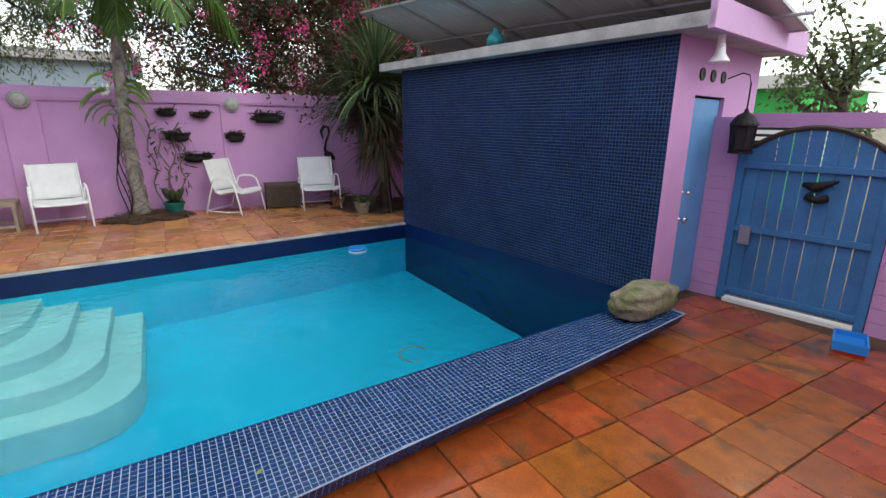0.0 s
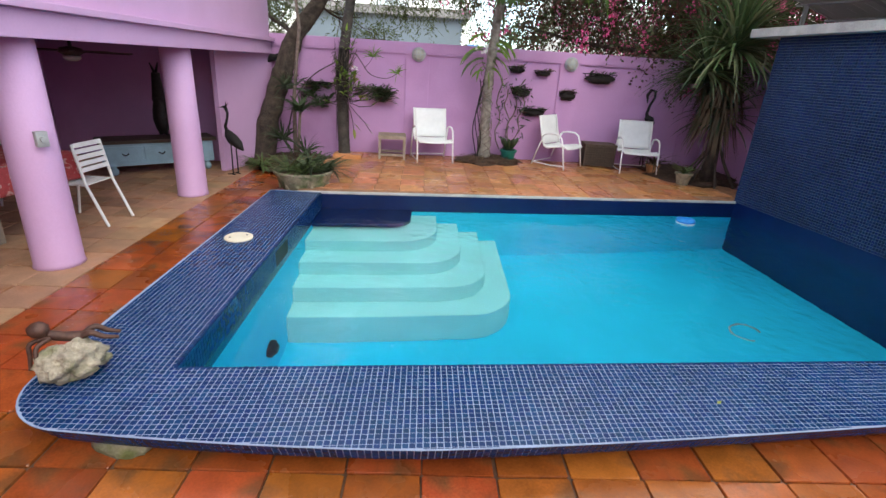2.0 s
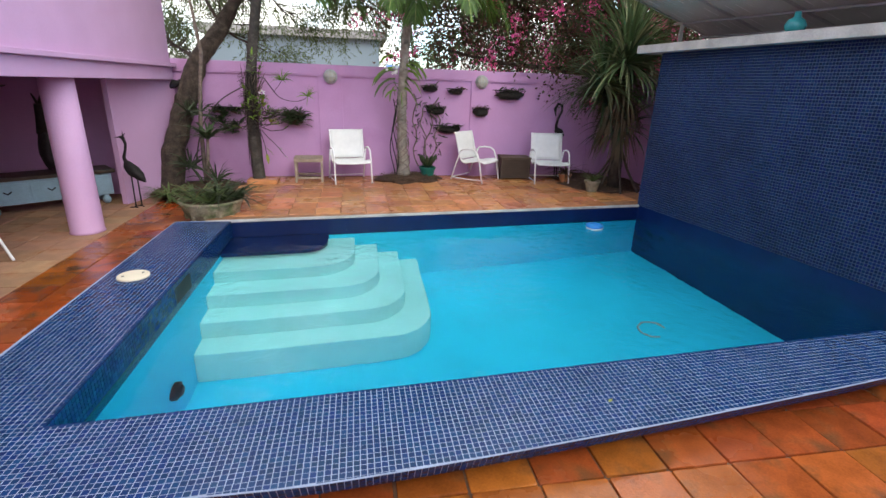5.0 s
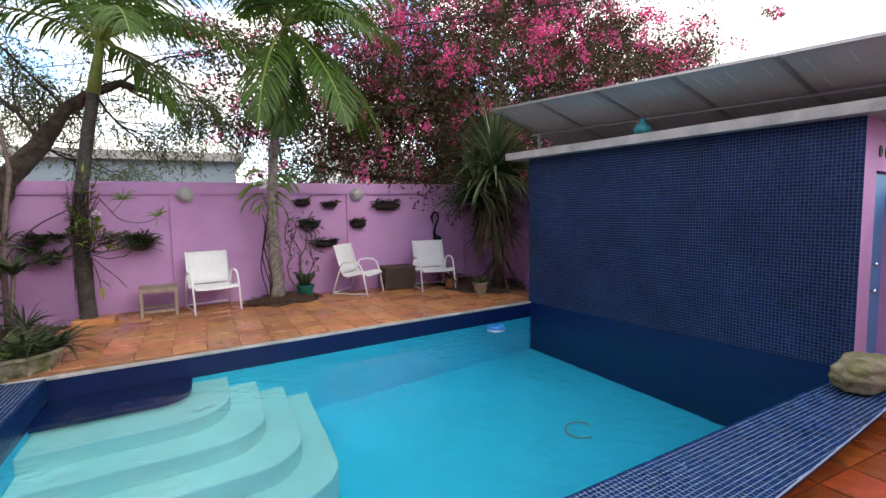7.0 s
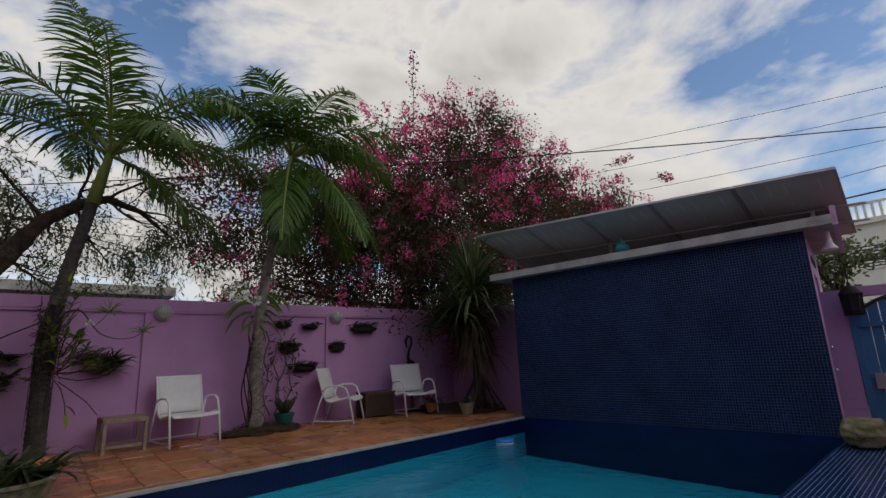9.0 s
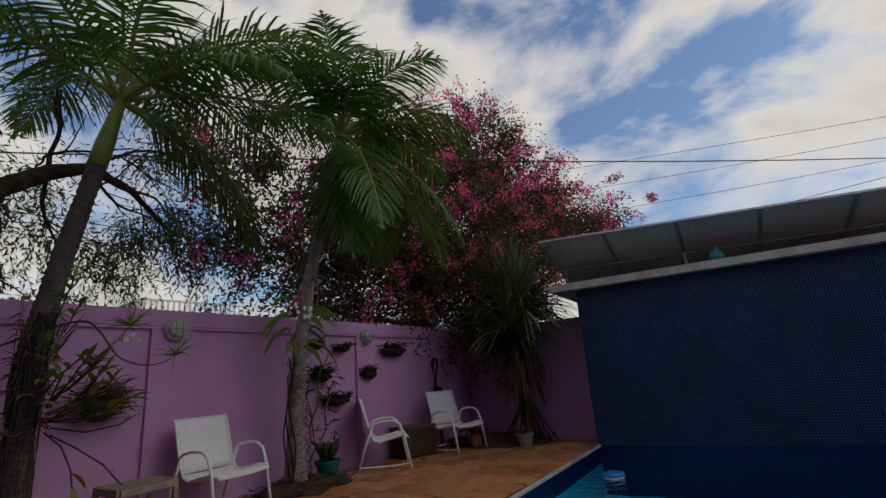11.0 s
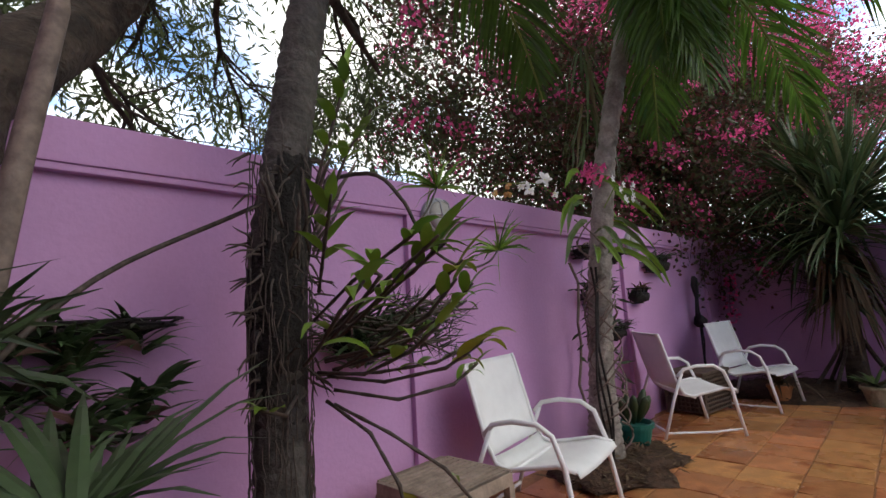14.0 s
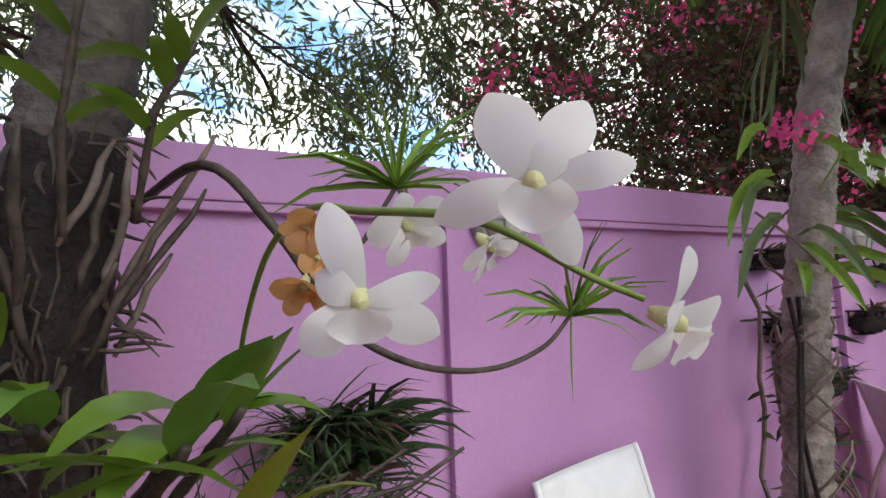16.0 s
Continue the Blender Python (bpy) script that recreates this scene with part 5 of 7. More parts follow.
# ---- pots and planters ----
gp = thing("green_pot", (2.92, 6.76, 0.0), "green plastic pot with paddle cactus", "potted plant")
part("pot", MB().lathe([(0.10, 0), (0.145, 0.2), (0.16, 0.2), (0.162, 0.235), (0.14, 0.235), (0.13, 0.2), (0, 0.2)], 24), POTGREEN, gp)
for k in range(9):
    a = k * 0.75
    c = (0.06 * math.cos(a), 0.06 * math.sin(a), 0.27)
    d = Vector((math.cos(a) * 0.5, math.sin(a) * 0.5, 1)).normalized()
    L = rng.uniform(0.14, 0.24)
    part("paddle", MB().tube([Vector(c) + d * L * q for q in (-0.2, 0.1, 0.5, 0.85, 1.0)], [0.012, 0.028, 0.038, 0.028, 0.008], 8), L_DARK, gp, smooth=True)
cp = thing("corner_pot", (5.72, 5.55, 0.0), "grey pot with agave in terrace corner", "potted plant")
part("pot", MB().lathe([(0.09, 0), (0.13, 0.17), (0.145, 0.17), (0.145, 0.2), (0.12, 0.2), (0, 0.18)], 22), POTCLAY, cp)
m = MB()
tuft(m, (0, 0, 0.2), 26, 0.34, 0.04, 0.8, 0.8, 0.25)
part("foliage", m, L_STRAP, cp)
cp2 = thing("corner_pot", (5.55, 6.35, 0.0), "terracotta pot with spiky plant in corner", "potted plant")
part("pot", MB().lathe([(0.08, 0), (0.12, 0.15), (0.13, 0.15), (0.13, 0.18), (0, 0.17)], 20), TERRA_D, cp2)
m = MB()
tuft(m, (0, 0, 0.2), 40, 0.5, 0.03, 0.5, 1.0, 0.5)
part("foliage", m, L_DRY, cp2)

pt = thing("bowl_planter", (-0.33, 4.36, PZ), "mossy clay bowl planter with bromeliads and dracaena", "planter")
pt.scale = (0.95, 0.95, 0.92)
part("bowl", MB().lathe([(0.20, 0), (0.26, 0.05), (0.36, 0.22), (0.41, 0.36), (0.43, 0.37), (0.43, 0.40), (0.39, 0.40), (0.36, 0.34), (0, 0.33)], 30), POTCLAY, pt)
part("soil", MB().lathe([(0.36, 0.345), (0.2, 0.37), (0, 0.38)], 20), SOIL, pt)
for k in range(12):
    a = k * 2 * math.pi / 12
    part("relief", MB().blob((0.335 * math.cos(a), 0.335 * math.sin(a), 0.2), (0.035, 0.035, 0.07), 0.15, 2, 8, k), POTCLAY, pt)
for (x, y, n, L, w_, mt) in ((0.15, 0.02, 46, 0.58, 0.045, L_DARK), (-0.18, -0.06, 56, 0.62, 0.024, L_STRAP), (0.0, 0.18, 44, 0.55, 0.04, L_DARK), (0.05, -0.22, 40, 0.5, 0.022, L_STRAP), (0.34, 0.1, 36, 0.5, 0.04, L_DARK)):
    m = MB()
    tuft(m, (x, y, 0.38), n, L, w_, 0.7, 0.9, 0.42)
    tagged(part("bromeliad", m, mt, pt), kind="stuff")

# planting beds along the wall: soil and litter
def bed(name, cx, cy, rx, ry, z, seed, n):
    m = MB()
    m.blob((cx, cy, z), (rx, ry, 0.10), 0.25, 2.2, 28, seed, flat=-0.02)
    b = thing(name, (0, 0, 0), "bare soil bed covered with dry leaf litter", "planting bed", kind="structure")
    part("soil", m, SOIL, b, smooth=True)
    lt = MB()
    for _ in range(n):
        a, q = rng.uniform(0, 6.28), math.sqrt(rng.random())
        d = Vector((math.cos(rng.uniform(0, 6.28)), math.sin(rng.uniform(0, 6.28)), rng.uniform(-0.1, 0.35))).normalized()
        lt.leaf((cx + rx * 1.05 * q * math.cos(a), cy + ry * 1.05 * q * math.sin(a), z + 0.085 * (1 - q * q) + rng.uniform(0.01, 0.04)), d, Vector((-d.y, d.x, rng.uniform(-0.5, 0.5))).normalized(), rng.uniform(0.05, 0.13), 0.022)
    tagged(part("litter", lt, L_DRY, b), kind="stuff")


bed("soil_bed", 2.55, 6.72, 0.62, 0.42, 0.0, 1.0, 420)
bed("soil_bed", 6.2, 6.35, 0.8, 0.9, 0.0, 2.0, 420)
ag = thing("bromeliad", (-0.76, 6.05, -0.1), "large dark green rosette plant by garden wall", "bromeliad")
part("stem", MB().tube([(-0.1, 0.1, -0.05), (-0.06, 0.05, 0.4), (0, 0, 0.9)], [0.03, 0.025, 0.025], 8), STEM, ag, smooth=True)
for k in range(56):
    m = MB()
    tuft(m, (0, 0, 0.9), 1, 0.5, 0.042, 0.8, 0.9, 0.3)
    part("leaf", m, L_BROM, ag)
ag2 = thing("bromeliad", (-1.35, 5.75, PZ), "spiky dark plant at foot of leaning tree", "bromeliad")
for k in range(60):
    m = MB()
    tuft(m, (0, 0, 0.08), 1, 0.5, 0.03, 0.7, 0.9, 0.45)
    part("leaf", m, L_STRAP, ag2)
bed("soil_bed", -0.95, 6.3, 0.8, 0.7, -0.12, 3.0, 380)
solid("raised_edging", MB().box((-0.28, 6.28, -0.02), (0.22, 6.6, 0.07)), TERRA_D, "low terracotta block edging beside palm", "edging", bevel=0.015)

# ---- statue on its coral rock, and the rock at the far end ----
def boxy(mb, zc):
    """Squarer shoulders and a fine coral grain on a long stone."""
    out = []
    for x, y, z in mb.v:
        p = Vector((x / 0.36, y / 0.17, (z - zc) / 0.125))
        big = max(abs(p.x), abs(p.y), abs(p.z), 1e-6)
        k = 1 + 0.35 * (p.length / big - 1) + 0.03 * noise.noise(Vector((x, y, z)) * 40)
        out.append((x * k, y * k, max(0.0, (z - zc) * k + zc)))
    mb.v = out
    return mb


def pitted(mb):
    """Small deep pits over a coral stone."""
    out = []
    for x, y, z in mb.v:
        p = Vector((x, y, z))
        k = noise.noise(p * 26) * 0.6 + noise.noise(p * 55) * 0.4
        d = (p - Vector((0, 0, 0.08))).normalized()
        p = p - d * (0.016 * max(0.0, min(1.0, (k - 0.12) * 5)) if z > 0.012 else 0.0)
        out.append(tuple(p))
    mb.v = out
    return mb


rk = tagged(build("coral_rock", pitted(MB().blob((0, 0, 0.09), (0.18, 0.14, 0.115), 0.24, 2.3, 72, 5, flat=-0.09)), CORAL, None, True), "pale pitted coral rock on blue coping", "rock")
rk.matrix_world = pose(-0.49, -0.09, 0.003, 0, 0, 20) @ Matrix.Diagonal((0.84, 0.9, 0.82, 1))
sm = MB().blob((-0.13, 0.02, 0.0), (0.05, 0.046, 0.044), 0.05, 2, 16, 1)
sm.tube(smooth_path([(-0.10, 0.03, -0.03), (-0.05, 0.05, -0.05), (0.01, 0.06, -0.055), (0.05, 0.07, -0.06)]), ramp(0.024, 0.03, 16), 10)
sm.tube(smooth_path([(-0.09, 0.02, -0.04), (-0.16, -0.01, -0.07), (-0.155, -0.03, -0.13), (-0.15, -0.05, -0.2)]), ramp(0.014, 0.009, 16), 7)
sm.tube(smooth_path([(-0.08, 0.02, -0.045), (-0.12, -0.03, -0.075), (-0.11, -0.06, -0.12), (-0.08, -0.08, -0.14)]), ramp(0.014, 0.009, 16), 7)
sm.tube(smooth_path([(0.04, 0.08, -0.06), (0.09, 0.11, -0.02), (0.15, 0.12, -0.045), (0.21, 0.12, -0.05)]), ramp(0.021, 0.01, 16), 7)
sm.tube(smooth_path([(0.04, 0.06, -0.06), (0.09, 0.06, -0.03), (0.15, 0.06, -0.05), (0.22, 0.07, -0.055)]), ramp(0.021, 0.01, 16), 7)
so_ = tagged(build("metal_figurine", sm, BRONZE, None, True), "small brown metal figure leaning over coral rock", "figurine")
so_.matrix_world = pose(-0.50, -0.07, 0.235, 0, 6, 10)
r2 = tagged(build("mossy_rock", boxy(MB().blob((0, 0, 0.12), (0.36, 0.17, 0.125), 0.10, 2.2, 56, 9, flat=-0.118), 0.12), MOSSROCK, None, True), "large mossy coral boulder on end of coping", "rock")
r2.matrix_world = pose(6.18, 0.23, 0.002, 0, 0, 5)
cf = thing("chlorine_float", (5.05, 4.02, WZ - 0.03), "blue and white floating chlorine dispenser on water", "pool float")
part("base", MB().lathe([(0.05, -0.1), (0.06, 0.0), (0.12, 0.01), (0.125, 0.04), (0.11, 0.05)], 26), WHITE, cf)
part("ring", MB().lathe([(0.125, 0.045), (0.13, 0.06), (0.12, 0.085), (0.07, 0.09), (0.05, 0.075), (0.0, 0.075)], 26), PLASTICBLUE, cf, smooth=True)
lf = MB().leaf((3.0, -0.2, 0.008), (0.8, 0.5, 0.05), (-0.5, 0.8, 0.1), 0.05, 0.022)
tagged(build("fallen_leaf", lf, L_YELLOW), "small fallen green leaf on coping", "leaf")
cs = tagged(build("support_block", MB().blob((0, 0, 0), (0.16, 0.10, 0.06), 0.25, 2, 16, 4), MOSSROCK, None, True), "rough stone block under coping overhang", "stone")
cs.matrix_world = pose(-0.06, -0.40, PZ + 0.02)


# ---- palms ----
def frond(length, rise, droop, seed, leaf_len=0.62, n=56):
    """One feather frond along +x: rachis and two rows of leaflets. Returns (rachis, leaflets)."""
    q = random.Random(seed)
    pts, d, p = [Vector((0, 0, 0))], Vector((math.cos(rise), 0, math.sin(rise))), Vector((0, 0, 0))
    seg = 14
    for i in range(seg):
        a = rise - droop * ((i + 1) / seg) ** 1.4
        d = Vector((math.cos(a), 0, math.sin(a)))
        p = p + d * length / seg
        pts.append(p.copy())
    rach = MB().tube(pts, [0.022 * (1 - 0.9 * i / seg) + 0.003 for i in range(seg + 1)], 6)
    lv = MB()
    for i in range(n):
        t = 0.14 + 0.86 * i / n
        k = min(int(t * seg), seg - 1)
        f_ = t * seg - k
        c = pts[k].lerp(pts[k + 1], f_)
        dv = (pts[k + 1] - pts[k]).normalized()
        up = Vector((0, 1, 0)).cross(dv) * -1
        ll = leaf_len * (math.sin(math.pi * min(1, 0.12 + t * 0.95)) ** 0.6) * q.uniform(0.85, 1.1) + 0.05
        for s in (-1, 1):
            side = Vector((0, s, 0))
            out = (side * 0.85 + dv * (0.45 + 0.5 * t) + up * q.uniform(-0.05, 0.45)).normalized()
            b, v = c.copy(), out.copy()
            bl = [b.copy()]
            for z in range(3):
                v = (v + Vector((0, 0, -0.30 * q.uniform(0.5, 1.7))) + Vector((q.uniform(-0.06, 0.06), 0, 0))).normalized()
                b = b + v * ll / 3
                bl.append(b.copy())
            lv.blade(bl, [0.013, 0.03, 0.023, 0.002], up, 0.3)
    return rach, lv


def palm(at, trunk_pts, radii, shaft_len, fronds, label, grow=1.12, bark=PALMBARK):
    t = thing("palm_tree", at, label, "palm tree")
    # ringed trunk
    m = MB()
    P = [Vector(p) for p in trunk_pts]
    dense, rr = [], []
    for i in range(len(P) - 1):
        for k in range(36):
            f_ = k / 36
            dense.append(P[i].lerp(P[i + 1], f_))
            r = radii[i] + (radii[i + 1] - radii[i]) * f_
            rr.append(r * (1.0 + (0.05, 0.02, -0.05)[k % 3] + 0.05 * noise.noise(Vector((i, k * 0.2, 2)))))
    dense.append(P[-1])
    rr.append(radii[-1])
    m.tube(dense, rr, 18)
    part("trunk", m, bark, t, "grey ringed trunk", smooth=True)
    top = P[-1]
    ax = (P[-1] - P[-2]).normalized()
    part("crownshaft", MB().tube([top - ax * 0.02, top + ax * shaft_len * 0.3, top + ax * shaft_len], [radii[-1] * 1.12, radii[-1] * 1.1, radii[-1] * 0.6], 14), SHAFT, t, "smooth yellow-green crownshaft", smooth=True)
    c = top + ax * shaft_len * 0.95
    for k, (az, rise, L, dr) in enumerate(fronds):
        ra, lv = frond(L * grow, radians(rise + 12), radians(dr * 0.92), k + int(at[0] * 10))
        m4 = Matrix.Translation(c) @ pose(0, 0, 0, 0, 0, az)
        fo_ = part("frond", ra, SHAFT, t)
        fo_.matrix_local = m4
        tagged(part("frond_blade", lv, L_PALM, fo_, "drooping green leaflets"), kind="stuff")
    return t, c


P1 = (-0.10, 6.48, -0.12)
palm1, crown1 = palm(P1, [(0, 0, 0), (-0.03, 0.0, 0.8), (-0.04, 0.02, 1.6), (0.08, 0.02, 2.4), (0.24, 0.02, 3.3)], [0.108, 0.095, 0.088, 0.08, 0.072], 0.75,
                     [(-150, 35, 1.9, 95), (-100, 50, 1.9, 105), (-55, 30, 2.0, 100), (-20, 40, 2.1, 90), (15, 30, 2.0, 100), (55, 45, 1.9, 100), (100, 35, 1.9, 95), (150, 45, 1.9, 100), (-175, 15, 1.9, 95), (-35, 8, 2.0, 85), (-5, 62, 1.8, 100), (-120, 70, 1.7, 90), (75, 65, 1.7, 100), (-75, 5, 1.8, 75), (5, -28, 1.6, 52), (-40, -35, 1.3, 50)],
                     "slender palm with ringed trunk hung with orchids", 1.32)
P2 = (2.46, 6.66, 0.0)
palm2, crown2 = palm(P2, [(0, 0.1, 0), (-0.03, 0.06, 0.6), (-0.05, -0.02, 1.4), (-0.01, -0.14, 2.3), (0.12, -0.42, 3.6)], [0.14, 0.092, 0.084, 0.076, 0.056], 0.75,
                     [(-165, 40, 1.6, 95), (-120, 30, 1.6, 100), (-80, 45, 1.6, 100), (-40, 30, 1.7, 100), (-10, 15, 1.7, 90), (20, 40, 1.7, 95), (60, 50, 1.5, 95), (110, 45, 1.5, 95), (165, 50, 1.5, 100), (0, 65, 1.5, 90), (-60, 2, 1.6, 75), (-140, 60, 1.4, 90), (-115, -45, 1.9, 45), (-70, -42, 2.0, 45), (-25, -45, 2.0, 45), (25, -38, 1.9, 48), (-110, -88, 1.5, 8), (-155, -86, 1.3, 8), (-20, -88, 1.2, 8)],
                     "slender palm with climbing cactus on ringed trunk", 1.2, PALEBARK)
# old hanging sheath under the second crown
m = MB()
for k in range(24):
    a = rng.uniform(0, 6.28)
    p = Vector((0.06 + 0.07 * math.cos(a), 0.07 * math.sin(a), rng.uniform(2.5, 3.3)))
    m.blade([p, p + Vector((0.10 * math.cos(a), 0.10 * math.sin(a), -0.25)), p + Vector((0.14 * math.cos(a) + rng.uniform(-0.1, 0.1), 0.12 * math.sin(a), -0.6 * rng.uniform(0.6, 1.3)))], [0.02, 0.025, 0.004], (math.cos(a), math.sin(a), 0.2), 0.2)
part("hanging_leaves", m, L_STRAP, palm2, "hanging dry leaf strands")

# night-blooming cactus draped on the second palm
cc = thing("climbing_cactus", (P2[0], P2[1], 0.0), "flat green climbing cactus stems on palm trunk", "climbing cactus")
for k in range(20):
    a = rng.uniform(-3.4, 0.3)
    z0 = rng.uniform(1.55, 2.2)
    p = Vector((-0.07 + 0.10 * math.cos(a), 0.10 * math.sin(a), z0))
    d = Vector((math.cos(a), math.sin(a), rng.uniform(0.1, 0.7))).normalized()
    pts = [p]
    L = rng.uniform(0.3, 0.6)
    for s in range(5):
        d = (d + Vector((rng.uniform(-0.15, 0.15), rng.uniform(-0.15, 0.15), -0.38))).normalized()
        pts.append(pts[-1] + d * L / 5)
    part("stem", MB().blade(pts, [0.03, 0.045, 0.04, 0.045, 0.035, 0.006], (math.sin(a), math.cos(a), 0.4), 0.5), L_STRAP if k % 3 == 0 else L_ORCHID, cc)
rt = MB()
for k in range(26):
    a = rng.uniform(0, 6.28)
    z0 = rng.uniform(0.3, 1.9)
    pts = []
    for s in range(9):
        z = z0 - 0.05 * s + 0.02 * math.sin(s)
        aa = a + s * 0.5 * (1 if k % 2 else -1)
        r = 0.125 - 0.008 * z
        cx = -0.045 * z
        pts.append((cx + r * math.cos(aa), r * math.sin(aa), z))
    rt.tube(pts, 0.006, 5)
tagged(part("root_net", rt, STEM, cc, "thin roots wound round trunk"), kind="stuff")
for k in range(3):
    x0 = -0.15 - 0.03 * k
    pts = [(x0 + 0.05 * math.sin(i * 0.9 + k), -0.04, 0.1 + i * 0.17) for i in range(9)]
    part("dark_stem", MB().tube(smooth_path(pts), 0.009, 6), DARKBARK, cc)

# ---- the leaning tree by the house ----
def limb(mb, a, d, L, r, depth, tips, bend=0.22, seed=None):
    pts, rad = [Vector(a)], [r]
    v = Vector(d).normalized()
    n = 6
    for i in range(n):
        v = (v + rdir() * bend).normalized()
        pts.append(pts[-1] + v * L / n)
        rad.append(r * (1 - 0.55 * (i + 1) / n))
    mb.tube(pts, rad, 8 if r > 0.03 else 5)
    if depth:
        for k in range(4):
            i = rng.randint(1, n)
            limb(mb, pts[i], (v + rdir() * 0.85 + Vector((0, 0, 0.12))), L * rng.uniform(0.5, 0.75), rad[i] * 0.65, depth - 1, tips, bend)
    for p in pts[3:]:
        if r < 0.05:
            tips.append((p.copy(), v.copy()))


tr = thing("leaning_tree", (-1.30, 6.28, -0.15), "leaning rough-barked tree with fine drooping leaves", "tree")
TO = Vector((-1.30, 6.28, -0.15))
tm, tips = MB(), []
main = [Vector(p) - TO for p in ((-1.55, 6.45, -0.2), (-1.45, 6.5, 0.5), (-1.29, 6.58, 1.03), (-1.15, 6.68, 1.48), (-1.0, 6.88, 1.98), (-0.66, 7.28, 2.54), (-0.36, 7.38, 3.08), (0.0, 7.45, 3.38), (0.35, 7.48, 3.55), (0.8, 7.6, 3.45), (1.3, 7.75, 3.1))]
rad = [0.2, 0.17, 0.165, 0.16, 0.15, 0.12, 0.095, 0.08, 0.06, 0.04, 0.015]
den, dr_ = [], []
for i in range(len(main) - 1):
    for k in range(8):
        den.append(main[i].lerp(main[i + 1], k / 8))
        dr_.append((rad[i] + (rad[i + 1] - rad[i]) * k / 8) * (1 + 0.2 * noise.noise(Vector((i * 1.3, k * 0.5, 4)))))
den.append(main[-1])
dr_.append(0.012)
tm.tube(den, dr_, 28)
ridged = []
for x, y, z in tm.v:
    q = Vector((x * 14, y * 14, z * 3))
    w = 0.035 * noise.noise(q) + 0.012 * noise.noise(q * 2.7)
    w *= max(0.15, min(1.0, (3.2 - z) / 1.2))
    ridged.append((x + w, y - w, z + 0.5 * w))
tm.v = ridged
part("trunk", tm, BARK, tr, "rough grey-brown leaning trunk", smooth=True)
lm = MB()
for i, d, L, r in ((4, (-0.8, 0.5, 0.6), 1.5, 0.05), (5, (-0.7, 0.4, 0.9), 1.6, 0.05), (5, (-0.3, 0.9, 0.3), 1.4, 0.045), (6, (-0.5, 0.2, 1.0), 1.6, 0.045), (6, (0.0, 0.95, -0.1), 1.4, 0.04), (6, (-0.6, 0.75, 0.1), 1.4, 0.04), (7, (0.2, 0.3, 1.0), 1.6, 0.045),
                   (7, (0.3, 0.9, -0.3), 1.4, 0.04), (8, (0.8, 0.4, 0.6), 1.5, 0.04), (8, (0.7, 0.6, -0.2), 1.5, 0.036), (9, (0.9, 0.4, 0.2), 1.3, 0.034), (9, (0.4, 0.8, -0.1), 1.3, 0.03), (5, (0.2, 0.95, -0.15), 1.3, 0.036), (4, (-0.2, 0.95, 0.4), 1.5, 0.04)):
    lm = MB()
    limb(lm, main[i], d, L, r * 0.62, 2, tips)
    part("limb", lm, BARK, tr, "dark branching limb", smooth=True)
fol = MB()
for p, v in tips:
    # hanging sprays of narrow leaves, with bare twigs between them
    if noise.noise(p * 1.1) < -0.2 or rng.random() < 0.16:
        continue
    for s in range(3):
        d = (rdir() * 0.9 + v * 0.3 + Vector((0, 0, -0.5))).normalized()
        q = p.copy()
        for k in range(9):
            d = (d + Vector((0, 0, -0.12)) + rdir() * 0.12).normalized()
            q = q + d * 0.055
            ld = (d + rdir() * 0.8).normalized()
            fol.leaf(q, ld, ld.cross(rdir()).normalized(), rng.uniform(0.07, 0.12), 0.022)
tagged(part("crown", fol, L_TREE, tr, "fine narrow drooping leaves"), kind="stuff")

# thin pale trunk with spiky heads beside it
def spiky_head(mb, at, n, L, w_, d0=(0, 0, 1)):
    d0 = Vector(d0).normalized()
    for k in range(n):
        d = (rdir() + d0 * 0.75).normalized()
        p = Vector(at)
        l_ = L * rng.uniform(0.65, 1.1)
        mb.blade([p, p + d * l_ * 0.3, p + (d + Vector((0, 0, -0.1))).normalized() * l_ * 0.68, p + (d + Vector((0, 0, -0.28))).normalized() * l_], [w_ * 0.7, w_, w_ * 0.7, 0.002], d.cross(rdir()), 0.35)


th = thing("dracaena", (-0.96, 6.38, -0.12), "thin pale-stemmed dracaena with long bare stems", "dracaena")
DO = Vector((-0.96, 6.38, -0.12))
part("stem", MB().tube([(0, 0, 0), (0.01, 0, 0.6), (0.03, -0.02, 1.1), (0.10, -0.03, 1.7), (0.17, -0.02, 2.2), (0.12, 0.0, 2.7), (0.05, 0.0, 3.3)], [0.036, 0.034, 0.032, 0.03, 0.027, 0.022, 0.018], 10), STEM, th, "thin pale ringed stem", smooth=True)
part("stem", MB().tube(smooth_path([(-0.15, 0.0, 0.35), (-0.05, 0.15, 0.9), (0.05, 0.3, 1.2), (0.32, 0.36, 1.5), (0.74, 0.36, 1.74), (0.96, 0.22, 1.85), (1.09, -0.1, 1.86), (1.18, -0.18, 1.76), (1.25, -0.18, 1.66), (1.32, -0.18, 1.575), (1.44, -0.17, 1.52), (1.58, -0.15, 1.505), (1.7, -0.14, 1.535), (1.775, -0.13, 1.59)]), ramp(0.012, 0.0042, 66), 8), CANE, th, "long curved bare stem", smooth=True)
part("stem", MB().tube([(1.24, -0.18, 1.64), (1.33, -0.17, 1.74), (1.388, -0.16, 1.83)], [0.005, 0.0045, 0.004], 6), CANE, th)
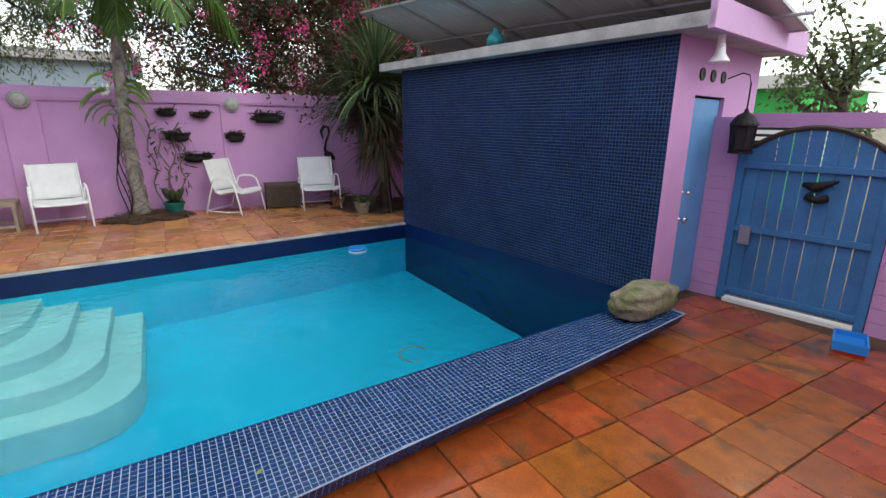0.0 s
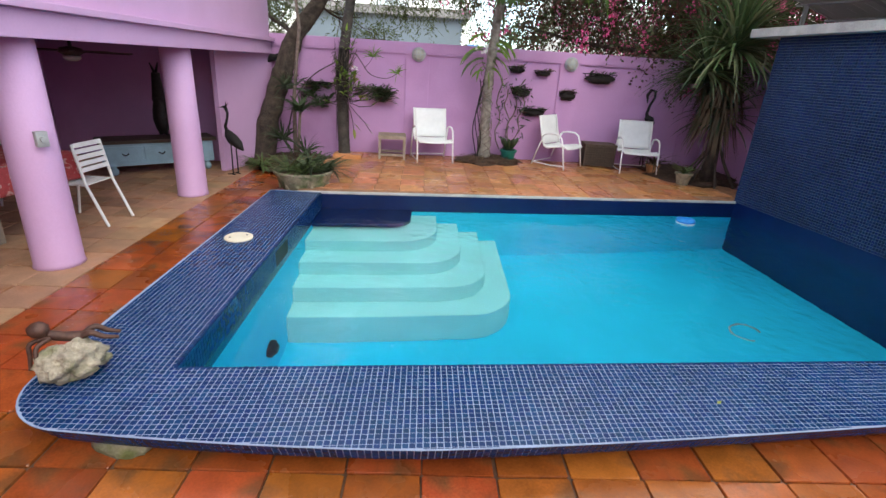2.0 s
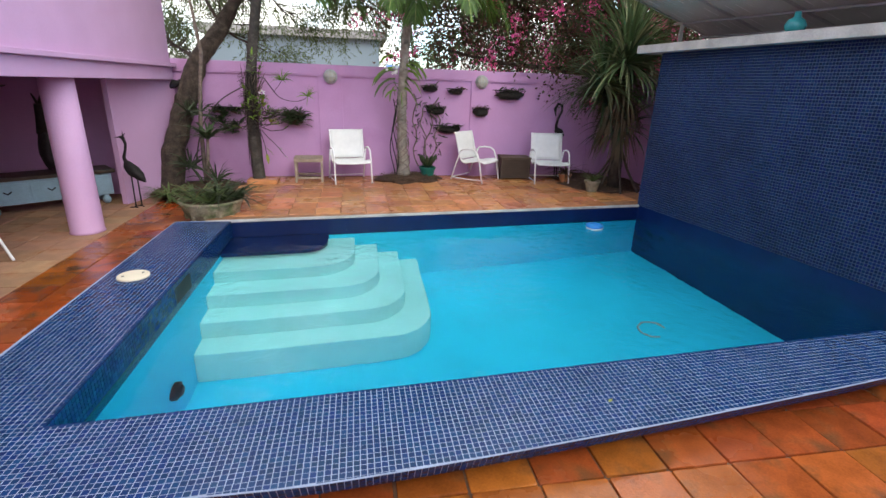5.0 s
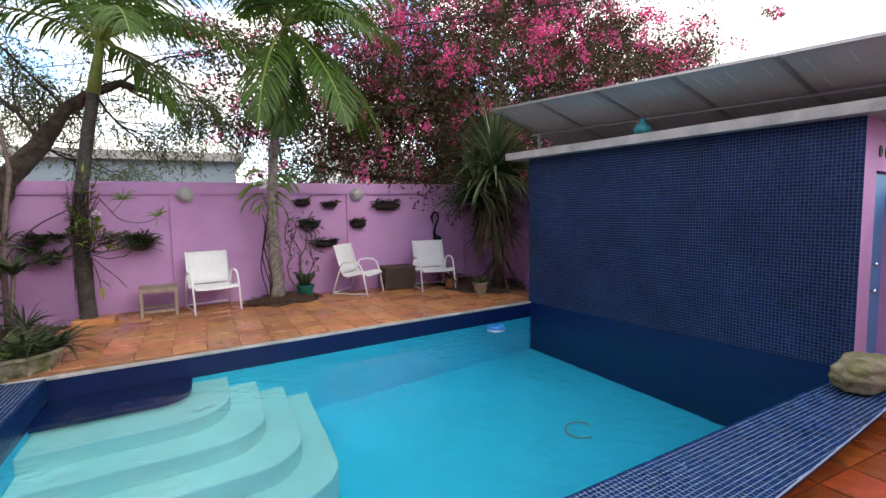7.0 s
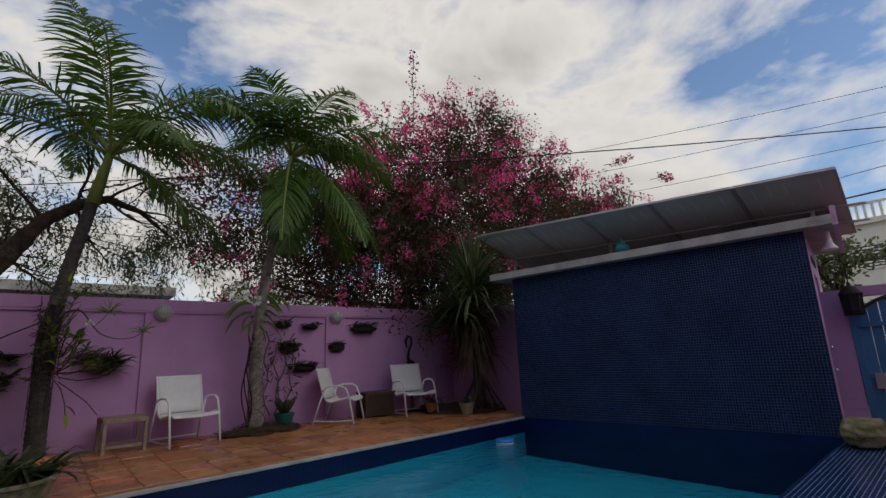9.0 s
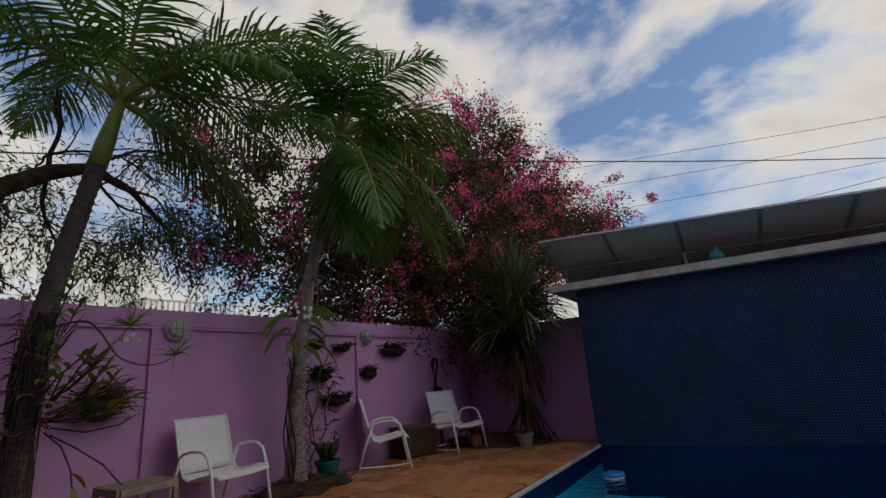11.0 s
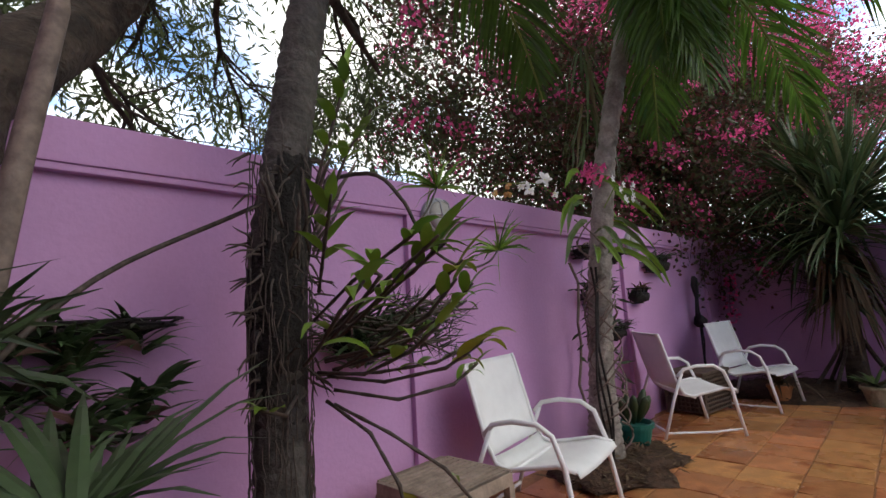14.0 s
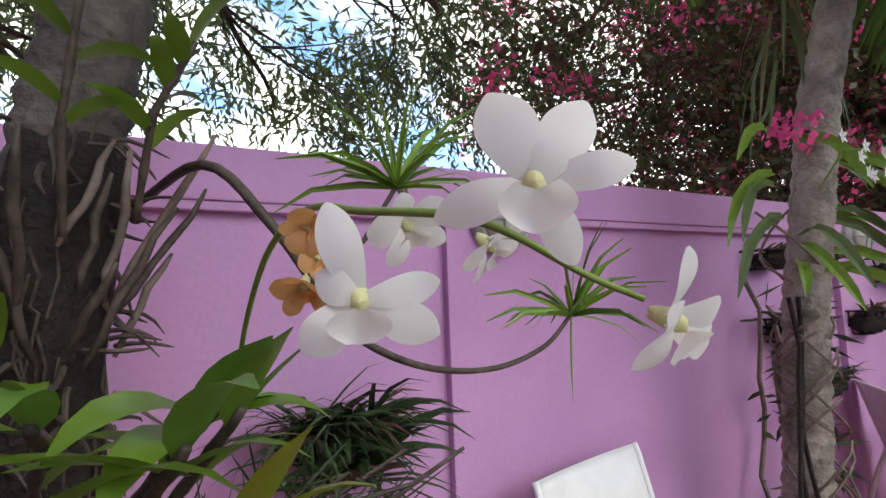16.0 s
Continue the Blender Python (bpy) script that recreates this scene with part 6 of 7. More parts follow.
for p, n, L in (((1.39, -0.16, 1.83), 34, 0.2), ((1.78, -0.13, 1.59), 30, 0.19), ((-0.18, -0.1, 0.4), 40, 0.4), ((0.02, 0.02, 1.25), 30, 0.35), ((-0.1, -0.15, 1.3), 26, 0.32), ((0.25, -0.3, 0.2), 34, 0.5)):
    m = MB()
    spiky_head(m, p, n, L, 0.013 if L < 0.3 else 0.026)
    part("leaf_head", m, L_ORCHID if L < 0.3 else L_DARK, th, "spiky rosette of narrow leaves")

# ---- the corner screw pine beside the shed ----
pd = thing("screw_pine", (6.25, 5.75, 0.0), "large screw pine with long arching strap leaves", "screw pine")
PDO = Vector((6.25, 5.75, 0))
part("trunk", MB().tube([(0, 0, 0), (-0.03, 0, 0.7), (-0.08, 0.02, 1.4), (-0.1, 0.0, 2.3)], [0.12, 0.1, 0.09, 0.08], 10), BARK, pd, smooth=True)
for a in range(7):
    q = a * 0.9
    part("prop_root", MB().tube([(0.45 * math.cos(q), 0.45 * math.sin(q), 0), (0.2 * math.cos(q), 0.2 * math.sin(q), 0.4), (0.02, 0, 0.8)], 0.02, 6), BARK, pd)
# The two lowest crowns use the darker leaf and fill in below.
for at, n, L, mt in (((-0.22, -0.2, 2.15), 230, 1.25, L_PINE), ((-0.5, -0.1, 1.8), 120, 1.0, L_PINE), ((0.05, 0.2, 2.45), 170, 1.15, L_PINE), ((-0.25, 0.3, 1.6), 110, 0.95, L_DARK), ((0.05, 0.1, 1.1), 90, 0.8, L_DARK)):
    m = MB()
    for k in range(n):
        az = rng.uniform(0, 6.28)
        el = rng.uniform(-0.45, 1.45)
        d = Vector((math.cos(az) * math.cos(el), math.sin(az) * math.cos(el), math.sin(el)))
        p = Vector(at) + d * 0.05
        l_ = L * rng.uniform(0.65, 1.15)
        sag = rng.uniform(0.4, 1.1)
        pts = [p.copy()]
        for s in range(7):
            d = (d + Vector((0, 0, -sag * (0.02 + 0.045 * s)))).normalized()
            p = p + d * l_ / 7
            pts.append(p.copy())
        for z in pts:
            wx = z.x + PDO.x
            if wx > 5.98 and z.y + PDO.y < 4.75:
                z.y = 4.75 - PDO.y
        m.blade(pts, [0.04, 0.052, 0.05, 0.044, 0.036, 0.026, 0.015, 0.002], d.cross(Vector((-math.sin(az), math.cos(az), 0))), 0.45)
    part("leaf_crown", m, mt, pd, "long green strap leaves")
m = MB()
for k in range(110):
    az = rng.uniform(1.6, 5.9)
    p = Vector((-0.1, 0, rng.uniform(1.1, 1.9)))
    d = Vector((math.cos(az) * 0.35, math.sin(az) * 0.35, -1)).normalized()
    m.blade([p, p + d * 0.3 + Vector((math.cos(az), math.sin(az), 0.3)) * 0.18, p + d * 0.75 + Vector((math.cos(az), math.sin(az), 0)) * 0.2], [0.04, 0.04, 0.004], (math.cos(az), math.sin(az), 0), 0.3)
part("dead_skirt", m, L_DRY, pd, "hanging brown dead leaves")

# ---- bougainvillea over the wall ----
bg = thing("bougainvillea", (6.95, 7.75, -0.15), "huge bougainvillea bush covered in magenta flowers", "bougainvillea")
BO = Vector((6.95, 7.75, -0.15))
bm_, btips = MB(), []
for k in range(4):
    a = k * 1.6
    bm_ = MB()
    bm_.tube([(0.2 * math.cos(a), 0.2 * math.sin(a), 0), (0.35 * math.cos(a), 0.3 * math.sin(a), 1.2), (0.9 * math.cos(a), 0.6 * math.sin(a), 2.6), (1.6 * math.cos(a), 1.0 * math.sin(a), 4.0)], [0.1, 0.085, 0.06, 0.03], 8)
    part("stem", bm_, BARK, bg, "twisting brown stem", smooth=True)
bm_ = MB()
bm_.tube([(-0.2, -0.1, 1.6), (-1.2, -0.2, 2.25), (-2.6, 0.0, 2.35), (-3.8, 0.2, 2.6)], [0.06, 0.05, 0.04, 0.02], 7)
part("stem", bm_, BARK, bg, "twisting brown stem", smooth=True)
LOBES = [((0.3, -0.2, 4.5), (2.4, 1.6, 2.3), 290), ((-1.6, 0.2, 3.7), (1.7, 1.2, 1.6), 140), ((2.5, -1.3, 4.5), (1.5, 1.3, 1.0), 95), ((-3.1, 0.6, 3.2), (1.6, 0.9, 0.9), 42), ((-3.6, 0.6, 4.3), (1.9, 1.0, 1.4), 70), ((0.3, -0.6, 2.5), (1.5, 1.0, 1.0), 80), ((3.7, -2.2, 4.9), (0.9, 0.8, 0.4), 26), ((0.9, -0.6, 6.7), (1.3, 0.9, 0.8), 60), ((-1.2, 0.1, 5.7), (1.2, 0.9, 0.9), 50), ((2.2, -1.1, 5.7), (1.2, 0.9, 0.7), 40)]
leafs, pinks, twigs = MB(), MB(), MB()
for c, r, n in LOBES:
    for _ in range(int(n * 3.1)):
        d = rdir()
        q = rng.random() ** 0.4 * (1.12 if rng.random() < 0.25 else 1.0)
        p = Vector((c[0] + d.x * r[0] * q, c[1] + d.y * r[1] * q, c[2] + d.z * r[2] * q))
        outer_ = q > 0.72
        airy = outer_ and p.z > 4.7 and d.z > -0.1 and p.x > -2.6
        if airy and rng.random() < 0.45:
            continue
        # an arching twig carrying leaves and bract clusters
        v = (d + Vector((0, 0, 0.25)) + rdir() * 0.6).normalized()
        pts = [p.copy()]
        for s in range(5):
            v = (v + Vector((0, 0, -0.14)) + rdir() * 0.2).normalized()
            pts.append(pts[-1] + v * 0.13)
        twigs.tube(pts, [0.007, 0.006, 0.005, 0.004, 0.003, 0.002], 4, False)
        for z in pts:
            for k in range(12 if not outer_ else (2 if airy else 6)):
                ld = rdir()
                leafs.leaf(z + rdir() * 0.16, ld, ld.cross(rdir()).normalized(), rng.uniform(0.05, 0.095), 0.045)
        if rng.random() < (0.9 if airy else (0.66 if p.z > 4.2 and p.x > -2.6 else 0.42 if p.x > -0.6 and p.z > 2.6 else 0.2) if outer_ else 0.07):
            for z in pts[rng.randint(1, 3):]:
                for k in range(rng.randint(9, 17)):
                    ld = rdir()
                    pinks.leaf(z + rdir() * 0.085, ld, ld.cross(rdir()).normalized(), rng.uniform(0.04, 0.065), 0.042)
for sx, sy, sz, L in ((-0.9, -0.3, 6.3, 2.2), (1.2, -0.9, 7.0, 0.8), (4.6, -3.2, 5.4, 0.9), (3.8, -2.4, 5.9, 0.8)):
    p, v = Vector((sx, sy, sz)), Vector((0.25, -0.1, 1)) if sz > 5.95 and sx < 3 else Vector((0.8, -0.5, 0.1))
    pts = [p.copy()]
    for s in range(8):
        v = (v + rdir() * 0.2).normalized()
        pts.append(pts[-1] + v * L / 8)
    twigs.tube(pts, 0.009, 4, False)
    for z in pts[3:]:
        for k in range(10):
            ld = rdir()
            leafs.leaf(z + rdir() * 0.1, ld, ld.cross(rdir()).normalized(), 0.08, 0.045)
    for z in pts[5:]:
        for k in range(16):
            ld = rdir()
            pinks.leaf(z + rdir() * 0.12, ld, ld.cross(rdir()).normalized(), 0.06, 0.045)
sprig = smooth_path([Vector(p) - BO for p in ((4.2, 7.75, 2.7), (3.3, 7.25, 2.5), (2.7, 6.85, 2.3), (2.3, 6.5, 2.12))])
twigs.tube(sprig, 0.006, 5, False)
for z in sprig[-6:]:
    for k in range(14):
        ld = rdir()
        pinks.leaf(z + rdir() * 0.06, ld, ld.cross(rdir()).normalized(), 0.045, 0.035)
tagged(part("twig_mass", twigs, BARK, bg), kind="stuff")
tagged(part("foliage", leafs, L_BOUG, bg, "small dull green and reddish leaves"), kind="stuff")
tagged(part("bract_mass", pinks, L_PINK, bg, "magenta papery bracts"), kind="stuff")

# ---- orchids on the first palm ----
oc = thing("orchid", (P1[0], P1[1], 0.0), "leafy dendrobium orchids with white flowers on palm trunk", "orchid")
OO = Vector((P1[0], P1[1], 0.0))
dk = MB()
rings = 46
for i in range(rings):
    t = i / (rings - 1)
    z = 0.70 + 1.12 * t
    cx = -0.03 + (0.05 * max(0, t - 0.6) / 0.4)
    swell = 0.076 + 0.026 * math.sin(math.pi * t) ** 0.75
    for j in range(30):
        a = 2 * math.pi * j / 30
        r = swell * (1 + 0.20 * noise.noise(Vector((math.cos(a) * 2.2, math.sin(a) * 2.2, z * 5))) + 0.06 * noise.noise(Vector((math.cos(a) * 7, math.sin(a) * 7, z * 3))))
        dk.v.append((cx + r * math.cos(a), 0.01 + r * math.sin(a), z))
    if i:
        k = (i - 1) * 30
        dk.f += [(k + j, k + (j + 1) % 30, k + 30 + (j + 1) % 30, k + 30 + j) for j in range(30)]
part("fibre_wrap", dk, DARKBARK, oc, "black fibrous wrap round trunk", smooth=True)
ro = MB()
for k in range(130):
    a = rng.uniform(0, 6.28)
    z = rng.uniform(0.5, 2.0)
    pts = []
    for s in range(6):
        aa = a + rng.uniform(-0.12, 0.12)
        r = 0.104 + rng.uniform(0.0, 0.01)
        pts.append((-0.03 + r * math.cos(aa), r * math.sin(aa), z - s * rng.uniform(0.03, 0.07)))
    ro.tube(pts, 0.0025, 5, False)
for k in range(110):
    a = rng.uniform(-3.6, 0.6)
    z = rng.uniform(0.95, 1.85)
    p = Vector((-0.02 + 0.11 * math.cos(a), 0.11 * math.sin(a), z))
    d = (Vector((math.cos(a), math.sin(a), rng.uniform(-0.8, 0.4))) + rdir() * 0.5).normalized()
    pts = [p]
    for s in range(4):
        d = (d + rdir() * 0.3 + Vector((0, 0, -0.15))).normalized()
        pts.append(pts[-1] + d * rng.uniform(0.012, 0.034))
    ro.tube(pts, [0.005, 0.0045, 0.004, 0.003, 0.001], 5, False)
tagged(part("root_mass", ro, CANE, oc, "tangled dark aerial roots"), kind="stuff")


def leaf_blade(mb, p, d, L, w_, up=(0, 0, 1), droop=0.5):
    p, d = Vector(p), Vector(d).normalized()
    pts = [p.copy()]
    for s in range(6):
        d = (d + Vector((0, 0, -droop * 0.16 * (s + 0.5)))).normalized()
        p = p + d * L / 6
        pts.append(p.copy())
    mb.blade(pts, [w_ * 0.25, w_ * 0.8, w_, w_ * 0.95, w_ * 0.75, w_ * 0.42, 0.002], up, 0.22)


def cane(pts, leaves, L, w_, tip_only=False, mt=None):
    """A jointed cane with leaves in two ranks."""
    P = [Vector(p) - OO for p in pts]
    m = MB()
    den, rr = [], []
    for i in range(len(P) - 1):
        for k in range(6):
            den.append(P[i].lerp(P[i + 1], k / 6))
            rr.append(0.0058 + (0.0016 if k % 3 == 0 else 0))
    den.append(P[-1])
    rr.append(0.004)
    m.tube(den, rr, 7)
    c = part("cane", m, CANE, oc, "jointed dark cane", smooth=True)
    lv = MB()
    n = len(den)
    for k in range(leaves):
        t = (0.75 + 0.25 * k / max(1, leaves - 1)) if tip_only else (0.35 + 0.65 * k / max(1, leaves - 1))
        i = min(n - 2, int(t * (n - 1)))
        d = (den[i + 1] - den[i]).normalized()
        s = d.cross(Vector((0, 0, 1))).normalized() * (1 if k % 2 else -1)
        ld = (d * 0.7 + s * 0.75 + Vector((0, 0, 0.25)) + rdir() * 0.3).normalized()
        if k == leaves - 1:
            ld = (d + Vector((0, 0, 0.3))).normalized()
        leaf_blade(lv, den[i], ld, L * 1.2 * rng.uniform(0.75, 1.15), w_ * 0.95 * rng.uniform(0.8, 1.15), (rdir() * 0.3 + Vector((0, 0, 1))).normalized(), rng.uniform(0.1, 0.55))
    part("leaves", lv, mt or L_ORCHID, c, "broad green orchid leaves", smooth=True)


cane([(0.0, 6.40, 1.16), (0.06, 6.22, 1.22), (0.12, 6.02, 1.34), (0.17, 5.92, 1.43)], 6, 0.135, 0.042)
cane([(-0.02, 6.38, 1.1), (-0.05, 6.15, 1.2), (-0.06, 5.95, 1.32), (-0.07, 5.99, 1.34)], 4, 0.13, 0.042)
cane([(0.0, 6.40, 1.05), (0.1, 6.25, 1.08), (0.24, 6.12, 1.15), (0.36, 6.02, 1.24)], 8, 0.13, 0.04)
cane([(0.02, 6.40, 1.0), (0.15, 6.28, 1.0), (0.32, 6.16, 1.02), (0.44, 6.1, 1.07)], 6, 0.12, 0.036)
cane([(0.0, 6.38, 1.0), (0.1, 6.18, 0.98), (0.22, 6.0, 1.02), (0.3, 5.9, 1.10)], 6, 0.13, 0.045, True, L_YELLOW)
cane([(-0.05, 6.36, 1.02), (0.0, 6.15, 1.02), (0.06, 5.98, 1.09), (0.1, 5.88, 1.17)], 4, 0.15, 0.048)
cane([(-0.1, 6.36, 1.05), (-0.15, 6.16, 1.12), (-0.17, 6.0, 1.22), (-0.15, 5.9, 1.3)], 5, 0.14, 0.042)
cane([(0.0, 6.38, 1.14), (0.05, 6.15, 1.24), (0.1, 5.95, 1.36), (0.13, 5.86, 1.42)], 5, 0.13, 0.045)
cane([(0.0, 6.38, 1.1), (0.0, 6.12, 1.22), (0.02, 5.9, 1.36), (0.03, 5.79, 1.42)], 5, 0.14, 0.045)
cane([(0.02, 6.38, 1.02), (0.12, 6.15, 1.08), (0.2, 5.96, 1.2), (0.24, 5.87, 1.29)], 5, 0.12, 0.042, True)
cane([(-0.02, 6.36, 1.06), (0.03, 6.12, 1.1), (0.09, 5.92, 1.2), (0.12, 5.82, 1.3)], 5, 0.13, 0.044)
cane([(-0.04, 6.36, 1.3), (-0.1, 6.2, 1.45), (-0.14, 6.08, 1.58)], 7, 0.12, 0.042)
cane([(-0.06, 6.36, 1.62), (-0.05, 6.28, 1.78), (-0.02, 6.22, 1.95), (0.0, 6.2, 2.08)], 9, 0.12, 0.04)
cane([(0.03, 6.38, 1.66), (0.06, 6.3, 1.82), (0.12, 6.26, 1.93)], 7, 0.11, 0.036)
cane([(0.02, 6.38, 0.95), (0.2, 6.24, 0.9), (0.4, 6.16, 0.93), (0.5, 6.12, 1.0)], 4, 0.1, 0.03, True)
cane([(0.02, 6.38, 0.9), (0.14, 6.22, 0.8), (0.3, 6.12, 0.66), (0.42, 6.08, 0.5)], 2, 0.08, 0.025, True)
cane([(-0.02, 6.36, 0.92), (0.05, 6.2, 0.82), (0.1, 6.12, 0.66), (0.12, 6.1, 0.52)], 2, 0.14, 0.05, True, L_YELLOW)
cane([(-0.12, 6.38, 0.95), (-0.22, 6.25, 0.92), (-0.32, 6.2, 0.96)], 4, 0.1, 0.034, True)
cane([(-0.06, 6.36, 1.2), (-0.03, 6.15, 1.32), (0.02, 5.97, 1.41), (0.03, 5.9, 1.44)], 5, 0.12, 0.046)
cane([(0.0, 6.38, 1.15), (0.06, 6.2, 1.28), (0.12, 6.0, 1.39), (0.15, 5.93, 1.43)], 5, 0.11, 0.046, True)
cane([(0.0, 6.38, 1.0), (0.08, 6.15, 1.12), (0.14, 5.95, 1.28), (0.17, 5.84, 1.36)], 4, 0.12, 0.05, True, L_YELLOW)
for k in range(14):
    a = rng.uniform(-2.4, 0.2)
    p = Vector((-0.02 + 0.11 * math.cos(a), -0.02 + 0.12 * math.sin(a), rng.uniform(1.4, 1.62)))
    d = Vector((math.cos(a) * 0.28, math.sin(a) * 0.28, 1)) + rdir() * 0.25
    L = rng.uniform(0.16, 0.36)
    pts = [p + d * L * s / 5 + Vector((0, 0, -0.01 * s)) + rdir() * 0.006 for s in range(6)]
    part("old_cane", MB().tube(pts, [0.004, 0.007, 0.0065, 0.0075, 0.006, 0.003], 7), STEM if k % 4 == 0 else CANE, oc, smooth=True)
tl = thing("air_plant", (0.30, 6.18, 1.16), "bristly grey-green air plant clump beside orchids", "air plant")
m = MB()
for k in range(300):
    p = Vector((rng.uniform(-0.2, 0.13), rng.uniform(-0.07, 0.07), rng.uniform(-0.10, 0.10)))
    d = (rdir() + Vector((0.3, -0.3, 0.0))).normalized()
    m.blade([p, p + d * 0.04, p + d * 0.085], [0.004, 0.0045, 0.0008], rdir())
part("bristles", m, L_DARK, tl)
m = MB()
for k in range(24):
    p = Vector((rng.uniform(-0.34, -0.05), rng.uniform(-0.1, 0.12), rng.uniform(-0.06, 0.06)))
    m.tube([p, p + Vector((0.12, -0.03, rng.uniform(-0.04, 0.04))), p + Vector((0.26, -0.05, rng.uniform(-0.05, 0.08)))], [0.005, 0.005, 0.003], 5)
tagged(part("cane_mass", m, CANE, tl), kind="stuff")

# the flower spray
sp_ = thing("orchid_flower_spray", (0.17, 5.86, 1.50), "arching spray of white dendrobium flowers", "flower spray")
SO = Vector((0.17, 5.86, 1.50))
part("stalk", MB().tube(smooth_path([Vector(p) - SO for p in ((0.165, 5.93, 1.44), (0.168, 5.86, 1.50), (0.174, 5.76, 1.548), (0.184, 5.682, 1.563), (0.195, 5.629, 1.554), (0.204, 5.595, 1.548), (0.213, 5.58, 1.544), (0.223, 5.569, 1.537), (0.237, 5.559, 1.526), (0.248, 5.55, 1.519))]), ramp(0.0022, 0.0009, 46), 8), STALK, sp_, "green arching stalk", smooth=True)


OPEN = ((90, 0.052, 0.021), (22, 0.055, 0.034), (158, 0.055, 0.034), (-42, 0.052, 0.022), (-138, 0.052, 0.022))
NODDING = ((113, 0.056, 0.031), (56, 0.054, 0.027), (8, 0.05, 0.018), (194, 0.056, 0.022), (-66, 0.046, 0.019))
TWISTED = ((108, 0.06, 0.024), (8, 0.05, 0.02), (222, 0.046, 0.026), (-30, 0.056, 0.026), (150, 0.03, 0.02))


def flower(at, face, roll, s=1.0, mt=None, openness=1.0, form=OPEN):
    """Five petals and a lip."""
    f = part("flower", MB().blob((0, 0, 0), (0.0065 * s, 0.007 * s, 0.012 * s), 0.2, 3, 12), L_CREAM, sp_, "white orchid flower", smooth=True)
    f.matrix_local = Matrix.Translation(Vector(at) - SO) @ Vector(face).normalized().to_track_quat("Z", "Y").to_matrix().to_4x4() @ pose(0, 0, 0, 0, 0, roll)
    for k, (a, L, w_) in enumerate(form):
        a = radians(a)
        d = Vector((math.cos(a), math.sin(a), 0))
        pts, wd = [], []
        for i in range(9):
            t = i / 8
            pts.append(d * L * s * t * (0.55 + 0.45 * openness) + Vector((0, 0, (0.012 * t * (1 - openness) * 3 + 0.008 * math.sin(t * 3.0 + 0.5 * math.sin(k * 2.1 + roll)) + 0.006 * t * math.sin(k * 3.7 + roll) - 0.006 * t * t * openness) * s)))
            wd.append(w_ * 1.08 * s * (math.sin(math.pi * (0.06 + 0.88 * t ** 1.35)) ** 0.65))
        wd[-1] = 0.002
        pm = MB().blade(pts, wd, (0, 0, 1), -0.18)
        o = part("petal", pm, mt or L_FLOWER, f, "", smooth=True)
        sb_ = o.modifiers.new("round", "SUBSURF")
        sb_.levels = sb_.render_levels = 1
    lip = MB()
    for i in range(9):
        t = i / 8
        for j in range(7):
            q = j / 6 - 0.5
            w_ = 0.024 * s * (0.5 + 0.8 * math.sin(math.pi * min(1, t * 0.9 + 0.08)))
            lip.v.append((q * w_ * 1.2, (-0.004 - 0.022 * t) * s + 0.004 * s * abs(q), (0.012 - 0.004 * t + 0.012 * (2 * q) ** 2 * (1 - t * 0.6)) * s))
    for i in range(8):
        for j in range(6):
            a = i * 7 + j
            lip.f.append((a, a + 1, a + 8, a + 7))
    part("lip", lip, L_FLOWER if mt is None else mt, f, "white ruffled lip", smooth=True)


flower((0.214, 5.549, 1.547), (-0.55, -0.83, -0.05), 0, 0.46, None, 1.0, NODDING)
flower((0.180, 5.579, 1.522), (-0.3, -0.9, -0.2), 0, 0.43, None, 1.0, TWISTED)
flower((0.250, 5.545, 1.514), (0.3, -0.85, -0.35), 10, 0.42, None, 0.7, TWISTED)
flower((0.214, 5.634, 1.551), (0.1, -0.7, -0.5), 30, 0.42, None, 0.5)
flower((0.243, 5.621, 1.542), (0.5, -0.5, -0.6), 60, 0.40, None, 0.55)
flower((0.179, 5.656, 1.529), (-0.3, -0.6, -0.7), 10, 0.34, L_WILT, 0.25)
flower((0.180, 5.654, 1.552), (-0.2, -0.8, -0.5), 80, 0.30, L_WILT, 0.25)
flower((0.196, 5.72, 1.545), (0.1, -0.9, -0.2), 40, 0.32, L_WILT, 0.3)
# a second small white spray near the other palm
sq = thing("small_orchid_spray", (2.22, 6.30, 1.98), "small white orchid flowers near second palm", "flower spray")
part("stalk", MB().tube([(0.1, 0.2, -0.1), (0.06, 0.08, 0.03), (0, 0, 0), (-0.08, -0.04, -0.06)], 0.004, 6), STALK, sq)
m = MB()
for k in range(9):
    c = Vector((rng.uniform(-0.1, 0.08), rng.uniform(-0.06, 0.02), rng.uniform(-0.1, 0.05)))
    for q in range(5):
        a = q * 1.257 + k
        m.leaf(c, (math.cos(a), -0.2, math.sin(a)), (-math.sin(a), 0, math.cos(a)), 0.032, 0.018)
tagged(part("blossom_mass", m, L_FLOWER, sq), kind="stuff")

# arched palm frond tips inside the covered patio: a potted palm
ip = thing("indoor_palm", (-3.9, 3.2, PZ), "potted palm in covered patio", "potted plant")
part("pot", MB().lathe([(0.14, 0), (0.18, 0.3), (0.2, 0.3), (0.2, 0.34), (0, 0.32)], 20), POTCLAY, ip)
m = MB()
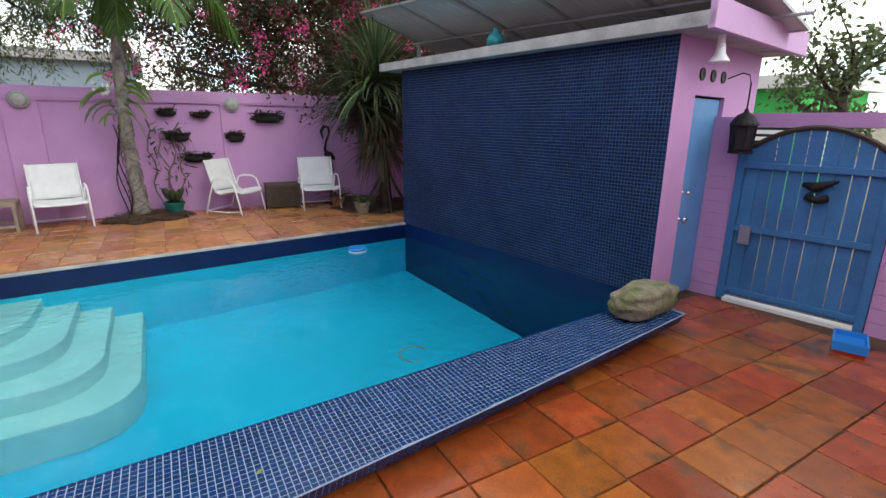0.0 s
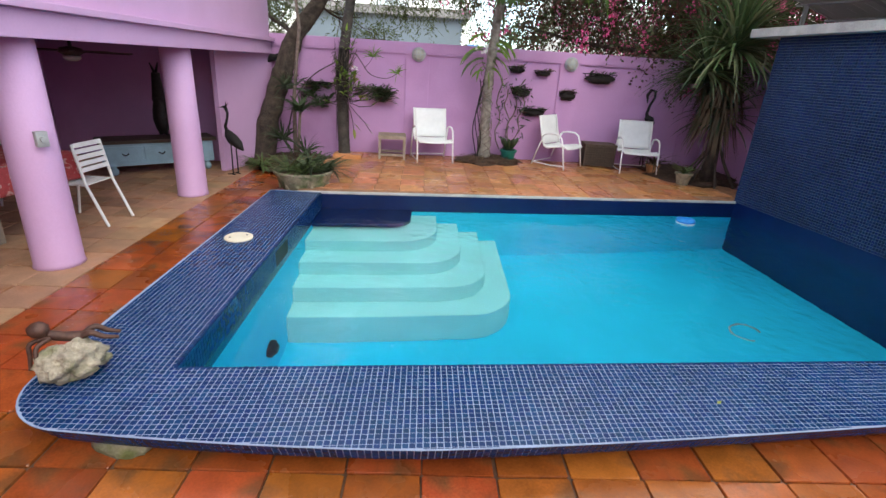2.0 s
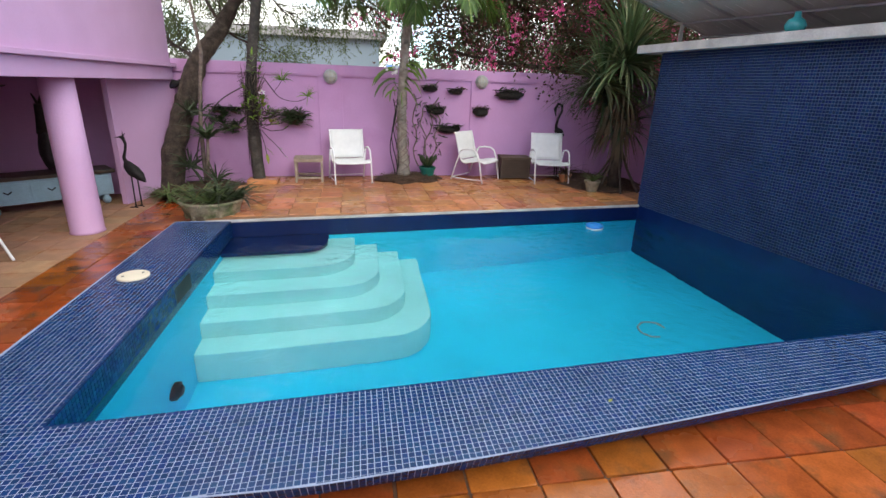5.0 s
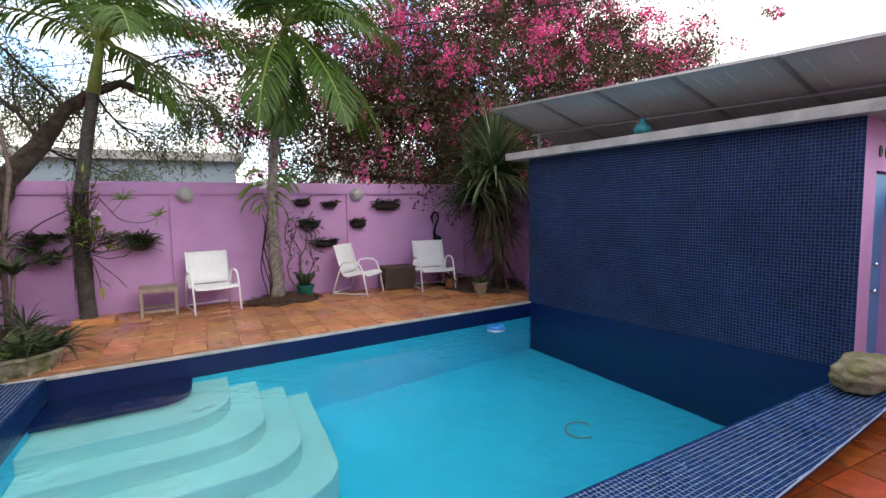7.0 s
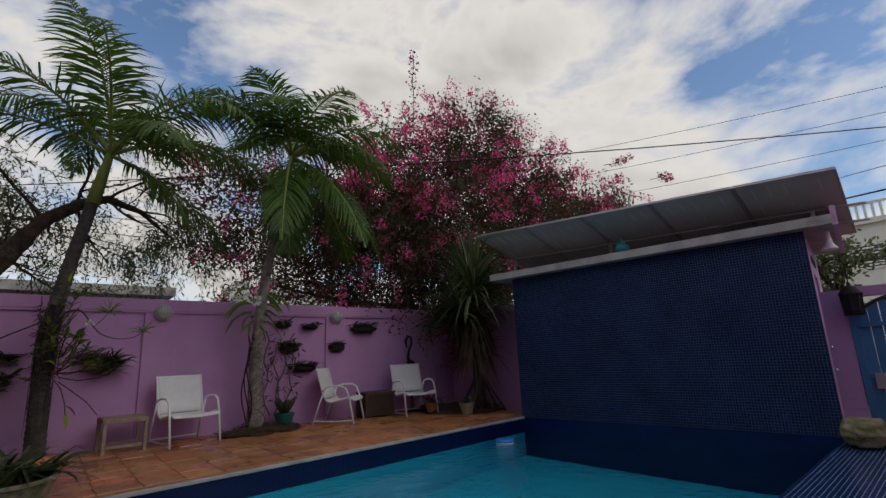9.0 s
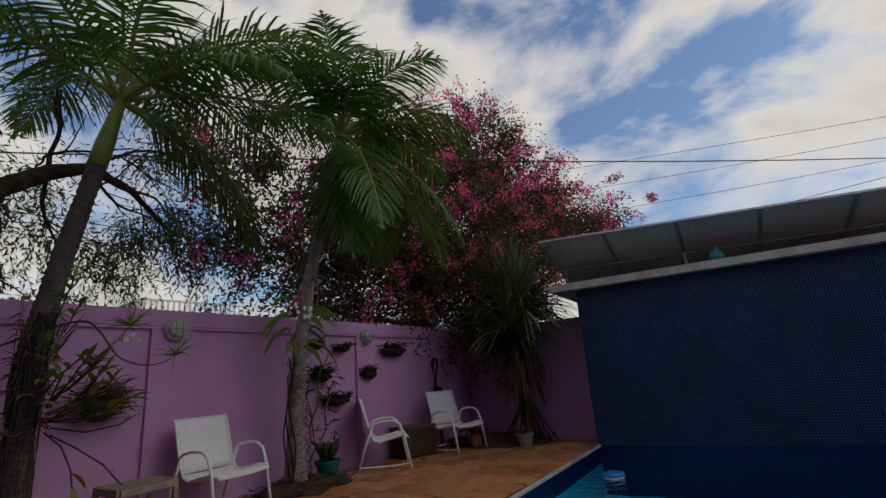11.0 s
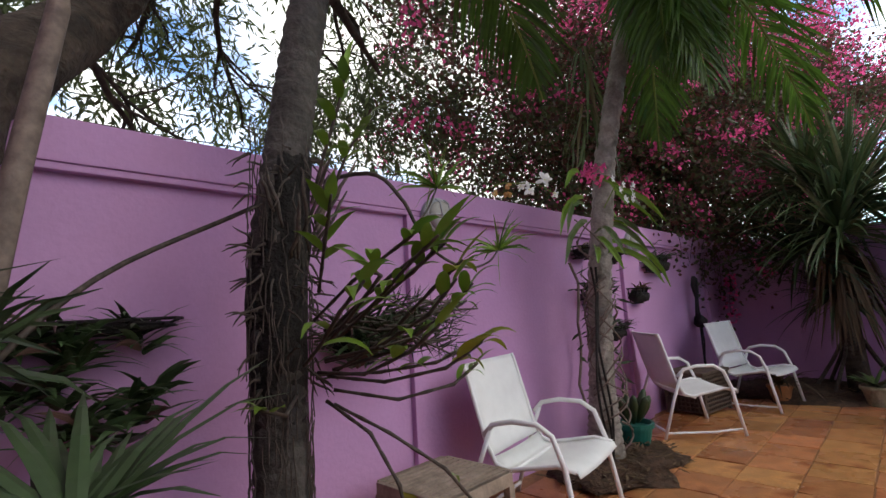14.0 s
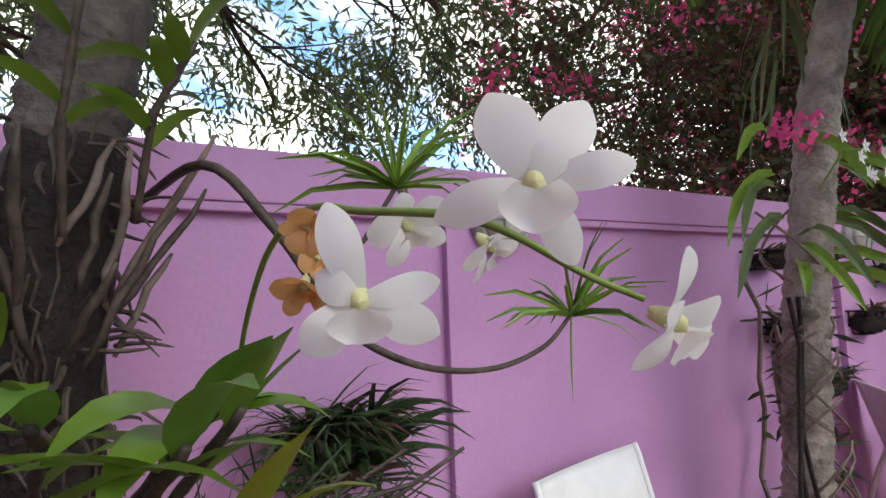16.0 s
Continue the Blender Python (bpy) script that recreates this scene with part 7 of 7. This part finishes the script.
for k in range(9):
    a = k * 0.7
    for s in range(8):
        t = 0.3 + s * 0.09
        p = Vector((math.cos(a) * t * 0.6, math.sin(a) * t * 0.6, 0.4 + t * 1.1 - t * t * 0.5))
        m.blade([p, p + Vector((math.cos(a + 0.6) * 0.2, math.sin(a + 0.6) * 0.2, 0.05)), p + Vector((math.cos(a + 0.5) * 0.4, math.sin(a + 0.5) * 0.4, -0.05))], [0.02, 0.035, 0.003], (0, 0, 1), 0.2)
part("foliage", m, L_PALM, ip)


# ---- beyond the walls ----
def far_house(at, sx, sy, h, material, label, floors=2, cols=4, parapet=True, rz=0.0):
    o = thing("neighbour_house", at, label, "house", rz=rz)
    part("wall", MB().box((-sx / 2, -sy / 2, 0), (sx / 2, sy / 2, h)), material, o)
    part("roof", MB().box((-sx / 2 - 0.25, -sy / 2 - 0.25, h), (sx / 2 + 0.25, sy / 2 + 0.25, h + 0.25)), CONC if material == GREYWALL else WHITEWALL, o)
    fh = h / floors
    for k in range(floors):
        for c in range(cols):
            for face in (0, 1):
                x = -sx / 2 + sx * (c + 0.5) / cols
                z0 = k * fh + fh * 0.35
                if face == 0:
                    wn_ = part("window", MB().box((x - 0.5, -sy / 2 - 0.04, z0), (x + 0.5, -sy / 2 + 0.02, z0 + 1.1)), DARKGLASS, o)
                    for q in range(8):
                        part("louvre", MB().box((x - 0.5, -sy / 2 - 0.07, z0 + q * 0.137), (x + 0.5, -sy / 2 - 0.04, z0 + q * 0.137 + 0.08)), WHITE, wn_)
                else:
                    y = -sy / 2 + sy * (c + 0.5) / cols
                    wn_ = part("window", MB().box((-sx / 2 - 0.04, y - 0.5, z0), (-sx / 2 + 0.02, y + 0.5, z0 + 1.1)), DARKGLASS, o)
                    for q in range(8):
                        part("louvre", MB().box((-sx / 2 - 0.07, y - 0.5, z0 + q * 0.137), (-sx / 2 - 0.04, y + 0.5, z0 + q * 0.137 + 0.08)), WHITE, wn_)
    if parapet:
        bal = part("balustrade", MB().box((-sx / 2 - 0.2, -sy / 2 - 0.2, h + 0.95), (sx / 2 + 0.2, -sy / 2 - 0.05, h + 1.05)).box((-sx / 2 - 0.2, -sy / 2 - 0.2, h + 0.95), (-sx / 2 - 0.05, sy / 2 + 0.2, h + 1.05)), WHITEWALL, o)
        n = int(sx / 0.3)
        b = MB()
        for k in range(n):
            b.tube([(-sx / 2 + k * 0.3, -sy / 2 - 0.12, h + 0.25), (-sx / 2 + k * 0.3, -sy / 2 - 0.12, h + 0.95)], 0.06, 6)
        for k in range(int(sy / 0.3)):
            b.tube([(-sx / 2 - 0.12, -sy / 2 + k * 0.3, h + 0.25), (-sx / 2 - 0.12, -sy / 2 + k * 0.3, h + 0.95)], 0.06, 6)
        part("balusters", b, WHITEWALL, bal)
    return o


far_house((-0.3, 18.0, PZ), 5.4, 6, 3.25, GREYWALL, "grey-blue building with louvred windows behind garden wall", 1, 3, False)
far_house((12.5, 33.0, PZ), 6, 6, 5.6, WHITEWALL, "white house with balcony behind the garden", 2, 3, True)
far_house((20.5, 30.0, PZ), 7, 6, 4.6, BROWNWALL, "brown house behind the garden", 2, 3, False)
far_house((-7.6, 23.0, PZ), 6, 5, 2.5, WHITEWALL, "low pale house behind the garden", 1, 3, False)
far_house((33.0, 3.4, PZ), 6, 5.2, 6.6, WHITEWALL, "white house with rooftop balustrade", 2, 3, True)
far_house((15.4, 3.9, PZ), 3.0, 2.2, 2.45, GREENWALL, "bright green house beyond the gate", 1, 2, False)
tarp = thing("blue_tarpaulin", (2.9, 15.0, PZ), "blue and white sheeting over a stall", "tarpaulin")
part("sheet", MB().box((-0.5, -0.4, 2.3), (0.45, 0.4, 2.38), pose(0, 0, 0.08, 12, 5, 0)), PLASTICBLUE, tarp, bevel=0.03)
for x in (-0.4, 0.4):
    part("pole", MB().tube([(x, 0, 0), (x, 0, 2.4)], 0.04, 6), METAL, tarp)

for (x, y, h, w_) in ((11.6, 1.2, 3.3, 1.0), (13.0, 5.5, 3.6, 1.3), (14.5, -2.0, 3.4, 1.2), (9.0, 14.0, 3.4, 1.6), (-4.5, 11.5, 3.8, 1.6), (4.0, 16.0, 3.0, 1.6)):
    o = thing("garden_tree", (x, y, PZ), "leafy green tree beyond the wall", "tree")
    tm2, tp = MB(), []
    tm2.tube([(0, 0, 0), (0.05, 0, h * 0.5), (0.0, 0.05, h * 0.75)], [0.09, 0.07, 0.05], 8)
    for k in range(5):
        limb(tm2, (0.03, 0, h * (0.45 + 0.07 * k)), (math.cos(k * 1.3), math.sin(k * 1.3), 0.8), w_, 0.04, 1, tp)
    part("trunk", tm2, BARK, o, smooth=True)
    lf2 = MB()
    for p, v in tp:
        for k in range(26):
            d = rdir()
            lf2.leaf(p + rdir() * rng.uniform(0, 0.32), d, d.cross(rdir()).normalized(), 0.11, 0.05)
    part("crown", lf2, L_TREE, o)

# wires
for k, (a, b, r) in enumerate((((30, -8, 11.5), (8, 40, 13.0), 0.012), ((30, -8, 10.6), (12, 40, 12.4), 0.012), ((30, -8, 9.6), (16, 40, 11.5), 0.012), ((22, -8, 7.4), (20, 40, 7.2), 0.012), ((22, -8, 6.4), (19, 40, 6.9), 0.03), ((22, -8, 6.0), (-14, 22, 5.2), 0.012), ((18, 14, 6.2), (-16, 14, 5.6), 0.012), ((18, 14, 5.7), (-16, 14, 5.2), 0.012))):
    A, B = Vector(a), Vector(b)
    pts = []
    for i in range(17):
        t = i / 16
        p = A.lerp(B, t)
        p.z -= 0.9 * 4 * t * (1 - t)
        pts.append(p)
    tagged(build("power_cable", MB().tube(pts, r, 5), BLACK), "black overhead power cable", "cable", "overhead cables")
for x, y in ((22, -8), (30, -8), (20, 40), (-16, 14), (18, 14), (-14, 22)):
    o = thing("utility_pole", (x, y, PZ), "wooden utility pole carrying cables", "utility pole")
    part("pole", MB().tube([(0, 0, 0), (0, 0, 12.0 if x > 25 else 7.6)], [0.14, 0.1], 10), GREYWOOD, o)
    part("crossarm", MB().box((-0.9, -0.05, 7.0), (0.9, 0.05, 7.12)), GREYWOOD, o)

# ---- paving, piece by piece ----
def tile_mesh(name, s, material, seed):
    q = random.Random(seed)
    h = s / 2
    m = MB()
    c = [(-h, -h), (h, -h), (h, h), (-h, h)]
    c = [(x + q.uniform(-0.004, 0.004), y + q.uniform(-0.004, 0.004)) for x, y in c]
    r = 0.007
    low, top = [], []
    for i in range(4):
        (x, y), (px, py), (nx_, ny_) = c[i], c[i - 1], c[(i + 1) % 4]
        for ox, oy in ((px, py), (nx_, ny_)):
            d = Vector((ox - x, oy - y)).normalized() * r
            low.append((x + d.x, y + d.y, -0.018))
            top.append(((x + d.x) * 0.984, (y + d.y) * 0.984, q.uniform(-0.001, 0.001)))
    mid = [(x, y, -0.006) for x, y, z in low]
    m.v = low + mid + top
    for b in (0, 8):
        m.f += [(b + i, b + (i + 1) % 8, b + 8 + (i + 1) % 8, b + 8 + i) for i in range(8)]
    m.f.append(tuple(range(16, 24)))
    me = bpy.data.meshes.new(name)
    me.from_pydata(m.v, [], m.f)
    me.materials.append(material)
    return me


def pave(floor, material, pitch, skew, ok, near, z, x0, x1, y0, y1):
    mes = [tile_mesh("floor_tile", pitch - 0.010, material, k) for k in range(5)]
    far, count = MB(), 0
    for i in range(int((x1 - x0) / pitch) + 1):
        for j in range(int((y1 - y0) / pitch) + 1):
            x, y = x0 + i * pitch, y0 + j * pitch
            y += skew * x
            if not ok(x, y):
                continue
            rz, dz = rng.uniform(-0.8, 0.8) + 90 * rng.randint(0, 3), rng.uniform(-0.003, 0.003)
            tx, ty = rng.uniform(-0.35, 0.35), rng.uniform(-0.35, 0.35)
            m4 = pose(x, y, z + dz, tx, ty, rz + math.degrees(math.atan(skew)))
            if near(x, y) and count < 300:
                o = new("floor_tile", mes[rng.randint(0, 4)])
                o.parent = floor
                o.matrix_local = m4
                count += 1
            else:
                me = mes[rng.randint(0, 4)]
                k = len(far.v)
                far.v += [tuple(m4 @ v.co) for v in me.vertices]
                far.f += [tuple(k + q for q in p.vertices) for p in me.polygons]
    if far.v:
        tagged(part("paving_rest", far, material, floor), kind="stuff")


def on_terrace(x, y):
    return x > -0.28 and x < 6.35 and y > TY(x) + 0.155 and y < wall_y(x) - 0.1 and not (x < 0.0 and y > 6.3)


def on_patio(x, y):
    if x > 7.6 or y < -5.8:
        return False
    if x < -0.6:
        return y < 6.2 or x < -5
    if y > -0.75 and x < 0.3:
        return (x + 0.25) ** 2 + (y + 0.1) ** 2 > 0.02 and y < outer_near(max(x, -0.2)) + 0.3 or (x < -0.45)
    return y < outer_near(min(x, 6.4)) + 0.34 if x < 6.5 else y < 0.45


pave(floor_terrace, TERRA_D, 0.345, 0.06, on_terrace, lambda x, y: True, 0.0, -0.2, 6.5, 3.6, 7.4)
house_floor = tagged(new("floor_house"), kind="structure")
pave(house_floor, TERRA_P, 0.362, 0.0, lambda x, y: on_patio(x, y) and x < -1.6, lambda x, y: y > 0.6 and x > -3.6, PZ, -4.95, -1.5, -5.8, 6.3)
pave(floor_patio, TERRA, 0.362, 0.0, lambda x, y: on_patio(x, y) and x >= -1.6, lambda x, y: -1.6 < x < 6.6 and y > -1.75 and y < 1.2, PZ, -4.95, 7.7, -5.8, 6.3)
